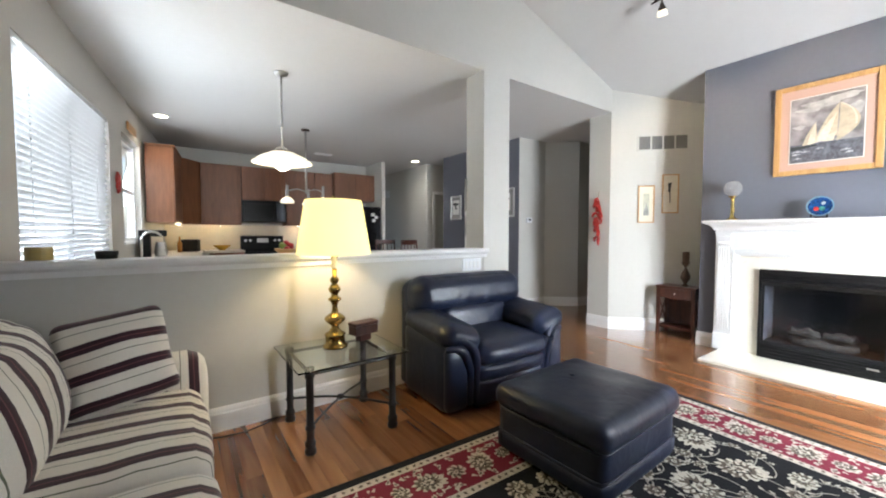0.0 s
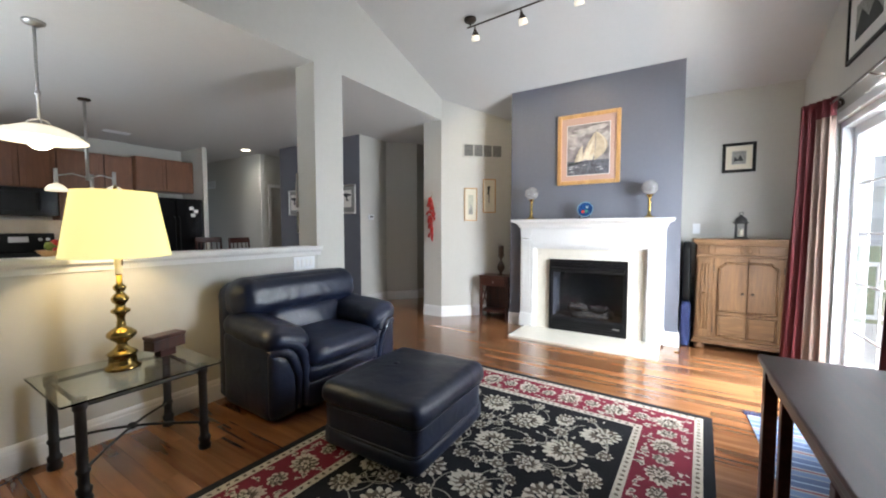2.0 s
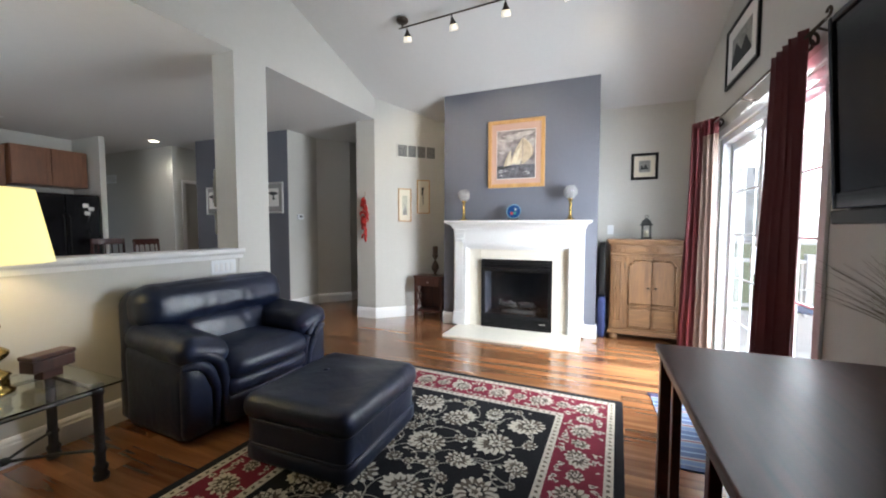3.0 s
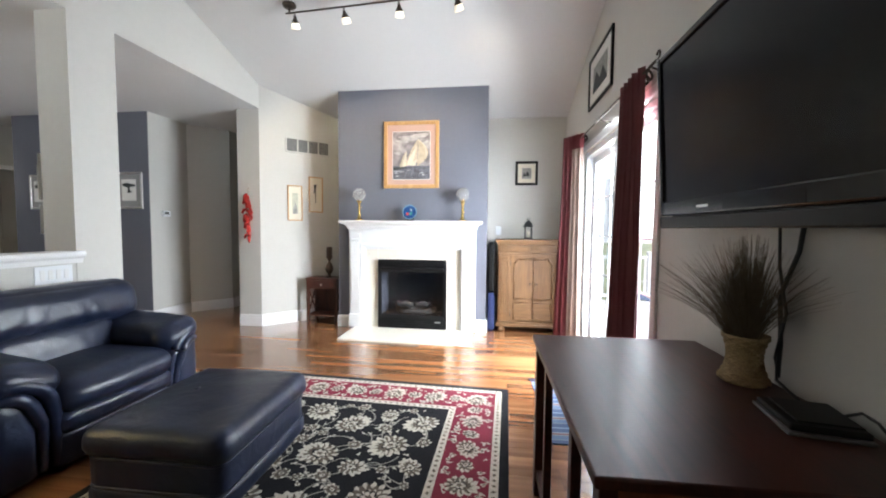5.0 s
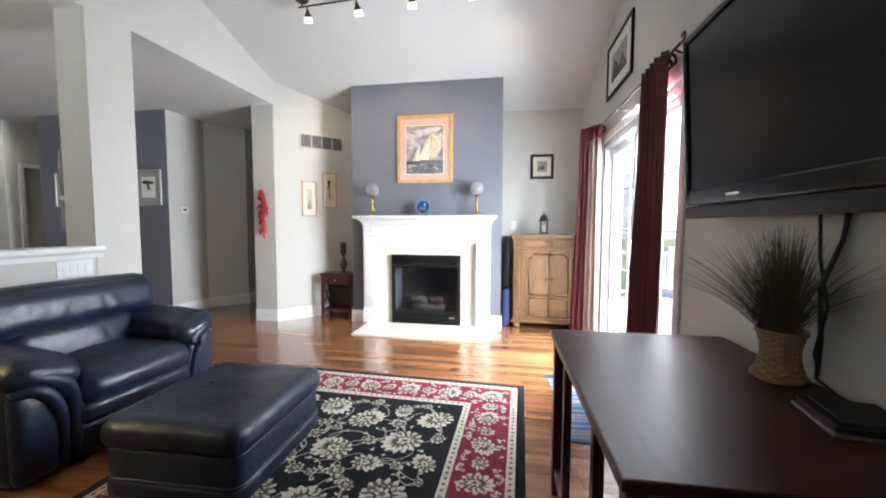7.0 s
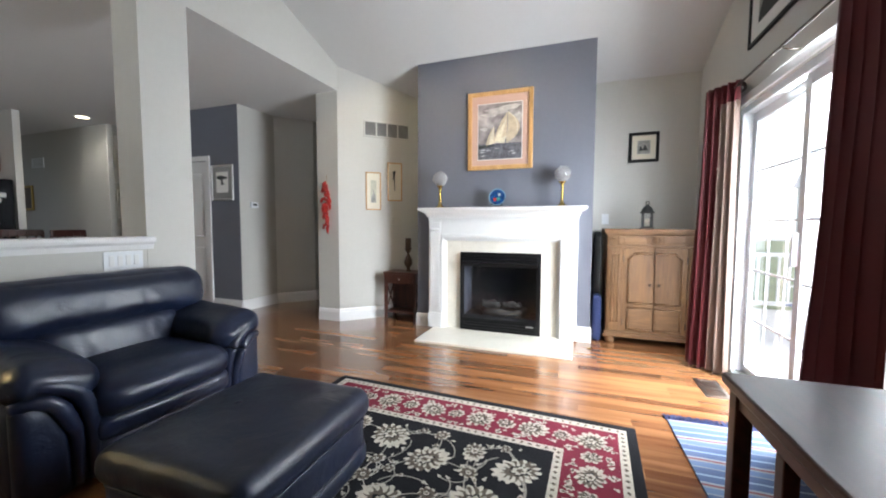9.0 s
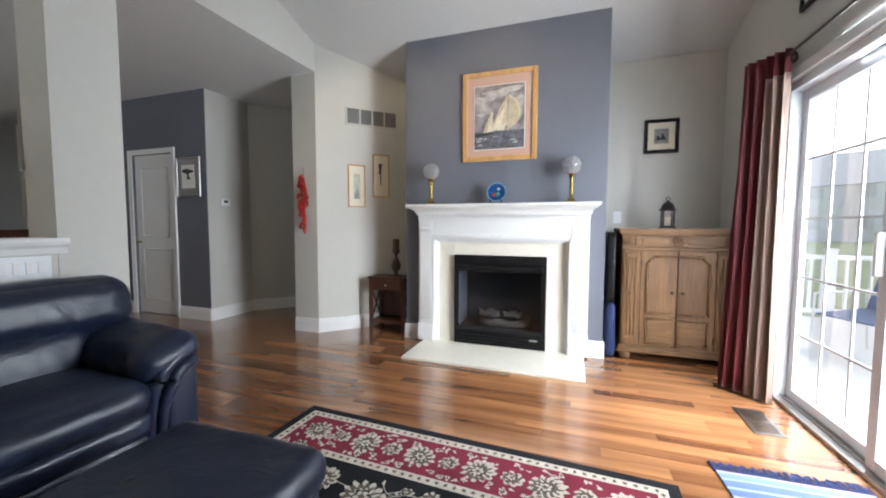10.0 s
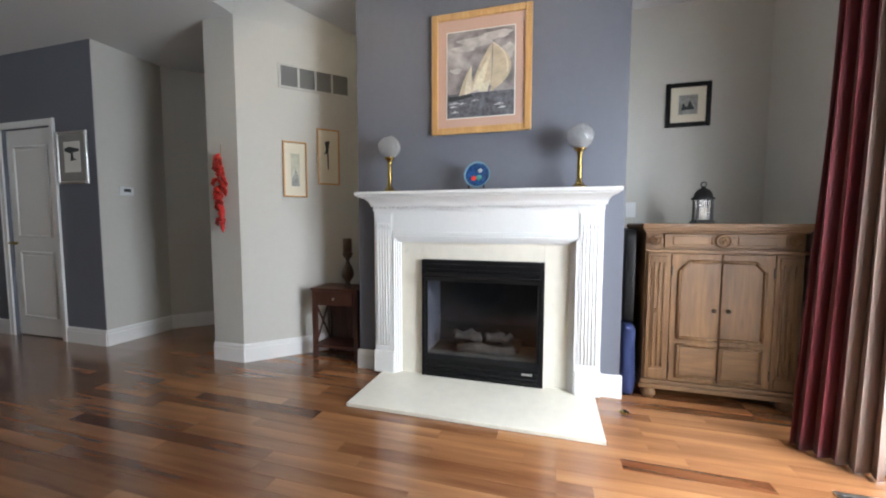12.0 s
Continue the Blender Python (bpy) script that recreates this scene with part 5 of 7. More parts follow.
# ---- pictures ----
def frame_parts(ob, w, h, fw, depth, mat_f, label=""):
    """Four mitred bars of a frame round the origin; the picture hangs facing -x, its back on x = 0."""
    for y0, y1, z0, z1 in ((-w / 2, -w / 2 + fw, -h / 2, h / 2), (w / 2 - fw, w / 2, -h / 2, h / 2), (-w / 2 + fw, w / 2 - fw, -h / 2, -h / 2 + fw), (-w / 2 + fw, w / 2 - fw, h / 2 - fw, h / 2)):
        part("frame_bar", boxes((-depth, -0.001, y0, y1, z0, z1), bevel=min(0.006, fw / 4)), mat_f, ob, label)


def sheet(name, ob, x, y0, y1, z0, z1, mt, label=""):
    return part(name, boxes((x, x + 0.003, y0, y1, z0, z1)), mt, ob, label)


def poly(name, ob, x, pts, mt, label=""):
    bm = bmesh.new()
    a = [bm.verts.new((x, y, z)) for y, z in pts]
    b = [bm.verts.new((x + 0.0015, y, z)) for y, z in pts]
    bm.faces.new(a)
    bm.faces.new(b[::-1])
    for i in range(len(pts)):
        j = (i + 1) % len(pts)
        bm.faces.new((a[i], a[j], b[j], b[i]))
    return part(name, bm, mt, ob, label)


sp = thing("sailing_picture", X_CHIM, 0.928, 2.157, 0, "honey wood framed print of a racing sailboat", "picture")
PW, PH = 0.685, 0.81
frame_parts(sp, PW, PH, 0.045, 0.028, M_OAKFRAME)
sheet("mat_board", sp, -0.014, -PW / 2 + 0.045, PW / 2 - 0.045, -PH / 2 + 0.045, PH / 2 - 0.045, M_MATPINK, "dusty rose mat board")
sheet("mat_bevel", sp, -0.0155, -0.236, 0.236, -0.302, 0.282, M_WHITEPAPER)
M_SKYPRINT = material("printed_stormy_sky", (0.30, 0.27, 0.27), 0.5, vary=0.75, scale=5, fine=11, coat=0.3)
M_SEAPRINT = material("printed_dark_sea", (0.115, 0.115, 0.135), 0.5, vary=0.8, scale=18, fine=40, coat=0.3)
M_SAILPRINT = material("printed_sail", (0.56, 0.46, 0.33), 0.5, vary=0.3, scale=6, fine=20, coat=0.3)
M_SAILLIGHT = material("printed_sail_light", (0.68, 0.62, 0.48), 0.5, vary=0.25, scale=8, coat=0.3)
M_FOAM = material("printed_foam", (0.42, 0.42, 0.44), 0.6, vary=0.6, scale=30, fine=60)
sheet("print_sky", sp, -0.0175, -0.230, 0.230, -0.14, 0.276, M_SKYPRINT, "grey clouded sky")
sheet("print_sea", sp, -0.0177, -0.230, 0.230, -0.296, -0.135, M_SEAPRINT, "dark choppy sea")


def arc(p, q, bow, n=8):
    (a, b), (c, d) = p, q
    return [(a + (c - a) * t - (d - b) * bow * 4 * t * (1 - t), b + (d - b) * t + (c - a) * bow * 4 * t * (1 - t)) for t in [i / n for i in range(n + 1)]]


poly("spinnaker", sp, -0.0192, arc((-0.085, 0.185), (-0.070, -0.140), -0.40, 16) + arc((-0.070, -0.140), (-0.085, 0.185), 0.02, 6)[1:-1], M_SAILPRINT, "tan full spinnaker")
poly("spinnaker_edge", sp, -0.0194, arc((-0.085, 0.185), (-0.190, -0.020), -0.16, 10) + arc((-0.178, -0.020), (-0.085, 0.178), 0.16, 10), M_SAILLIGHT, "sunlit sail edge")
poly("mainsail", sp, -0.0200, arc((-0.080, 0.180), (0.060, -0.125), 0.06) + arc((0.060, -0.125), (-0.075, -0.095), -0.10)[1:], M_SAILPRINT, "tan mainsail")
poly("headsail", sp, -0.0206, arc((-0.070, 0.10), (0.055, -0.125), 0.05) + [(-0.010, -0.115)], M_SAILLIGHT, "pale headsail")
poly("jib", sp, -0.0206, arc((0.060, 0.045), (0.145, -0.150), 0.05) + [(0.045, -0.130)], M_SAILPRINT)
poly("jib_light", sp, -0.0209, arc((0.060, 0.040), (0.110, -0.145), 0.04) + [(0.060, -0.135)], M_SAILLIGHT)
poly("staysail", sp, -0.0212, [(-0.070, -0.060), (0.005, -0.095), (0.015, -0.130), (-0.050, -0.135)], M_SAILLIGHT)
poly("hull", sp, -0.0208, [(0.225, -0.150), (0.16, -0.152), (0.06, -0.145), (0.045, -0.160), (0.14, -0.175), (0.225, -0.185)], M_INK, "dark yacht hull")
M_CLOUD = material("printed_cloud", (0.46, 0.43, 0.42), 0.5, vary=0.35, scale=9, fine=22, coat=0.3)
for yk, zk, wk, hk in ((0.02, 0.205, 0.13, 0.030), (-0.12, 0.235, 0.09, 0.024), (0.11, 0.165, 0.09, 0.020), (-0.185, 0.12, 0.04, 0.05), (0.17, 0.02, 0.04, 0.018)):
    poly("cloud", sp, -0.0182, [(yk + wk * math.cos(a) * (1 + 0.18 * math.sin(5 * a)), zk + hk * math.sin(a) * (1 + 0.25 * math.sin(3 * a + 1))) for a in [i * 0.2618 for i in range(24)]], M_CLOUD, "pale cloud bank")
for k in range(7):
    yk, zk = rnd.uniform(-0.17, 0.19), rnd.uniform(-0.27, -0.18)
    poly("wave_crest", sp, -0.0204 - 0.0001 * k, [(yk - rnd.uniform(0.02, 0.05), zk), (yk, zk + 0.010), (yk + rnd.uniform(0.02, 0.05), zk - 0.004), (yk, zk - 0.006)], M_FOAM)

sf = thing("small_framed_print", X_FIRE, -0.512, 2.013, 0, "small black framed sepia ship print", "picture")
frame_parts(sf, 0.295, 0.32, 0.032, 0.022, M_BLACKPAINT)
sheet("mat_board", sf, -0.011, -0.116, 0.116, -0.128, 0.128, M_PAPER, "ivory mat board")
sheet("print", sf, -0.0125, -0.062, 0.062, -0.07, 0.07, M_GREYINK, "faint grey ship drawing")
poly("ship_shape", sf, -0.0145, [(-0.04, -0.035), (-0.01, 0.03), (0.01, -0.02), (0.035, 0.015), (0.045, -0.04)], M_INK)

for nm, s_along, z0, z1, w, mt in (("tall_print_low", 0.347, 1.35, 1.812, 0.19, 0), ("tall_print_high", 0.622, 1.466, 1.944, 0.19, 1)):
    cx, cy = 4.83 + (s_along + 0.075) * 0.7071, 2.823 - (s_along + 0.075) * 0.7071
    pt = thing("framed_print", cx, cy, (z0 + z1) / 2, 0, "narrow honey wood framed ink print on ivory paper" if mt == 0 else "narrow honey wood framed dark branch print", "picture")
    pt.matrix_world = pose(cx, cy, (z0 + z1) / 2, 0, 0, 45)
    h = z1 - z0
    frame_parts(pt, w, h, 0.014, 0.02, M_OAKFRAME)
    sheet("paper", pt, -0.010, -w / 2 + 0.013, w / 2 - 0.013, -h / 2 + 0.013, h / 2 - 0.013, M_PAPER, "ivory paper")
    if mt == 0:
        sheet("wash", pt, -0.012, -0.035, 0.035, -0.14, 0.13, material("pale_green_wash", (0.52, 0.52, 0.42), 0.8, vary=0.2, scale=12), "pale green wash")
        poly("ink_figure", pt, -0.0135, [(-0.03, -0.14), (-0.02, -0.05), (0.0, 0.01), (0.012, -0.05), (0.03, -0.08), (0.028, -0.14)], M_GREYINK)
    else:
        poly("ink_branch", pt, -0.012, [(-0.012, 0.14), (0.03, 0.13), (0.022, 0.06), (0.035, 0.02), (0.012, 0.03), (0.008, -0.11), (-0.002, -0.10), (0.0, 0.05)], M_INK)

# return grille on the angled wall
gx, gy = 4.83 + 0.602 * 0.7071, 2.823 - 0.602 * 0.7071
vg = thing("return_air_grille", gx, gy, 2.335, 0, "white return air grille with four louvred bays", "vent")
vg.matrix_world = pose(gx, gy, 2.335, 0, 0, 45)
VW, VH = 0.59, 0.20
frame_parts(vg, VW, VH, 0.022, 0.012, M_WALL)
M_GRILLE = material("grille_grey", (0.24, 0.24, 0.235), 0.6, vary=0.15)
sheet("dark_back", vg, -0.003, -VW / 2 + 0.02, VW / 2 - 0.02, -VH / 2 + 0.02, VH / 2 - 0.02, material("duct_shadow_grey", (0.10, 0.10, 0.10), 0.9))
for k in (1, 2, 3):
    yk = -VW / 2 + 0.022 + (VW - 0.044) * k / 4
    part("divider", boxes((-0.011, -0.003, yk - 0.008, yk + 0.008, -VH / 2 + 0.02, VH / 2 - 0.02)), M_WALL, vg)
for k in range(13):
    zk = -VH / 2 + 0.03 + k * (VH - 0.06) / 12
    part("louvre", extrude_xz([(-0.0075, zk - 0.003), (-0.007, zk - 0.004), (-0.004, zk + 0.002), (-0.0045, zk + 0.003)], -VW / 2 + 0.02, VW / 2 - 0.02), M_GRILLE, vg)

# hanging string of red chillies on the pier
ch = thing("chilli_ristra", 4.82, 2.975, 1.70, 0, "hanging string of dried red chilli peppers", "ristra")
part("cord", tube([(0.0, 0, 0.06), (-0.004, 0, 0.0), (-0.010, 0, -0.55)], 0.003, 6), M_WICKER, ch)
part("nail", tube([(0.008, 0, 0.06), (-0.01, 0, 0.062)], 0.003, 6), M_PEWTER, ch)
rr_ = random.Random(3)
for k in range(34):
    z = -0.02 - 0.53 * k / 34
    a = rr_.uniform(0, 6.28)
    sp_ = 0.066 * (0.55 + 0.45 * math.sin(math.pi * min(1, k / 22)))
    ox, oy = -0.018 - abs(math.cos(a)) * 0.02, math.sin(a) * sp_
    L = rr_.uniform(0.07, 0.11)
    pts = [(-0.010, oy * 0.25, z), (ox - 0.01, oy * 0.7, z - L * 0.3), (ox - 0.008, oy, z - L * 0.7), (ox, oy * 0.9, z - L)]
    part("pepper", tube(pts, [0.008, 0.020, 0.016, 0.003], 8), M_RED, ch, smooth=True)

# pictures on the slate wall, thermostat, plates
for yc, zc, w, h in ((4.63, 1.72, 0.40, 0.475), (5.972, 1.706, 0.34, 0.46)):
    fp2 = thing("silver_framed_photo", 4.80, yc, zc, 0, "silver framed black and white photograph", "picture", "hall photographs")
    frame_parts(fp2, w, h, 0.028, 0.02, M_PEWTER)
    sheet("mat_board", fp2, -0.010, -w / 2 + 0.026, w / 2 - 0.026, -h / 2 + 0.026, h / 2 - 0.026, M_GREYMAT, "grey mat board")
    sheet("photo", fp2, -0.012, -0.105, 0.105, -0.13, 0.145, M_WHITEPAPER, "pale photograph")
    poly("dark_shape", fp2, -0.0135, [(0.095, 0.085), (0.03, 0.10), (-0.095, 0.075), (-0.095, 0.055), (-0.015, 0.045), (-0.02, -0.005), (-0.06, -0.02), (0.02, -0.03), (0.012, 0.035), (0.09, 0.06)], M_INK)
th = thing("thermostat", 5.02, 4.331, 1.43, 0, "white wall thermostat with small display", "thermostat")
part("case", boxes((-0.06, 0.06, -0.024, 0.001, -0.04, 0.04), bevel=0.006), M_VINYL, th)
part("display", boxes((-0.03, 0.03, -0.026, -0.023, -0.008, 0.022)), M_INK, th)
for nm, x, y, z, rz in (("light_switch", X_FIRE, -0.15, 1.24, 0), ("wall_outlet", 4.80, 5.89, 0.40, 0)):
    ws = thing(nm, x, y, z, rz, "white wall switch plate" if nm == "light_switch" else "white wall outlet with plugged cable", "switch" if nm == "light_switch" else "outlet")
    part("plate", boxes((-0.006, -0.0005, -0.036, 0.036, -0.058, 0.058), bevel=0.002), M_VINYL, ws)
    part("toggle" if nm == "light_switch" else "plug", boxes((-0.016 if nm == "light_switch" else -0.035, -0.006, -0.009, 0.009, -0.016, 0.016), bevel=0.002), M_VINYL, ws)

# ---- side table and vase ----
st = thing("side_table", 5.195, 2.135, 0.0, 0, "dark cherry side table with drawer and crossed sides", "side table")
SW, SDp, SH = 0.42, 0.26, 0.60
part("tabletop", boxes((-SDp / 2 - 0.01, SDp / 2 + 0.01, -SW / 2 - 0.01, SW / 2 + 0.01, SH - 0.022, SH), bevel=0.004), M_CHERRYWOOD, st)
for sx in (-1, 1):
    for sy in (-1, 1):
        part("leg", boxes((sx * SDp / 2, sx * (SDp / 2 - 0.035), sy * SW / 2, sy * (SW / 2 - 0.035), 0, SH - 0.022), bevel=0.002), M_CHERRYWOOD, st)
part("drawer_case", boxes((-SDp / 2 + 0.006, SDp / 2 - 0.006, -SW / 2 + 0.006, SW / 2 - 0.006, SH - 0.145, SH - 0.022)), M_CHERRYWOOD, st)
dr = part("drawer_front", boxes((-SDp / 2 - 0.006, -SDp / 2 + 0.006, -SW / 2 + 0.04, SW / 2 - 0.04, SH - 0.138, SH - 0.03), bevel=0.003), M_CHERRYWOOD, st)
part("knob", lathe([(0.0, 0), (0.006, 0), (0.010, 0.012), (0.0, 0.018)], 12), M_PEWTER, dr, "small steel knob").matrix_local = pose(-SDp / 2 - 0.006, 0, SH - 0.085, 0, -90, 0)
part("lower_shelf", boxes((-SDp / 2 + 0.004, SDp / 2 - 0.004, -SW / 2 + 0.004, SW / 2 - 0.004, 0.10, 0.118)), M_CHERRYWOOD, st)
for s in (-1, 1):
    for d in (-1, 1):
        bm = tube([(-SDp / 2 + 0.03, s * (SW / 2 - 0.018 + 0.003 * d), 0.12 if d > 0 else SH - 0.15), (SDp / 2 - 0.03, s * (SW / 2 - 0.018 + 0.003 * d), SH - 0.15 if d > 0 else 0.12)], 0.010, 6)
        part("cross_bar", bm, M_CHERRYWOOD, st)
part("back_panel", boxes((SDp / 2 - 0.02, SDp / 2 - 0.01, -SW / 2 + 0.03, SW / 2 - 0.03, 0.12, SH - 0.15)), M_CHERRYWOOD, st)
va = thing("candle_holder", 5.20, 2.085, SH, 0, "dark carved wooden candle holder with brown candle", "candle holder")
M_CARVED = material("carved_dark_wood", (0.055, 0.028, 0.016), 0.3, vary=0.6, scale=30, fine=70, coat=0.3)
part("holder", lathe([(0.0, 0), (0.036, 0), (0.036, 0.012), (0.018, 0.022), (0.020, 0.04), (0.048, 0.085), (0.052, 0.12), (0.040, 0.16), (0.016, 0.205), (0.014, 0.225), (0.030, 0.245), (0.046, 0.28), (0.040, 0.285), (0.0, 0.285)], 22), M_CARVED, va, smooth=True)
part("candle", lathe([(0.0, 0.285), (0.037, 0.285), (0.037, 0.40), (0.03, 0.405), (0.0, 0.40)], 18), material("brown_wax", (0.06, 0.03, 0.018), 0.5, vary=0.2), va, "brown pillar candle", smooth=True)

# ---- pine cabinet beside the chimney ----
pcab = thing("pine_cabinet", 5.06, -0.562, 0.0, 0, "carved pine cabinet with panelled doors and bun feet", "cabinet")
CW, CD, CH = 0.835, 0.50, 1.135
part("body", boxes((0.012, CD, -CW / 2, CW / 2, 0.07, 1.085)), M_PINE, pcab)
for sx in (0.03, CD - 0.05):
    for sy in (-1, 1):
        part("bun_foot", lathe([(0.0, 0), (0.03, 0), (0.045, 0.02), (0.045, 0.04), (0.032, 0.058), (0.036, 0.072), (0.0, 0.072)], 18, cx=sx, cy=sy * (CW / 2 - 0.045)), M_PINE, pcab, smooth=True)
part("base_moulding", boxes((-0.022, CD, -CW / 2 - 0.022, CW / 2 + 0.022, 0.070, 0.100), (-0.012, CD, -CW / 2 - 0.012, CW / 2 + 0.012, 0.100, 0.125), bevel=0.006), M_PINE_H, pcab)
part("cornice", boxes((-0.012, CD, -CW / 2 - 0.012, CW / 2 + 0.012, 1.075, 1.090), (-0.024, CD, -CW / 2 - 0.024, CW / 2 + 0.024, 1.088, 1.108), (-0.034, CD, -CW / 2 - 0.032, CW / 2 + 0.032, 1.106, 1.135), bevel=0.006), M_PINE_H, pcab)
part("waist_moulding", boxes((-0.022, 0.02, -CW / 2 - 0.008, CW / 2 + 0.008, 0.952, 0.974), bevel=0.005), M_PINE_H, pcab)
part("frieze_drawer", boxes((-0.004, 0.012, -CW / 2 + 0.10, CW / 2 - 0.10, 0.985, 1.070), bevel=0.004), M_PINE_H, pcab)
for y0, y1 in ((0.075, 0.27), (-0.27, -0.075)):
    part("frieze_panel", boxes((-0.009, 0.0, y0, y1, 1.002, 1.055), bevel=0.004), M_PINE_H, pcab)


def rosette(y, z, r, parent, name="rosette"):
    bm = lathe([(r, 0), (r * 0.97, 0.018), (r * 0.84, 0.020), (r * 0.74, 0.008), (r * 0.60, 0.008), (r * 0.50, 0.022), (r * 0.40, 0.022), (r * 0.34, 0.012), (r * 0.24, 0.030), (0, 0.034)], 22)
    bmesh.ops.rotate(bm, cent=(0, 0, 0), matrix=Matrix.Rotation(radians(-90), 3, "Y"), verts=bm.verts[:])
    bmesh.ops.translate(bm, vec=(-0.003, y, z), verts=bm.verts[:])
    return part(name, bm, M_PINE, parent, "carved turned rosette", smooth=True)


rosette(0.0, 1.028, 0.043, pcab)
for s in (-1, 1):
    part("carved_leaf", boxes((-0.009, 0.0, s * 0.042, s * 0.062, 1.005, 1.052), bevel=0.006), M_PINE_H, pcab)
for s in (-1, 1):
    rosette(s * (CW / 2 - 0.052), 1.028, 0.031, pcab)
    for o in (0.088, 0.016):
        part("carved_leaf", boxes((-0.007, 0.004, s * (CW / 2 - o - 0.008), s * (CW / 2 - o + 0.008), 1.008, 1.048), bevel=0.004), M_PINE_H, pcab)
    ya, yb = sorted((s * (CW / 2 - 0.012), s * (CW / 2 - 0.142)))
    colm = part("side_column", boxes((-0.004, 0.012, ya, yb, 0.13, 0.948), bevel=0.003), M_PINE, pcab)
    part("column_panel", boxes((-0.010, 0.0, ya + 0.022, yb - 0.022, 0.19, 0.915), bevel=0.005), M_PINE, colm)
    for k in range(3):
        yk = ya + 0.038 + k * (yb - ya - 0.076) / 2
        part("reed", tube([(-0.010, yk, 0.22), (-0.010, yk, 0.89)], 0.006, 8), M_PINE, colm, smooth=True)
    for z0, z1 in ((0.14, 0.20), (0.86, 0.93)):
        part("plinth_block", boxes((-0.013, 0.0, ya + 0.016, yb - 0.016, z0, z1), bevel=0.004), M_PINE, colm)
    rosette(s * (CW / 2 - 0.068), 0.575, 0.020, colm, "column_knob")
    y0, y1 = sorted((s * 0.004, s * 0.272))
    dr = part("door", boxes((-0.006, 0.012, y0, y1, 0.135, 0.945), bevel=0.003), M_PINE, pcab)
    yo, yi = s * 0.225, s * 0.006
    zt, zb, cut = 0.90, 0.415, 0.055
    line = [(yi, zb), (yo, zb), (yo, zt - cut), (yo - s * cut, zt), (yi, zt)]
    for (a, b), (c, d) in zip(line, line[1:]):
        part("panel_bead", tube([(-0.010, a, b), (-0.010, c, d)], 0.011, 8), M_PINE, dr, smooth=True)
    line = [(yi, 0.16), (yo, 0.16), (yo, 0.37), (yi, 0.37)]
    for (a, b), (c, d) in zip(line, line[1:]):
        part("panel_bead", tube([(-0.009, a, b), (-0.009, c, d)], 0.009, 8), M_PINE, dr, smooth=True)
    part("lower_panel", boxes((-0.010, -0.004, min(yi, yo) + 0.014, max(yi, yo) - 0.014, 0.175, 0.355), bevel=0.004), M_PINE_H, dr)
    bm = lathe([(0.0, 0.0), (0.006, 0.0), (0.006, 0.012), (0.013, 0.020), (0.011, 0.028), (0.0, 0.031)], 14)
    part("knob", bm, M_BRONZE, dr, "dark metal knob", smooth=True).matrix_local = pose(-0.006, s * 0.038, 0.60, 0, -90, 0)
    for z in (0.22, 0.84):
        part("hinge", tube([(-0.008, s * 0.268, z - 0.03), (-0.008, s * 0.268, z + 0.03)], 0.005, 8), M_BRONZE, dr)

ln = thing("lantern", 5.27, -0.515, CH, 0, "dark metal lantern with domed top and glass sides", "lantern")
part("base", boxes((-0.058, 0.058, -0.058, 0.058, 0, 0.014), (-0.050, 0.050, -0.050, 0.050, 0.014, 0.024), bevel=0.003), M_BLACK, ln)
for sx in (-1, 1):
    for sy in (-1, 1):
        part("post", boxes((sx * 0.046, sx * 0.034, sy * 0.046, sy * 0.034, 0.024, 0.158)), M_BLACK, ln)
part("roof", lathe([(0.066, 0.156), (0.068, 0.166), (0.054, 0.176), (0.050, 0.195), (0.036, 0.218), (0.014, 0.232), (0.010, 0.240), (0.0, 0.241)], 16), M_BLACK, ln, smooth=True)
bm = bmesh.new()
tube([(0, 0.016 * math.cos(a), 0.256 + 0.016 * math.sin(a)) for a in [i * 0.5236 for i in range(13)]], 0.0035, 6, bm)
part("ring", bm, M_BLACK, ln, smooth=True)
for k, a in enumerate((0, 90, 180, 270)):
    part("pane", boxes((-0.041, -0.038, -0.034, 0.034, 0.026, 0.156)), M_THINGLASS, ln).matrix_local = pose(0, 0, 0, 0, 0, a)
part("candle", lathe([(0, 0.024), (0.024, 0.024), (0.024, 0.10), (0, 0.10)], 14), M_PAPER, ln, "ivory candle", smooth=True)

bag = thing("folded_chair_bag", 5.25, -0.062, 0.0, 0, "navy cloth bag standing in gap beside cabinet", "bag")
soft_part("lower_bag", (0.0, 0.0, 0.24), (0.40, 0.085, 0.47), M_BLUECLOTH, bag, 0.035, 7, (0, 0.006, 0), 0.012, 55)
soft_part("upper_case", (0.03, 0.0, 0.79), (0.36, 0.075, 0.62), M_BLACKPAINT, bag, 0.02, 5, (0, 0.004, 0), 0.004, 56, label="black upper case")

# ---- console under the television ----
co = thing("console_table", 1.73, -0.635, 0.0, 0.8, "espresso wood console table with open front", "console table")
QX, QY, QZ = 0.525, 0.365, 0.76
part("tabletop", boxes((-QX, QX, -QY, QY, QZ - 0.028, QZ), bevel=0.006), M_DARKWOOD, co)
for sx in (-1, 1):
    for sy in (-1, 1):
        part("leg", boxes((sx * (QX - 0.02), sx * (QX - 0.065), sy * (QY - 0.015), sy * (QY - 0.055), 0, QZ - 0.028), bevel=0.003), M_DARKWOOD, co)
part("front_rail", boxes((-QX + 0.065, QX - 0.065, QY - 0.045, QY - 0.022, QZ - 0.075, QZ - 0.028)), M_DARKWOOD, co)
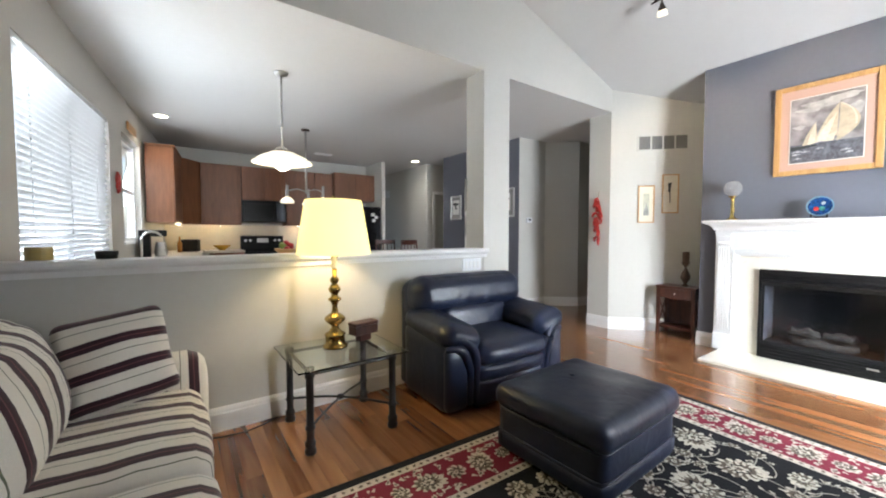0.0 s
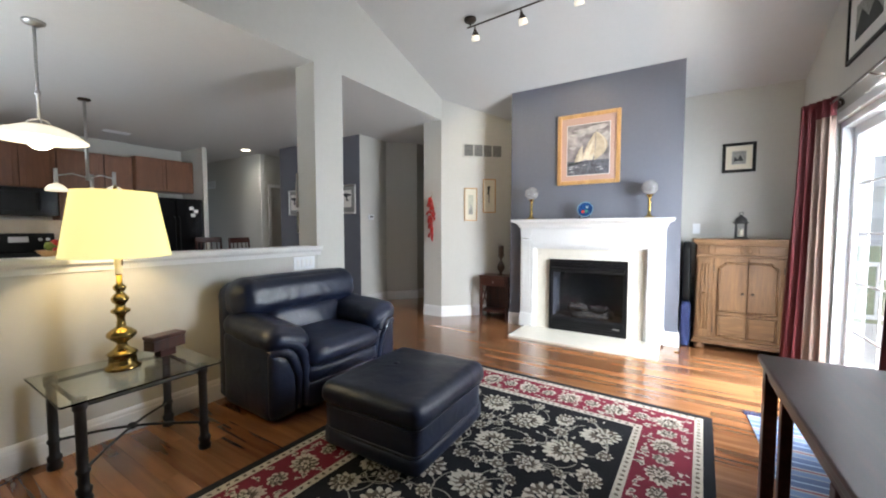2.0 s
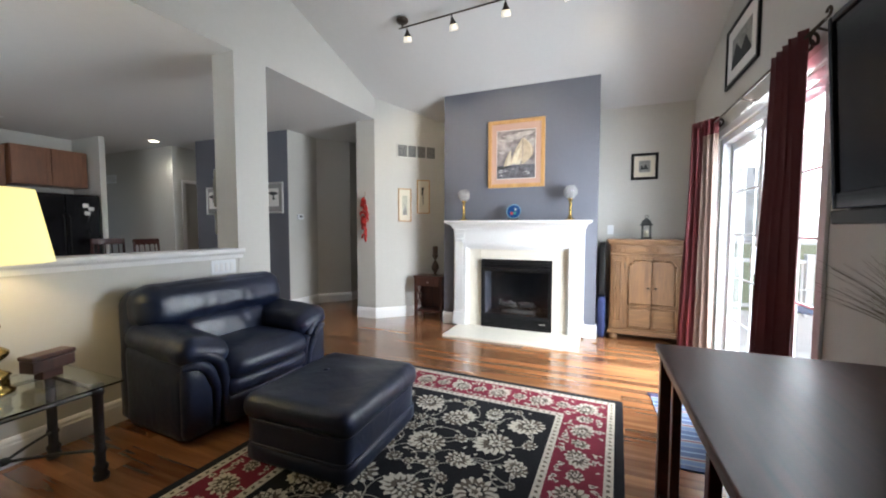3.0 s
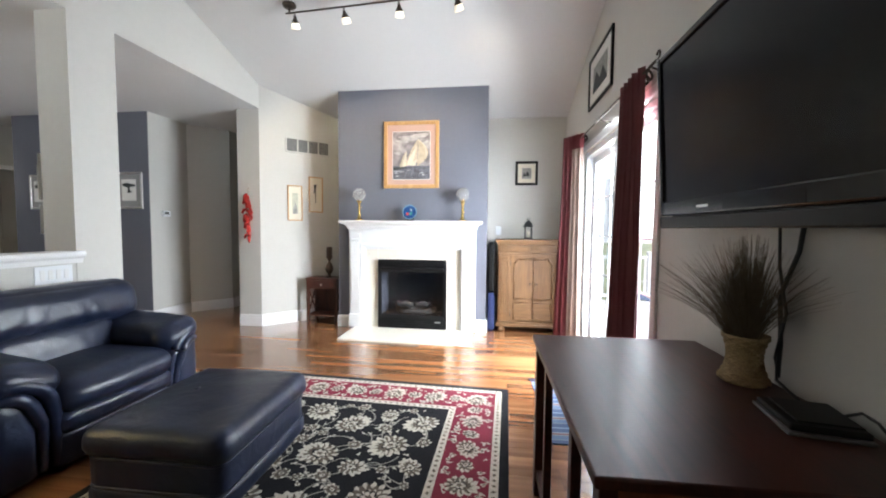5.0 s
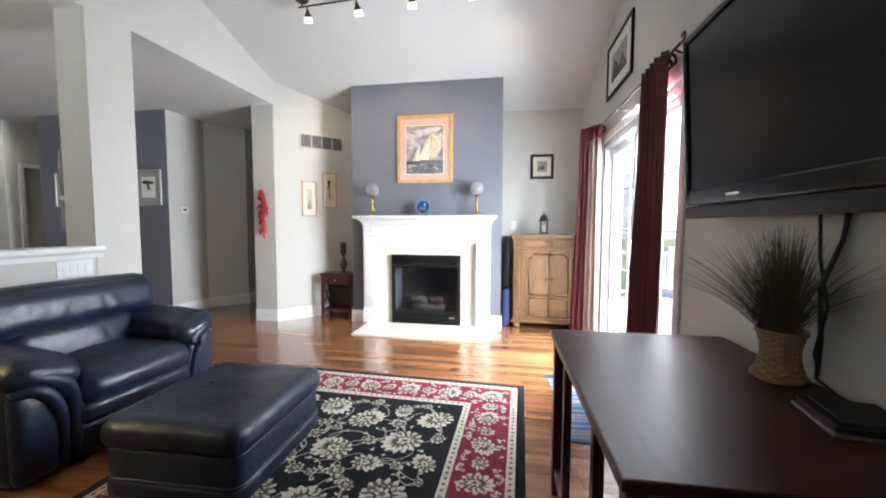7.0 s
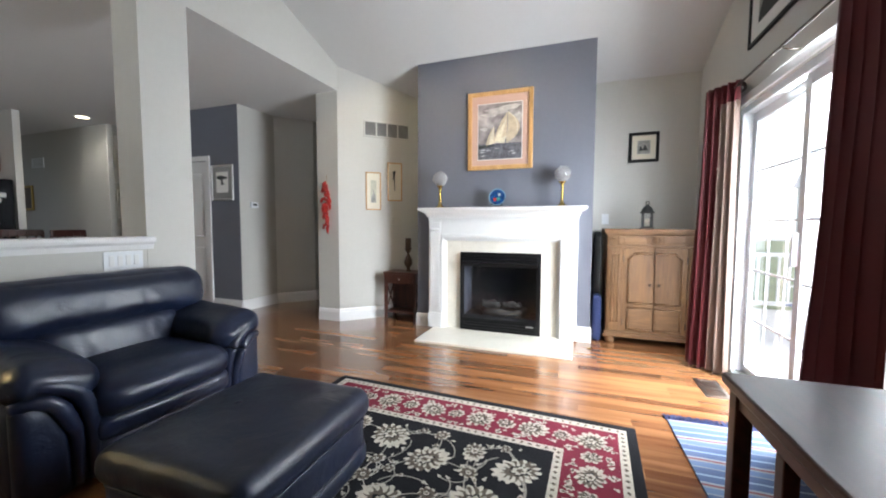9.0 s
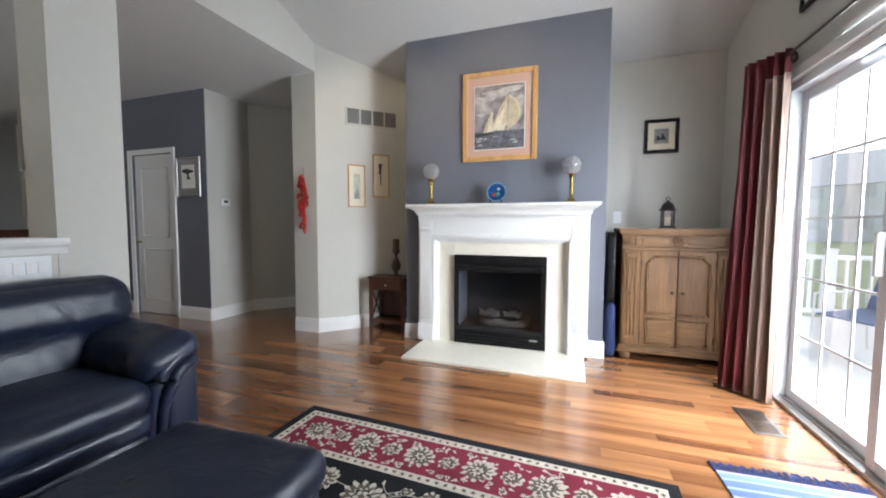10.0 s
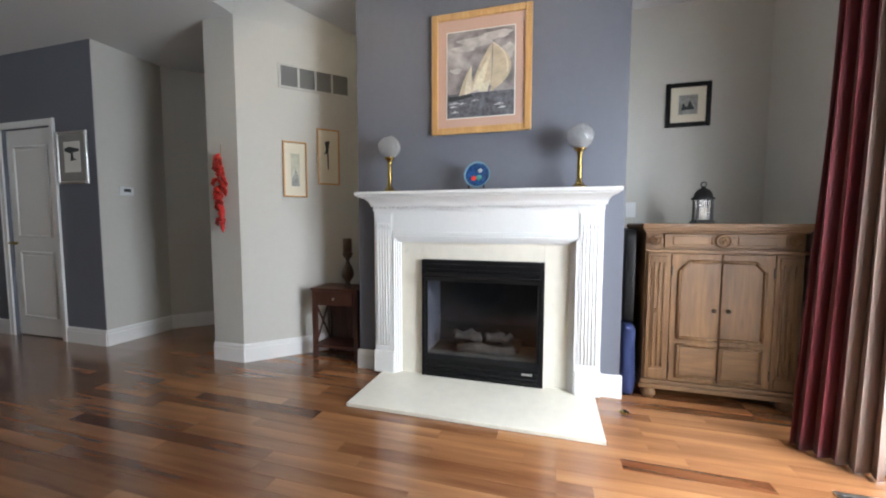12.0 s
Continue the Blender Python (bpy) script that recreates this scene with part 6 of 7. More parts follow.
part("back_rail", boxes((-QX + 0.065, QX - 0.065, -QY + 0.02, -QY + 0.045, QZ - 0.10, QZ - 0.028)), M_DARKWOOD, co)
part("side_rail", boxes((QX - 0.055, QX - 0.03, -QY + 0.05, QY - 0.05, QZ - 0.10, QZ - 0.028)), M_DARKWOOD, co)
part("front_post", boxes((QX - 0.26, QX - 0.295, QY - 0.05, QY - 0.02, 0.0, QZ - 0.075), bevel=0.003), M_DARKWOOD, co)
part("front_post", boxes((-QX + 0.33, -QX + 0.295, QY - 0.05, QY - 0.02, 0.0, QZ - 0.075), bevel=0.003), M_DARKWOOD, co)
part("lower_rail", boxes((-QX + 0.065, QX - 0.065, QY - 0.048, QY - 0.022, 0.09, 0.13)), M_DARKWOOD, co)
part("end_panel", boxes((-QX + 0.022, -QX + 0.04, -QY + 0.05, QY - 0.05, 0.06, QZ - 0.028)), wood("reddish_panel_wood", (0.09, 0.026, 0.009), (0.27, 0.085, 0.028), "Z", 0.35, 8, 5), co, "reddish brown wood end panel")
part("lower_shelf", boxes((-QX + 0.04, QX - 0.03, -QY + 0.03, -0.02, 0.11, 0.13)), M_DARKWOOD, co)

M_TRAY = material("dull_silver_plastic", (0.16, 0.16, 0.165), 0.4, 0.3, vary=0.1)
bt = thing("media_box", 1.505, -0.893, QZ, -10, "flat black media box with silver front edge", "media box")
part("tray", boxes((-0.092, 0.092, -0.086, 0.086, 0, 0.009), bevel=0.003), M_TRAY, bt, "dull silver tray edge")
part("case", boxes((-0.085, 0.088, -0.084, 0.079, 0.009, 0.026), bevel=0.006), M_BLACKPAINT, bt)
part("lid", boxes((-0.066, 0.074, -0.078, 0.056, 0.026, 0.031), bevel=0.002), M_BLACKPAINT, bt)

cb = thing("black_cable", 0, 0, 0, 0, "black cables hanging from the television", "cable")
part("cable", tube([(1.70, -1.005, 1.33), (1.72, -1.005, 1.20), (1.78, -1.0, 1.05), (1.76, -0.995, 0.90), (1.75, -0.985, 0.79)], 0.007, 7), M_BLACK, cb, smooth=True)
part("cable", tube([(1.80, -1.0, 1.33), (1.79, -1.0, 1.15), (1.75, -1.0, 1.0), (1.765, -0.985, 0.85), (1.74, -0.975, 0.785), (1.62, -0.96, 0.766)], 0.005, 7), M_BLACK, cb, smooth=True)
part("cable", tube([(1.50, -0.965, 0.785), (1.47, -0.985, 0.81), (1.43, -0.985, 0.805), (1.40, -0.985, 0.785), (1.385, -0.985, 0.766)], 0.004, 7), M_BLACK, cb, smooth=True)

# ---- grass in a wicker pot ----
gp = thing("dried_grass_pot", 1.785, -0.905, QZ, 0, "dried grass bunch in a waisted wicker pot", "potted grass")
gp.matrix_world = pose(1.785, -0.905, QZ) @ Matrix.Diagonal((0.81, 0.81, 0.90, 1))
prof = [(0.0, 0.0), (0.080, 0.0), (0.083, 0.012), (0.068, 0.05), (0.057, 0.09), (0.058, 0.12), (0.070, 0.155), (0.082, 0.178), (0.074, 0.176), (0.054, 0.13), (0.0, 0.12)]
pot = part("pot", lathe(prof, 26), M_WICKER, gp, smooth=True)
for k in range(15):
    z = 0.012 + k * 0.0112
    r = 0.056 + 0.026 * ((z - 0.098) / 0.085) ** 2 + 0.0030
    part("weave_strand", tube([(r * math.cos(a), r * math.sin(a), z + 0.005 * math.sin(9 * a + (k % 2) * math.pi)) for a in [2 * math.pi * i / 36 for i in range(37)]], 0.0048, 5), M_WICKER, pot, smooth=True)
bm = bmesh.new()
gr = random.Random(11)
for k in range(1100):
    a = gr.uniform(0, 6.283)
    sp_ = abs(gr.gauss(0, 0.40)) if k % 5 else gr.uniform(0.5, 1.25)
    L = gr.uniform(0.24, 0.42) * (1 - 0.12 * sp_)
    dirx, diry = math.cos(a) * sp_, math.sin(a) * sp_
    if diry < 0:
        diry *= 0.15
    p0 = Vector((math.cos(a) * 0.035 * gr.random(), math.sin(a) * 0.035 * gr.random(), 0.12))
    pts, rad = [], []
    for i in range(5):
        t = i / 4
        pts.append(p0 + Vector((dirx * L * (0.55 * t + 0.45 * t * t), diry * L * (0.55 * t + 0.45 * t * t), L * t * (1.05 - 0.22 * sp_ * t))))
        rad.append(0.0013 * (1 - 0.80 * t))
    tube(pts, rad, 3, bm)
tagged(part("grass", bm, M_GRASS, gp, "dried brown grass blades"), kind="stuff")

# ---- television ----
tv = thing("television", 1.735, -0.905, 1.268, 0, "large black flat television with lower speaker bar", "television")
tv.matrix_world = pose(1.735, -0.905, 1.272, -3.5, 0, 0)
TW, THt = 1.33, 0.805
part("back_shell", boxes((-TW / 2 + 0.02, TW / 2 - 0.02, -0.075, -0.02, 0.03, THt - 0.03), bevel=0.012), M_BLACKPAINT, tv)
bm = boxes((-TW / 2, -TW / 2 + 0.03, -0.035, 0.022, 0.06, THt), (TW / 2 - 0.03, TW / 2, -0.035, 0.022, 0.06, THt), (-TW / 2 + 0.03, TW / 2 - 0.03, -0.035, 0.022, THt - 0.03, THt), (-TW / 2 + 0.03, TW / 2 - 0.03, -0.035, 0.022, 0.06, 0.125), bevel=0.007)
part("bezel", bm, M_BLACKGLOSS, tv, "black gloss bezel")
part("screen", boxes((-TW / 2 + 0.029, TW / 2 - 0.029, -0.02, 0.012, 0.124, THt - 0.029)), M_SCREEN, tv, "dark glossy screen")
part("speaker_bar", boxes((-TW / 2 - 0.002, TW / 2 + 0.002, -0.03, 0.026, 0.0, 0.056), bevel=0.008), M_BLACKPAINT, tv, "black speaker bar")
part("logo_mark", boxes((0.255, 0.335, 0.022, 0.0235, 0.084, 0.094)), M_PEWTER, tv, "small silver maker's mark")
part("control_window", boxes((-0.20, 0.16, 0.022, 0.0232, 0.068, 0.105)), M_SCREEN, tv)
part("side_trim", boxes((TW / 2 - 0.001, TW / 2 + 0.003, -0.005, 0.012, 0.10, 0.45)), M_PEWTER, tv)
part("wall_bracket", boxes((-0.2, 0.2, -0.112, -0.074, 0.25, 0.55)), M_BLACK, tv)

wpic = thing("wall_picture", 4.07, Y_RIGHT, 2.685, 0, "black framed pencil landscape above the curtains", "picture")
wpic.matrix_world = pose(4.07, Y_RIGHT, 2.685, 0, 0, -90)
frame_parts(wpic, 0.74, 0.49, 0.030, 0.022, M_BLACKPAINT)
sheet("mat_board", wpic, -0.010, -0.342, 0.342, -0.217, 0.217, M_WHITEPAPER, "white mat board")
sheet("drawing", wpic, -0.012, -0.22, 0.22, -0.12, 0.12, M_GREYINK, "soft grey pencil drawing")
poly("hills", wpic, -0.0135, [(-0.22, -0.10), (-0.10, 0.03), (0.0, -0.04), (0.12, 0.06), (0.22, -0.08), (0.22, -0.12), (-0.22, -0.12)], M_INK)

# ---- track light ----
XT, ZT = 3.82, vault(3.82)
tk = thing("track_light", XT, 0, ZT, 0, "dark bronze track light with four lit glass heads", "track light")
bm = lathe([(0.0, 0.0), (0.062, 0.0), (0.062, -0.012), (0.052, -0.03), (0.02, -0.038), (0.0, -0.038)], 22, cx=0.0, cy=1.835)
part("canopy", bm, M_BRONZE, tk, smooth=True)
part("canopy_stem", tube([(0, 1.835, -0.03), (0, 1.835, -0.08)], 0.008, 8), M_BRONZE, tk)


def skew(y, z):
    """A point of the bar, which runs slightly askew up the slope."""
    d = 0.05 * (1.835 - y)
    return Vector((-d, y, z + SLOPE * d))


part("bar", tube([skew(1.87, -0.08), skew(0.20, -0.08)], 0.008, 10), M_BRONZE, tk, smooth=True)
part("bar_support", tube([skew(0.85, 0.0), skew(0.85, -0.08)], 0.006, 8), M_BRONZE, tk)
for y, tx, ty, tz, watt in ((1.78, 5.35, 2.25, 1.75, 48), (1.295, 5.0, 1.05, 2.15, 24), (0.78, 5.0, 0.85, 2.15, 24), (0.27, 5.6, -0.6, 2.1, 16)):
    hd = part("head", lathe([(0.0, 0.0), (0.012, 0.0), (0.016, -0.02), (0.030, -0.045), (0.034, -0.06), (0.0, -0.06)], 16), M_BRONZE, tk, "dark metal lamp head", smooth=True)
    aim = Vector((tx - XT, ty - y, tz - (ZT - 0.12))).normalized()
    hd.matrix_local = Matrix.Translation(skew(y, -0.11)) @ (Vector((0, 0, 1)).lerp(-aim, 0.5)).normalized().to_track_quat("Z", "Y").to_matrix().to_4x4()
    part("glass_shade", lathe([(0.030, -0.05), (0.036, -0.075), (0.040, -0.105), (0.034, -0.108), (0.0, -0.10)], 18), M_FROST, hd, "frosted glass shade, lit", smooth=True)
    part("yoke", tube([skew(y, -0.08), skew(y, -0.112)], 0.006, 8), M_BRONZE, tk)
    at = Vector((XT, 0, ZT)) + skew(y, -0.11) + aim * 0.13
    lamp("track_spot", "SPOT", look(at, (tx, ty, tz)), watt, (1.0, 0.80, 0.52), cone=75, radius=0.02)

# ---- kitchen windows ----
def window_unit(name, y0, y1, z0, z1, cols, rows):
    w = thing(name, -0.355, 3.16, 0, K, "white framed kitchen window", "window", kind="structure")
    part("frame", boxes((-0.12, -0.06, y0, y0 + 0.045, z0, z1), (-0.12, -0.06, y1 - 0.045, y1, z0, z1), (-0.12, -0.06, y0 + 0.045, y1 - 0.045, z0, z0 + 0.045), (-0.12, -0.06, y0 + 0.045, y1 - 0.045, z1 - 0.045, z1), (-0.115, -0.065, (y0 + y1) / 2 - 0.02, (y0 + y1) / 2 + 0.02, z0 + 0.045, z1 - 0.045) if cols > 1 else (-0.115, -0.065, y0 + 0.045, y1 - 0.045, (z0 + z1) / 2 - 0.02, (z0 + z1) / 2 + 0.02)), M_VINYL, w)
    p_ = part("pane", boxes((-0.092, -0.088, y0 + 0.04, y1 - 0.04, z0 + 0.04, z1 - 0.04)), M_GLASS, w)
    p_.visible_shadow = False
    part("sill", boxes((-0.06, 0.02, y0 - 0.03, y1 + 0.03, z0 - 0.025, z0 + 0.001), bevel=0.004), M_TRIM, w)
    return w


window_unit("window_dining", WA0, WA1, WZ0, WZ1, 2, 2)
window_unit("window_sink", WB0, WB1, WBZ0, WBZ1, 1, 2)
bl = thing("window_blind", -0.355, 3.16, 0, K, "white horizontal slat blind, lowered", "blind")
part("head_rail", boxes((-0.055, -0.005, WA0 + 0.01, WA1 - 0.01, WZ1 - 0.045, WZ1 - 0.002), bevel=0.003), M_BLIND, bl)
for k in range(32):
    z = WZ0 + 0.03 + k * (WZ1 - WZ0 - 0.09) / 31
    part("slat", extrude_xz([(-0.046, z - 0.0185), (-0.030, z + 0.001), (-0.013, z + 0.0185), (-0.012, z + 0.0205), (-0.031, z + 0.004), (-0.048, z - 0.0165)], WA0 + 0.012, WA1 - 0.012), M_BLIND, bl)
for u in (0.15, 0.5, 0.85):
    yk = WA0 + (WA1 - WA0) * u
    part("ladder_cord", tube([(-0.030, yk, WZ0 + 0.02), (-0.030, yk, WZ1 - 0.03)], 0.002, 5), M_BLIND, bl)
rn = thing("red_wall_ornament", -0.355, 3.16, 0, K, "red woven ornament hanging between windows", "wall ornament")
for k in range(7):
    a = 2 * math.pi * k / 7
    part("loop", tube([(0.012, 2.13 + 0.05 * math.cos(a) + 0.022 * math.cos(b), 1.74 + 0.075 * math.sin(a) + 0.03 * math.sin(b)) for b in [i * 0.785 for i in range(9)]], 0.011, 6), M_RED, rn, smooth=True)
pq = thing("carved_wall_plaque", -0.355, 3.16, 0, K, "small carved wooden plaque above window", "plaque")
part("board", boxes((0.001, 0.022, 2.62, 3.06, 2.40, 2.50), bevel=0.012), M_OAKFRAME, pq)


# ---- kitchen cabinets ----
def cabinet_unit(x0, x1, y0, y1, z0, z1, doors, base=False):
    """A boxed unit that faces -y, with framed doors and knobs."""
    cu = thing("base_cabinet" if base else "wall_cabinet", (x0 + x1) / 2, y0, z0, 0, "brown maple kitchen base cabinet" if base else "brown maple kitchen wall cabinet", "cabinet", "kitchen cabinets")
    w, d, h = x1 - x0, y1 - y0, z1 - z0
    part("body", boxes((-w / 2, w / 2, 0.0, d, 0, h)), M_KITCHEN, cu)
    for k in range(doors):
        a, b = -w / 2 + 0.006 + k * (w - 0.006) / doors, -w / 2 + (k + 1) * (w - 0.006) / doors
        dr_ = part("door", boxes((a, b, -0.020, -0.001, 0.006, h - 0.006), bevel=0.003), M_KITCHEN, cu)
        part("door_frame", boxes((a, a + 0.055, -0.026, -0.019, 0.006, h - 0.006), (b - 0.055, b, -0.026, -0.019, 0.006, h - 0.006), (a + 0.055, b - 0.055, -0.026, -0.019, 0.006, 0.06), (a + 0.055, b - 0.055, -0.026, -0.019, h - 0.06, h - 0.006), bevel=0.002), M_KITCHEN, dr_)
    return cu


YB = 8.24
cabinet_unit(0.72, 1.345, 7.91, YB, 1.37, 2.44, 1)
cabinet_unit(1.35, 2.11, 7.91, YB, 1.83, 2.44, 2)
cabinet_unit(2.115, 2.66, 7.91, YB, 1.37, 2.44, 1)
cabinet_unit(2.665, 3.04, 7.91, YB, 1.37, 2.44, 1)
cabinet_unit(3.045, 3.93, 7.80, YB, 1.90, 2.47, 2)
for x0, x1 in ((0.85, 1.345), (2.115, 3.03)):
    cabinet_unit(x0, x1, 7.64, YB, 0.0, 0.88, 1 if x1 - x0 < 0.6 else 2, True)
lc = thing("wall_cabinet", 0.035, 6.60, 1.37, K, "brown maple kitchen wall cabinet by the window", "cabinet", "kitchen cabinets")
part("body", boxes((0.0, 0.30, 0.0, 0.95, 0, 1.03)), M_KITCHEN, lc)
part("door", boxes((0.301, 0.32, 0.006, 0.47, 0.006, 1.024), bevel=0.003), M_KITCHEN, lc)
part("door", boxes((0.301, 0.32, 0.476, 0.945, 0.006, 1.024), bevel=0.003), M_KITCHEN, lc)
part("crown", boxes((0.0, 0.335, -0.02, 0.95, 1.03, 1.06), bevel=0.006), M_KITCHEN, lc)
dc = thing("corner_cabinet", 0, 0, 1.37, 0, "brown maple angled corner wall cabinet", "cabinet", "kitchen cabinets")
part("body", prism([(0.43, 7.54), (0.72, 7.90), (0.72, YB), (0.15, YB), (0.14, 7.54)], 0, 1.07), M_KITCHEN, dc)
structure("backsplash", boxes((0.2, 3.04, YB, YB + 0.009, 0.92, 1.37)), M_SPLASH, "cream tiled backsplash", "backsplash")
ct_ = thing("worktop", 0, 0, 0.88, 0, "pale speckled kitchen worktop", "worktop")
part("rear_run", boxes((0.75, 1.345, 7.60, YB, 0, 0.04), bevel=0.006), M_COUNTER, ct_)
part("fridge_run", boxes((2.115, 3.04, 7.60, YB, 0, 0.04), bevel=0.006), M_COUNTER, ct_)
part("window_run", prism([(-0.10, 5.2), (0.52, 5.2), (0.72, 7.6), (0.72, YB), (0.20, YB)], 0, 0.04), M_COUNTER, ct_)
bc = thing("base_cabinet", 0, 0, 0, 0, "brown maple base cabinet under window", "cabinet", "kitchen cabinets")
part("body", prism([(-0.09, 5.22), (0.48, 5.22), (0.68, 7.6), (0.68, YB), (0.22, YB)], 0, 0.88), M_KITCHEN, bc)

mw = thing("microwave", 1.73, 7.86, 1.425, 0, "black microwave mounted over the range", "microwave")
part("case", boxes((-0.378, 0.378, 0.0, 0.37, 0, 0.40), bevel=0.006), M_BLACKPAINT, mw)
part("door_window", boxes((-0.33, 0.16, -0.012, 0.0, 0.07, 0.33), bevel=0.004), M_MICRO, mw, "dark glass door")
part("control_panel", boxes((0.20, 0.36, -0.010, 0.0, 0.05, 0.35)), M_BLACKGLOSS, mw)
part("handle", tube([(0.18, -0.02, 0.08), (0.18, -0.035, 0.10), (0.18, -0.035, 0.31), (0.18, -0.02, 0.33)], 0.008, 8), M_BLACKGLOSS, mw)
part("grille", boxes((-0.37, 0.37, -0.008, 0.0, 0.355, 0.392)), M_BLACKGLOSS, mw)
rg = thing("kitchen_range", 1.73, 7.60, 0.0, 0, "black electric kitchen range with raised back panel", "range")
part("body", boxes((-0.378, 0.378, 0.0, 0.62, 0.0, 0.90), bevel=0.005), M_BLACKPAINT, rg)
part("cooktop", boxes((-0.38, 0.38, -0.01, 0.60, 0.901, 0.918), bevel=0.003), M_BLACKGLOSS, rg)
part("back_panel", boxes((-0.378, 0.378, 0.54, 0.62, 0.90, 1.17), bevel=0.012), M_MICRO, rg)
part("display", boxes((-0.10, 0.10, 0.535, 0.541, 1.04, 1.12)), M_PEWTER, rg)
for k in (-0.3, -0.22, 0.22, 0.3):
    part("dial", tube([(k, 0.54, 1.08), (k, 0.51, 1.08)], 0.022, 12), M_PEWTER, rg)
fg = thing("refrigerator", 3.48, 7.42, 0.0, 0, "black two-door refrigerator with paper notes", "refrigerator")
part("body", boxes((-0.42, 0.42, 0.06, 0.80, 0.02, 1.77), bevel=0.008), M_BLACKPAINT, fg)
part("door", boxes((-0.42, -0.004, 0.0, 0.055, 0.05, 1.765), bevel=0.01), M_BLACKGLOSS, fg)
part("door", boxes((0.004, 0.42, 0.0, 0.055, 0.05, 1.765), bevel=0.01), M_BLACKGLOSS, fg)
for s in (-0.035, 0.035):
    part("handle", tube([(s, 0.0, 0.6), (s, -0.04, 0.63), (s, -0.04, 1.42), (s, 0.0, 1.45)], 0.010, 8), M_BLACKPAINT, fg)
for k, (x, z) in enumerate(((0.24, 1.60), (0.31, 1.55), (0.26, 1.48))):
    part("paper_note", boxes((x - 0.035, x + 0.035, -0.004, -0.0005, z - 0.03, z + 0.03)), M_WHITEPAPER, fg)

# under-cabinet lamps
for x, y in ((1.02, 8.05), (2.38, 8.05), (0.38, 7.2), (0.42, 7.75)):
    uc = thing("under_cabinet_lamp", x, y, 1.352, 0, "small lit puck lamp under cabinet", "lamp", "under-cabinet lamps")
    part("housing", lathe([(0.0, 0.018), (0.036, 0.018), (0.036, 0.002), (0.0, 0.002)], 16), M_PEWTER, uc)
    part("lens", lathe([(0.0, 0.0), (0.028, 0.0), (0.028, 0.002), (0.0, 0.002)], 16), M_BULB, uc, "glowing lens")
    lamp("under_cabinet_light", "POINT", pose(x, y, 1.31), 2.2, (1.0, 0.78, 0.46), radius=0.02)

# recessed lights, ceiling register
rc = thing("recessed_light", 0.235, 6.25, FLAT, 0, "lit recessed ceiling light", "ceiling light", "recessed ceiling lights")
part("trim_ring", lathe([(0.075, -0.001), (0.10, -0.001), (0.098, -0.007), (0.075, -0.010), (0.075, -0.001)], 24), M_VINYL, rc)
part("lens", lathe([(0.0, -0.003), (0.075, -0.003), (0.075, -0.001), (0.0, -0.001)], 24), M_BULB, rc, "glowing lens")
lamp("recessed_spot", "SPOT", look((0.235, 6.25, FLAT - 0.03), (0.235, 6.25, 0)), 14, (1.0, 0.82, 0.55), cone=110, radius=0.05)
copy_thing(rc, pose(4.50, 7.0, FLAT))
lamp("foyer_spot", "SPOT", look((4.50, 7.0, FLAT - 0.03), (4.60, 7.3, 0)), 24, (1.0, 0.90, 0.76), cone=130, radius=0.05)
cv = thing("ceiling_register", 2.69, 7.4, FLAT, 0, "white ceiling air register", "vent")
part("plate", boxes((-0.17, 0.17, -0.08, 0.08, -0.008, -0.001), bevel=0.003), M_VINYL, cv)
for k in range(6):
    part("slat", boxes((-0.15, 0.15, -0.06 + k * 0.024 - 0.004, -0.06 + k * 0.024 + 0.004, -0.014, -0.008)), M_VINYL, cv)

# dining pendant: steel stem, wide glass dish
pd = thing("pendant_lamp", 1.19, 3.98, 0, 0, "steel pendant lamp with wide alabaster glass dish", "pendant lamp")
part("canopy", lathe([(0.0, FLAT - 0.002), (0.065, FLAT - 0.002), (0.060, FLAT - 0.02), (0.02, FLAT - 0.04), (0.0, FLAT - 0.04)], 22), M_PEWTER, pd, smooth=True)
part("stem", tube([(0, 0, FLAT - 0.03), (0, 0, 2.03)], 0.010, 10), M_PEWTER, pd, smooth=True)
part("stem_collar", lathe([(0.0, 2.20), (0.014, 2.20), (0.018, 2.22), (0.014, 2.24), (0.0, 2.24)], 14), M_PEWTER, pd, smooth=True)
for k in range(3):
    a = 2.1 * k + 0.4
    part("arm", tube([(0, 0, 2.04), (0.05 * math.cos(a), 0.05 * math.sin(a), 2.03), (0.10 * math.cos(a), 0.10 * math.sin(a), 1.985)], 0.005, 7), M_PEWTER, pd, smooth=True)
part("dish", lathe([(0.05, 1.99), (0.10, 1.985), (0.19, 1.945), (0.262, 1.892), (0.268, 1.884), (0.258, 1.884), (0.185, 1.932), (0.10, 1.972), (0.05, 1.978), (0.05, 1.99)], 40), M_FROST, pd, "glowing alabaster glass dish", smooth=True)
part("bowl", lathe([(0.0, 1.815), (0.03, 1.818), (0.062, 1.84), (0.072, 1.875), (0.065, 1.93), (0.04, 1.97), (0.0, 1.975)], 24), material("lit_inner_glass", (0.9, 0.85, 0.75), 0.3, emit=((1.0, 0.90, 0.70), 5.0)), pd, "bright inner glass bowl", smooth=True)
lamp("pendant_light", "POINT", pose(1.19, 3.98, 1.77), 9, (1.0, 0.84, 0.60), radius=0.07)

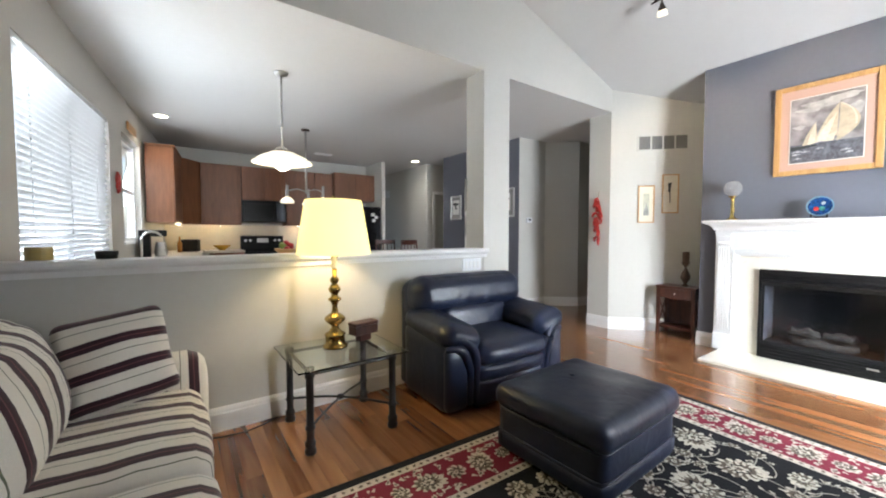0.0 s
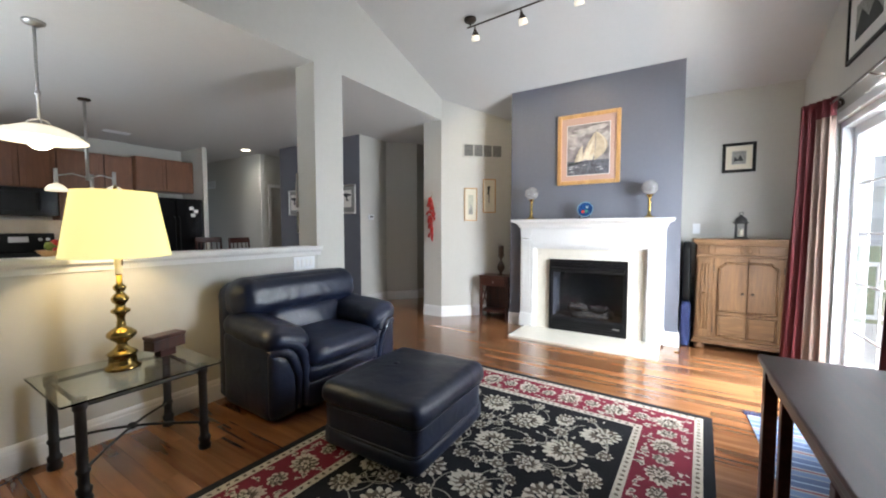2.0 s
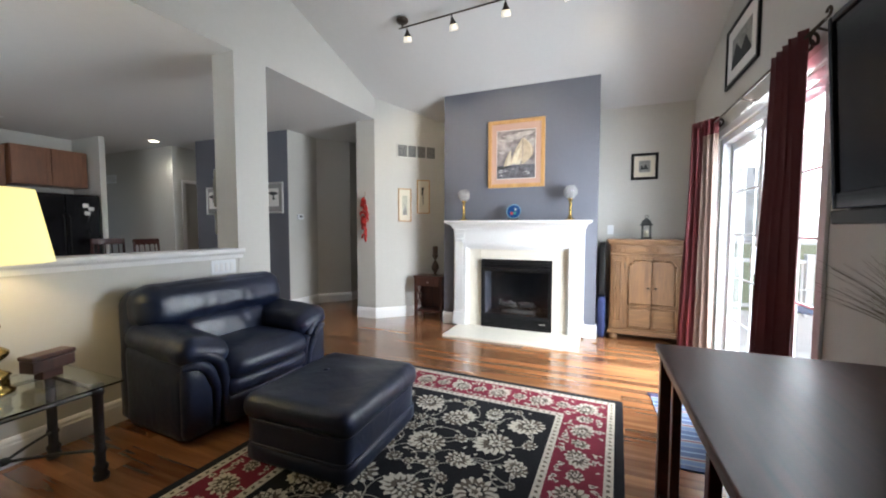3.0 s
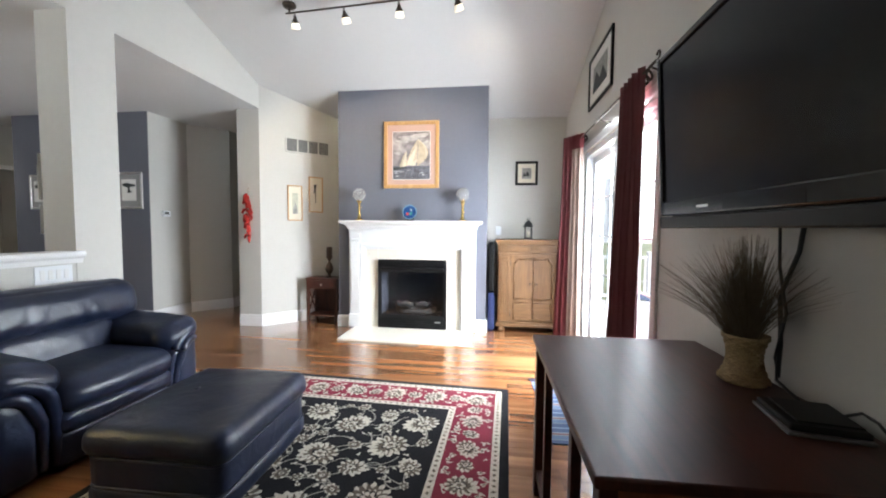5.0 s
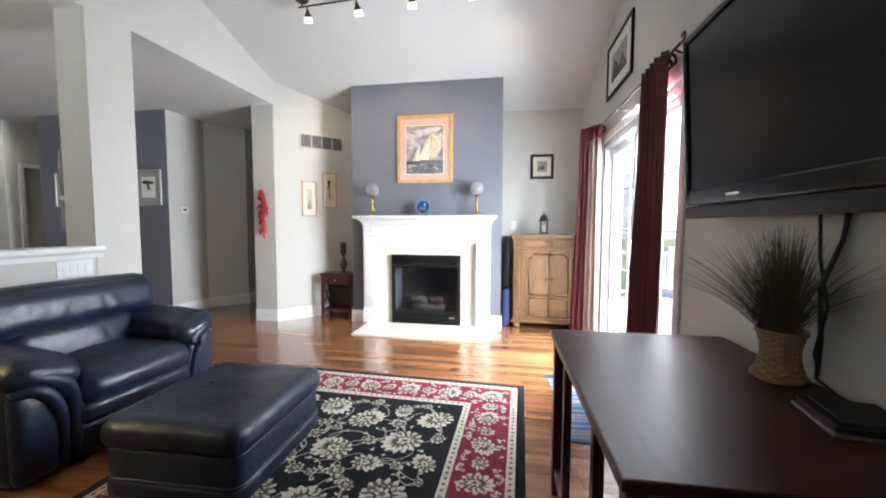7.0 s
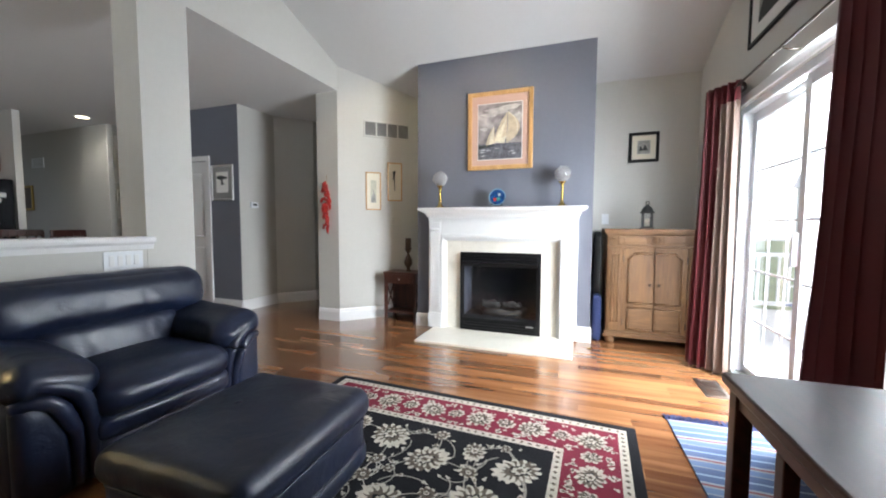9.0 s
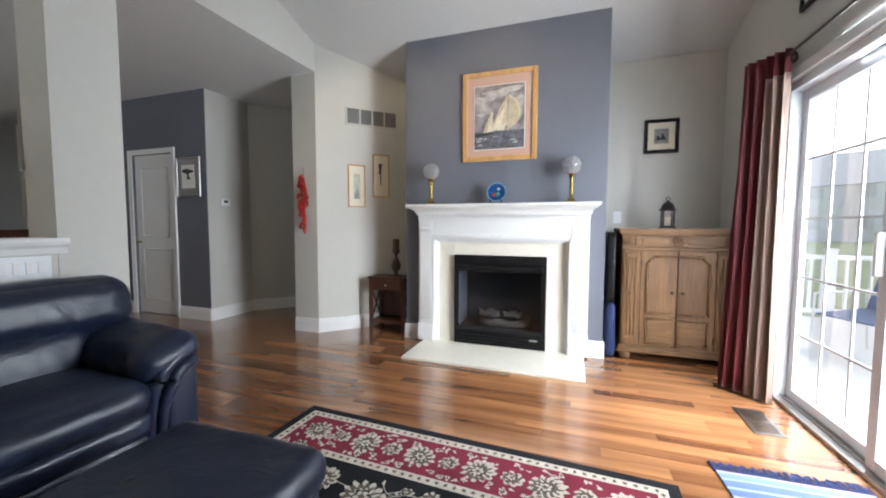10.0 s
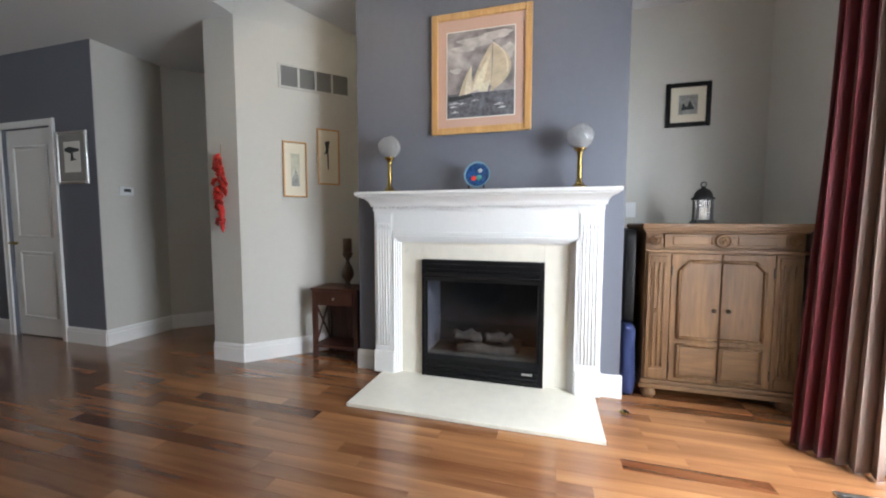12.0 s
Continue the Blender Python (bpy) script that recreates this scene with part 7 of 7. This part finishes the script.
# kitchen chandelier: three small bell shades
kc = thing("kitchen_chandelier", 1.93, 5.85, 0, 0, "steel chandelier with small white bell shades", "chandelier")
part("canopy", lathe([(0.0, FLAT - 0.001), (0.06, FLAT - 0.001), (0.055, FLAT - 0.02), (0.0, FLAT - 0.03)], 20), M_BRONZE, kc, smooth=True)
part("stem", tube([(0, 0, FLAT - 0.02), (0, 0, 1.80)], 0.016, 10), M_PEWTER, kc, smooth=True)
for k in range(3):
    a = math.pi + 2.094 * k + 0.15
    ax, ay = 0.28 * math.cos(a), 0.28 * math.sin(a)
    am = part("arm", tube([(0, 0, 1.83), (ax * 0.5, ay * 0.5, 1.86), (ax, ay, 1.82)], 0.007, 8), M_PEWTER, kc, smooth=True)
    part("socket", lathe([(0.0, 1.90), (0.018, 1.90), (0.020, 1.72), (0.0, 1.72)], 12, cx=ax, cy=ay), M_PEWTER, am, smooth=True)
    part("bell_shade", lathe([(0.022, 1.735), (0.06, 1.715), (0.088, 1.68), (0.094, 1.65), (0.088, 1.65), (0.055, 1.70), (0.022, 1.72)], 20, cx=ax, cy=ay), M_FROST, am, "lit white glass bell", smooth=True)

# island and small things on counters
isl = thing("kitchen_island", 1.6, 5.75, 0.0, 0, "maple kitchen island with pale worktop", "kitchen island")
part("body", boxes((-0.65, 0.75, -0.28, 0.32, 0, 0.88)), M_KITCHEN, isl)
part("top", boxes((-0.70, 0.80, -0.33, 0.37, 0.88, 0.92), bevel=0.006), M_COUNTER, isl)
fb = thing("fruit_bowl", 1.58, 5.62, 0.92, 0, "bowl heaped with green and red fruit", "fruit bowl")
part("bowl", lathe([(0.0, 0), (0.06, 0), (0.10, 0.03), (0.15, 0.09), (0.145, 0.092), (0.09, 0.04), (0.0, 0.02)], 22), M_OAKFRAME, fb, smooth=True)
fr_ = random.Random(5)
for k in range(13):
    a, r = fr_.uniform(0, 6.28), 0.09 * math.sqrt(fr_.random())
    x, y, z, rad = r * math.cos(a), r * math.sin(a), 0.09 + 0.07 * (1 - r / 0.09) + fr_.uniform(0, 0.04), fr_.uniform(0.032, 0.042)
    bm = lathe([(0.0, z - rad), (rad * 0.7, z - rad * 0.7), (rad, z), (rad * 0.75, z + rad * 0.68), (rad * 0.2, z + rad * 0.86), (0.0, z + rad * 0.8)], 14, cx=x, cy=y)
    part("fruit", bm, M_RED if x > -0.01 else material("green_fruit", (0.20, 0.26, 0.04), 0.35, vary=0.3), fb, smooth=True)
yb = thing("yellow_bowl", 1.02, 7.82, 0.92, 0, "yellow glazed shallow bowl on worktop", "bowl")
part("bowl", lathe([(0.0, 0), (0.05, 0), (0.06, 0.02), (0.14, 0.085), (0.136, 0.088), (0.05, 0.03), (0.0, 0.025)], 24), material("yellow_glaze", (0.45, 0.27, 0.04), 0.25, vary=0.2), yb, smooth=True)
cm = thing("coffee_maker", 0.12, 6.05, 0.92, 0, "black and steel coffee maker on worktop", "coffee maker")
part("tower", boxes((-0.14, -0.02, -0.10, 0.10, 0, 0.34), bevel=0.01), M_BLACKPAINT, cm)
part("head", boxes((-0.02, 0.14, -0.09, 0.09, 0.26, 0.34), bevel=0.012), M_BLACKPAINT, cm)
part("carafe", lathe([(0.0, 0.01), (0.06, 0.01), (0.07, 0.06), (0.05, 0.17), (0.055, 0.19), (0.0, 0.19)], 20, cx=0.075), M_PEWTER, cm, "steel carafe", smooth=True)
fc = thing("kitchen_faucet", 0.02, 5.75, 0.92, 0, "arched steel kitchen faucet", "faucet")
part("spout", tube([(0, 0, 0), (0, 0, 0.22)] + [(0.10 - 0.10 * math.cos(a), 0, 0.22 + 0.10 * math.sin(a)) for a in [i * 0.35 for i in range(1, 9)]], 0.013, 10), M_PEWTER, fc, smooth=True)
bx = thing("bread_box", 0.55, 7.55, 0.92, -20, "black bread box on worktop", "bread box")
part("case", boxes((-0.12, 0.12, -0.08, 0.08, 0, 0.20), bevel=0.02), M_BLACKPAINT, bx)
bb = thing("oil_bottle", 0.40, 7.35, 0.92, 0, "amber oil bottle on worktop", "bottle")
part("bottle", lathe([(0.0, 0), (0.032, 0), (0.034, 0.14), (0.014, 0.19), (0.012, 0.25), (0.0, 0.25)], 16), material("amber_glass", (0.30, 0.13, 0.03), 0.15, vary=0.1), bb, smooth=True)
mg = thing("dark_mug", 0.03, 2.93, 1.083, 0, "dark low dish on the half wall cap", "dish")
part("dish", lathe([(0.0, 0), (0.045, 0), (0.052, 0.04), (0.049, 0.042), (0.042, 0.008), (0.0, 0.006)], 18), M_BLACKPAINT, mg, smooth=True)
jc = thing("jar_candle", -0.225, 2.90, 1.083, 0, "glass jar candle with yellow wax on the cap", "candle")
part("wax", lathe([(0.0, 0.004), (0.052, 0.004), (0.052, 0.07), (0.0, 0.07)], 20), material("yellow_wax", (0.48, 0.36, 0.09), 0.5, vary=0.1), jc, "yellow wax")
part("jar", lathe([(0.0, 0), (0.056, 0), (0.057, 0.11), (0.054, 0.11), (0.0535, 0.003), (0.0, 0.003)], 24), M_THINGLASS, jc, "clear glass jar", smooth=True)

# foyer: small painting, vent, dark chair backs over the cap
fpn = thing("foyer_painting", 4.85, 9.35, 1.62, 0, "small gilt framed painting in foyer", "picture")
frame_parts(fpn, 0.34, 0.44, 0.04, 0.03, M_BRASS)
sheet("canvas", fpn, -0.012, -0.13, 0.13, -0.18, 0.18, M_CARVED, "dark brown canvas")
fv = thing("foyer_wall_vent", 4.85, 9.0, 2.22, 0, "white wall vent in foyer", "vent")
frame_parts(fv, 0.36, 0.16, 0.015, 0.01, M_VINYL)
for k in range(6):
    part("louvre", boxes((-0.008, -0.002, -0.165, 0.165, -0.06 + k * 0.022 - 0.006, -0.06 + k * 0.022 + 0.004)), M_VINYL, fv)
for x, y, rz in ((4.0, 6.1, 10), (3.72, 6.75, -15)):
    cc = thing("dining_chair", x, y, 0.0, rz, "dark wooden dining chair with slatted back", "chair", "kitchen dining chairs")
    part("seat", boxes((-0.21, 0.21, -0.21, 0.21, 0.43, 0.465), bevel=0.01), M_DARKWOOD, cc)
    for sx in (-1, 1):
        part("front_leg", boxes((sx * 0.20, sx * 0.165, -0.20, -0.165, 0, 0.43)), M_DARKWOOD, cc)
        part("back_post", tube([(sx * 0.185, 0.19, 0), (sx * 0.185, 0.19, 0.46), (sx * 0.185, 0.25, 1.08)], 0.018, 8), M_DARKWOOD, cc)
    part("top_rail", boxes((-0.19, 0.19, 0.235, 0.26, 1.00, 1.09), bevel=0.008), M_DARKWOOD, cc)
    for k in range(4):
        xk = -0.12 + 0.08 * k
        part("back_slat", tube([(xk, 0.195, 0.47), (xk, 0.24, 1.05)], 0.009, 6), M_DARKWOOD, cc)

# ---- floor boards, running from side to side ----
BW, GAP = 0.0825, 0.0008
fl = bpy.data.objects["floor"]
frnd = random.Random(21)
meshes = {}


def board_mesh(length):
    if length not in meshes:
        bm = boxes((-BW / 2 + GAP / 2, BW / 2 - GAP / 2, GAP / 2, length - GAP / 2, -0.0118, 0.0))
        me = bpy.data.meshes.new("plank")
        bm.to_mesh(me)
        bm.free()
        me.materials.append(M_FLOOR)
        meshes[length] = me
    return meshes[length]


verts, faces = [], []


def rest_board(x, y0, y1):
    a, b = x - BW / 2 + GAP / 2, x + BW / 2 - GAP / 2
    k = len(verts)
    verts.extend([(a, y0, -0.0118), (b, y0, -0.0118), (b, y1 - GAP, -0.0118), (a, y1 - GAP, -0.0118), (a, y0, 0), (b, y0, 0), (b, y1 - GAP, 0), (a, y1 - GAP, 0)])
    faces.extend([(k + 4, k + 5, k + 6, k + 7), (k, k + 1, k + 5, k + 4), (k + 1, k + 2, k + 6, k + 5), (k + 2, k + 3, k + 7, k + 6), (k + 3, k, k + 4, k + 7)])


row = 0
x = X_END + BW / 2
while x < 8.1:
    y = -1.10 if SL0 < x < SL1 else -1.03
    if 1.45 < x < 5.66:
        first = True
        while y < 2.9:
            L = frnd.choice((0.3, 0.45, 0.6, 0.9)) if first else frnd.choice((0.6, 0.75, 0.9, 1.05, 1.2, 1.35))
            first = False
            ob = new("plank", board_mesh(L))
            ob.location = (x, y, 0)
            ob.parent = fl
            y += L
    while y < 9.95:
        L = min(frnd.uniform(0.45, 1.4), 9.96 - y)
        rest_board(x, y, y + L)
        y += L
    x += BW
    row += 1
me = bpy.data.meshes.new("far_planks")
me.from_pydata(verts, [], faces)
me.materials.append(M_FLOOR_FAR)
tagged(new("far_planks", me), kind="stuff").parent = fl
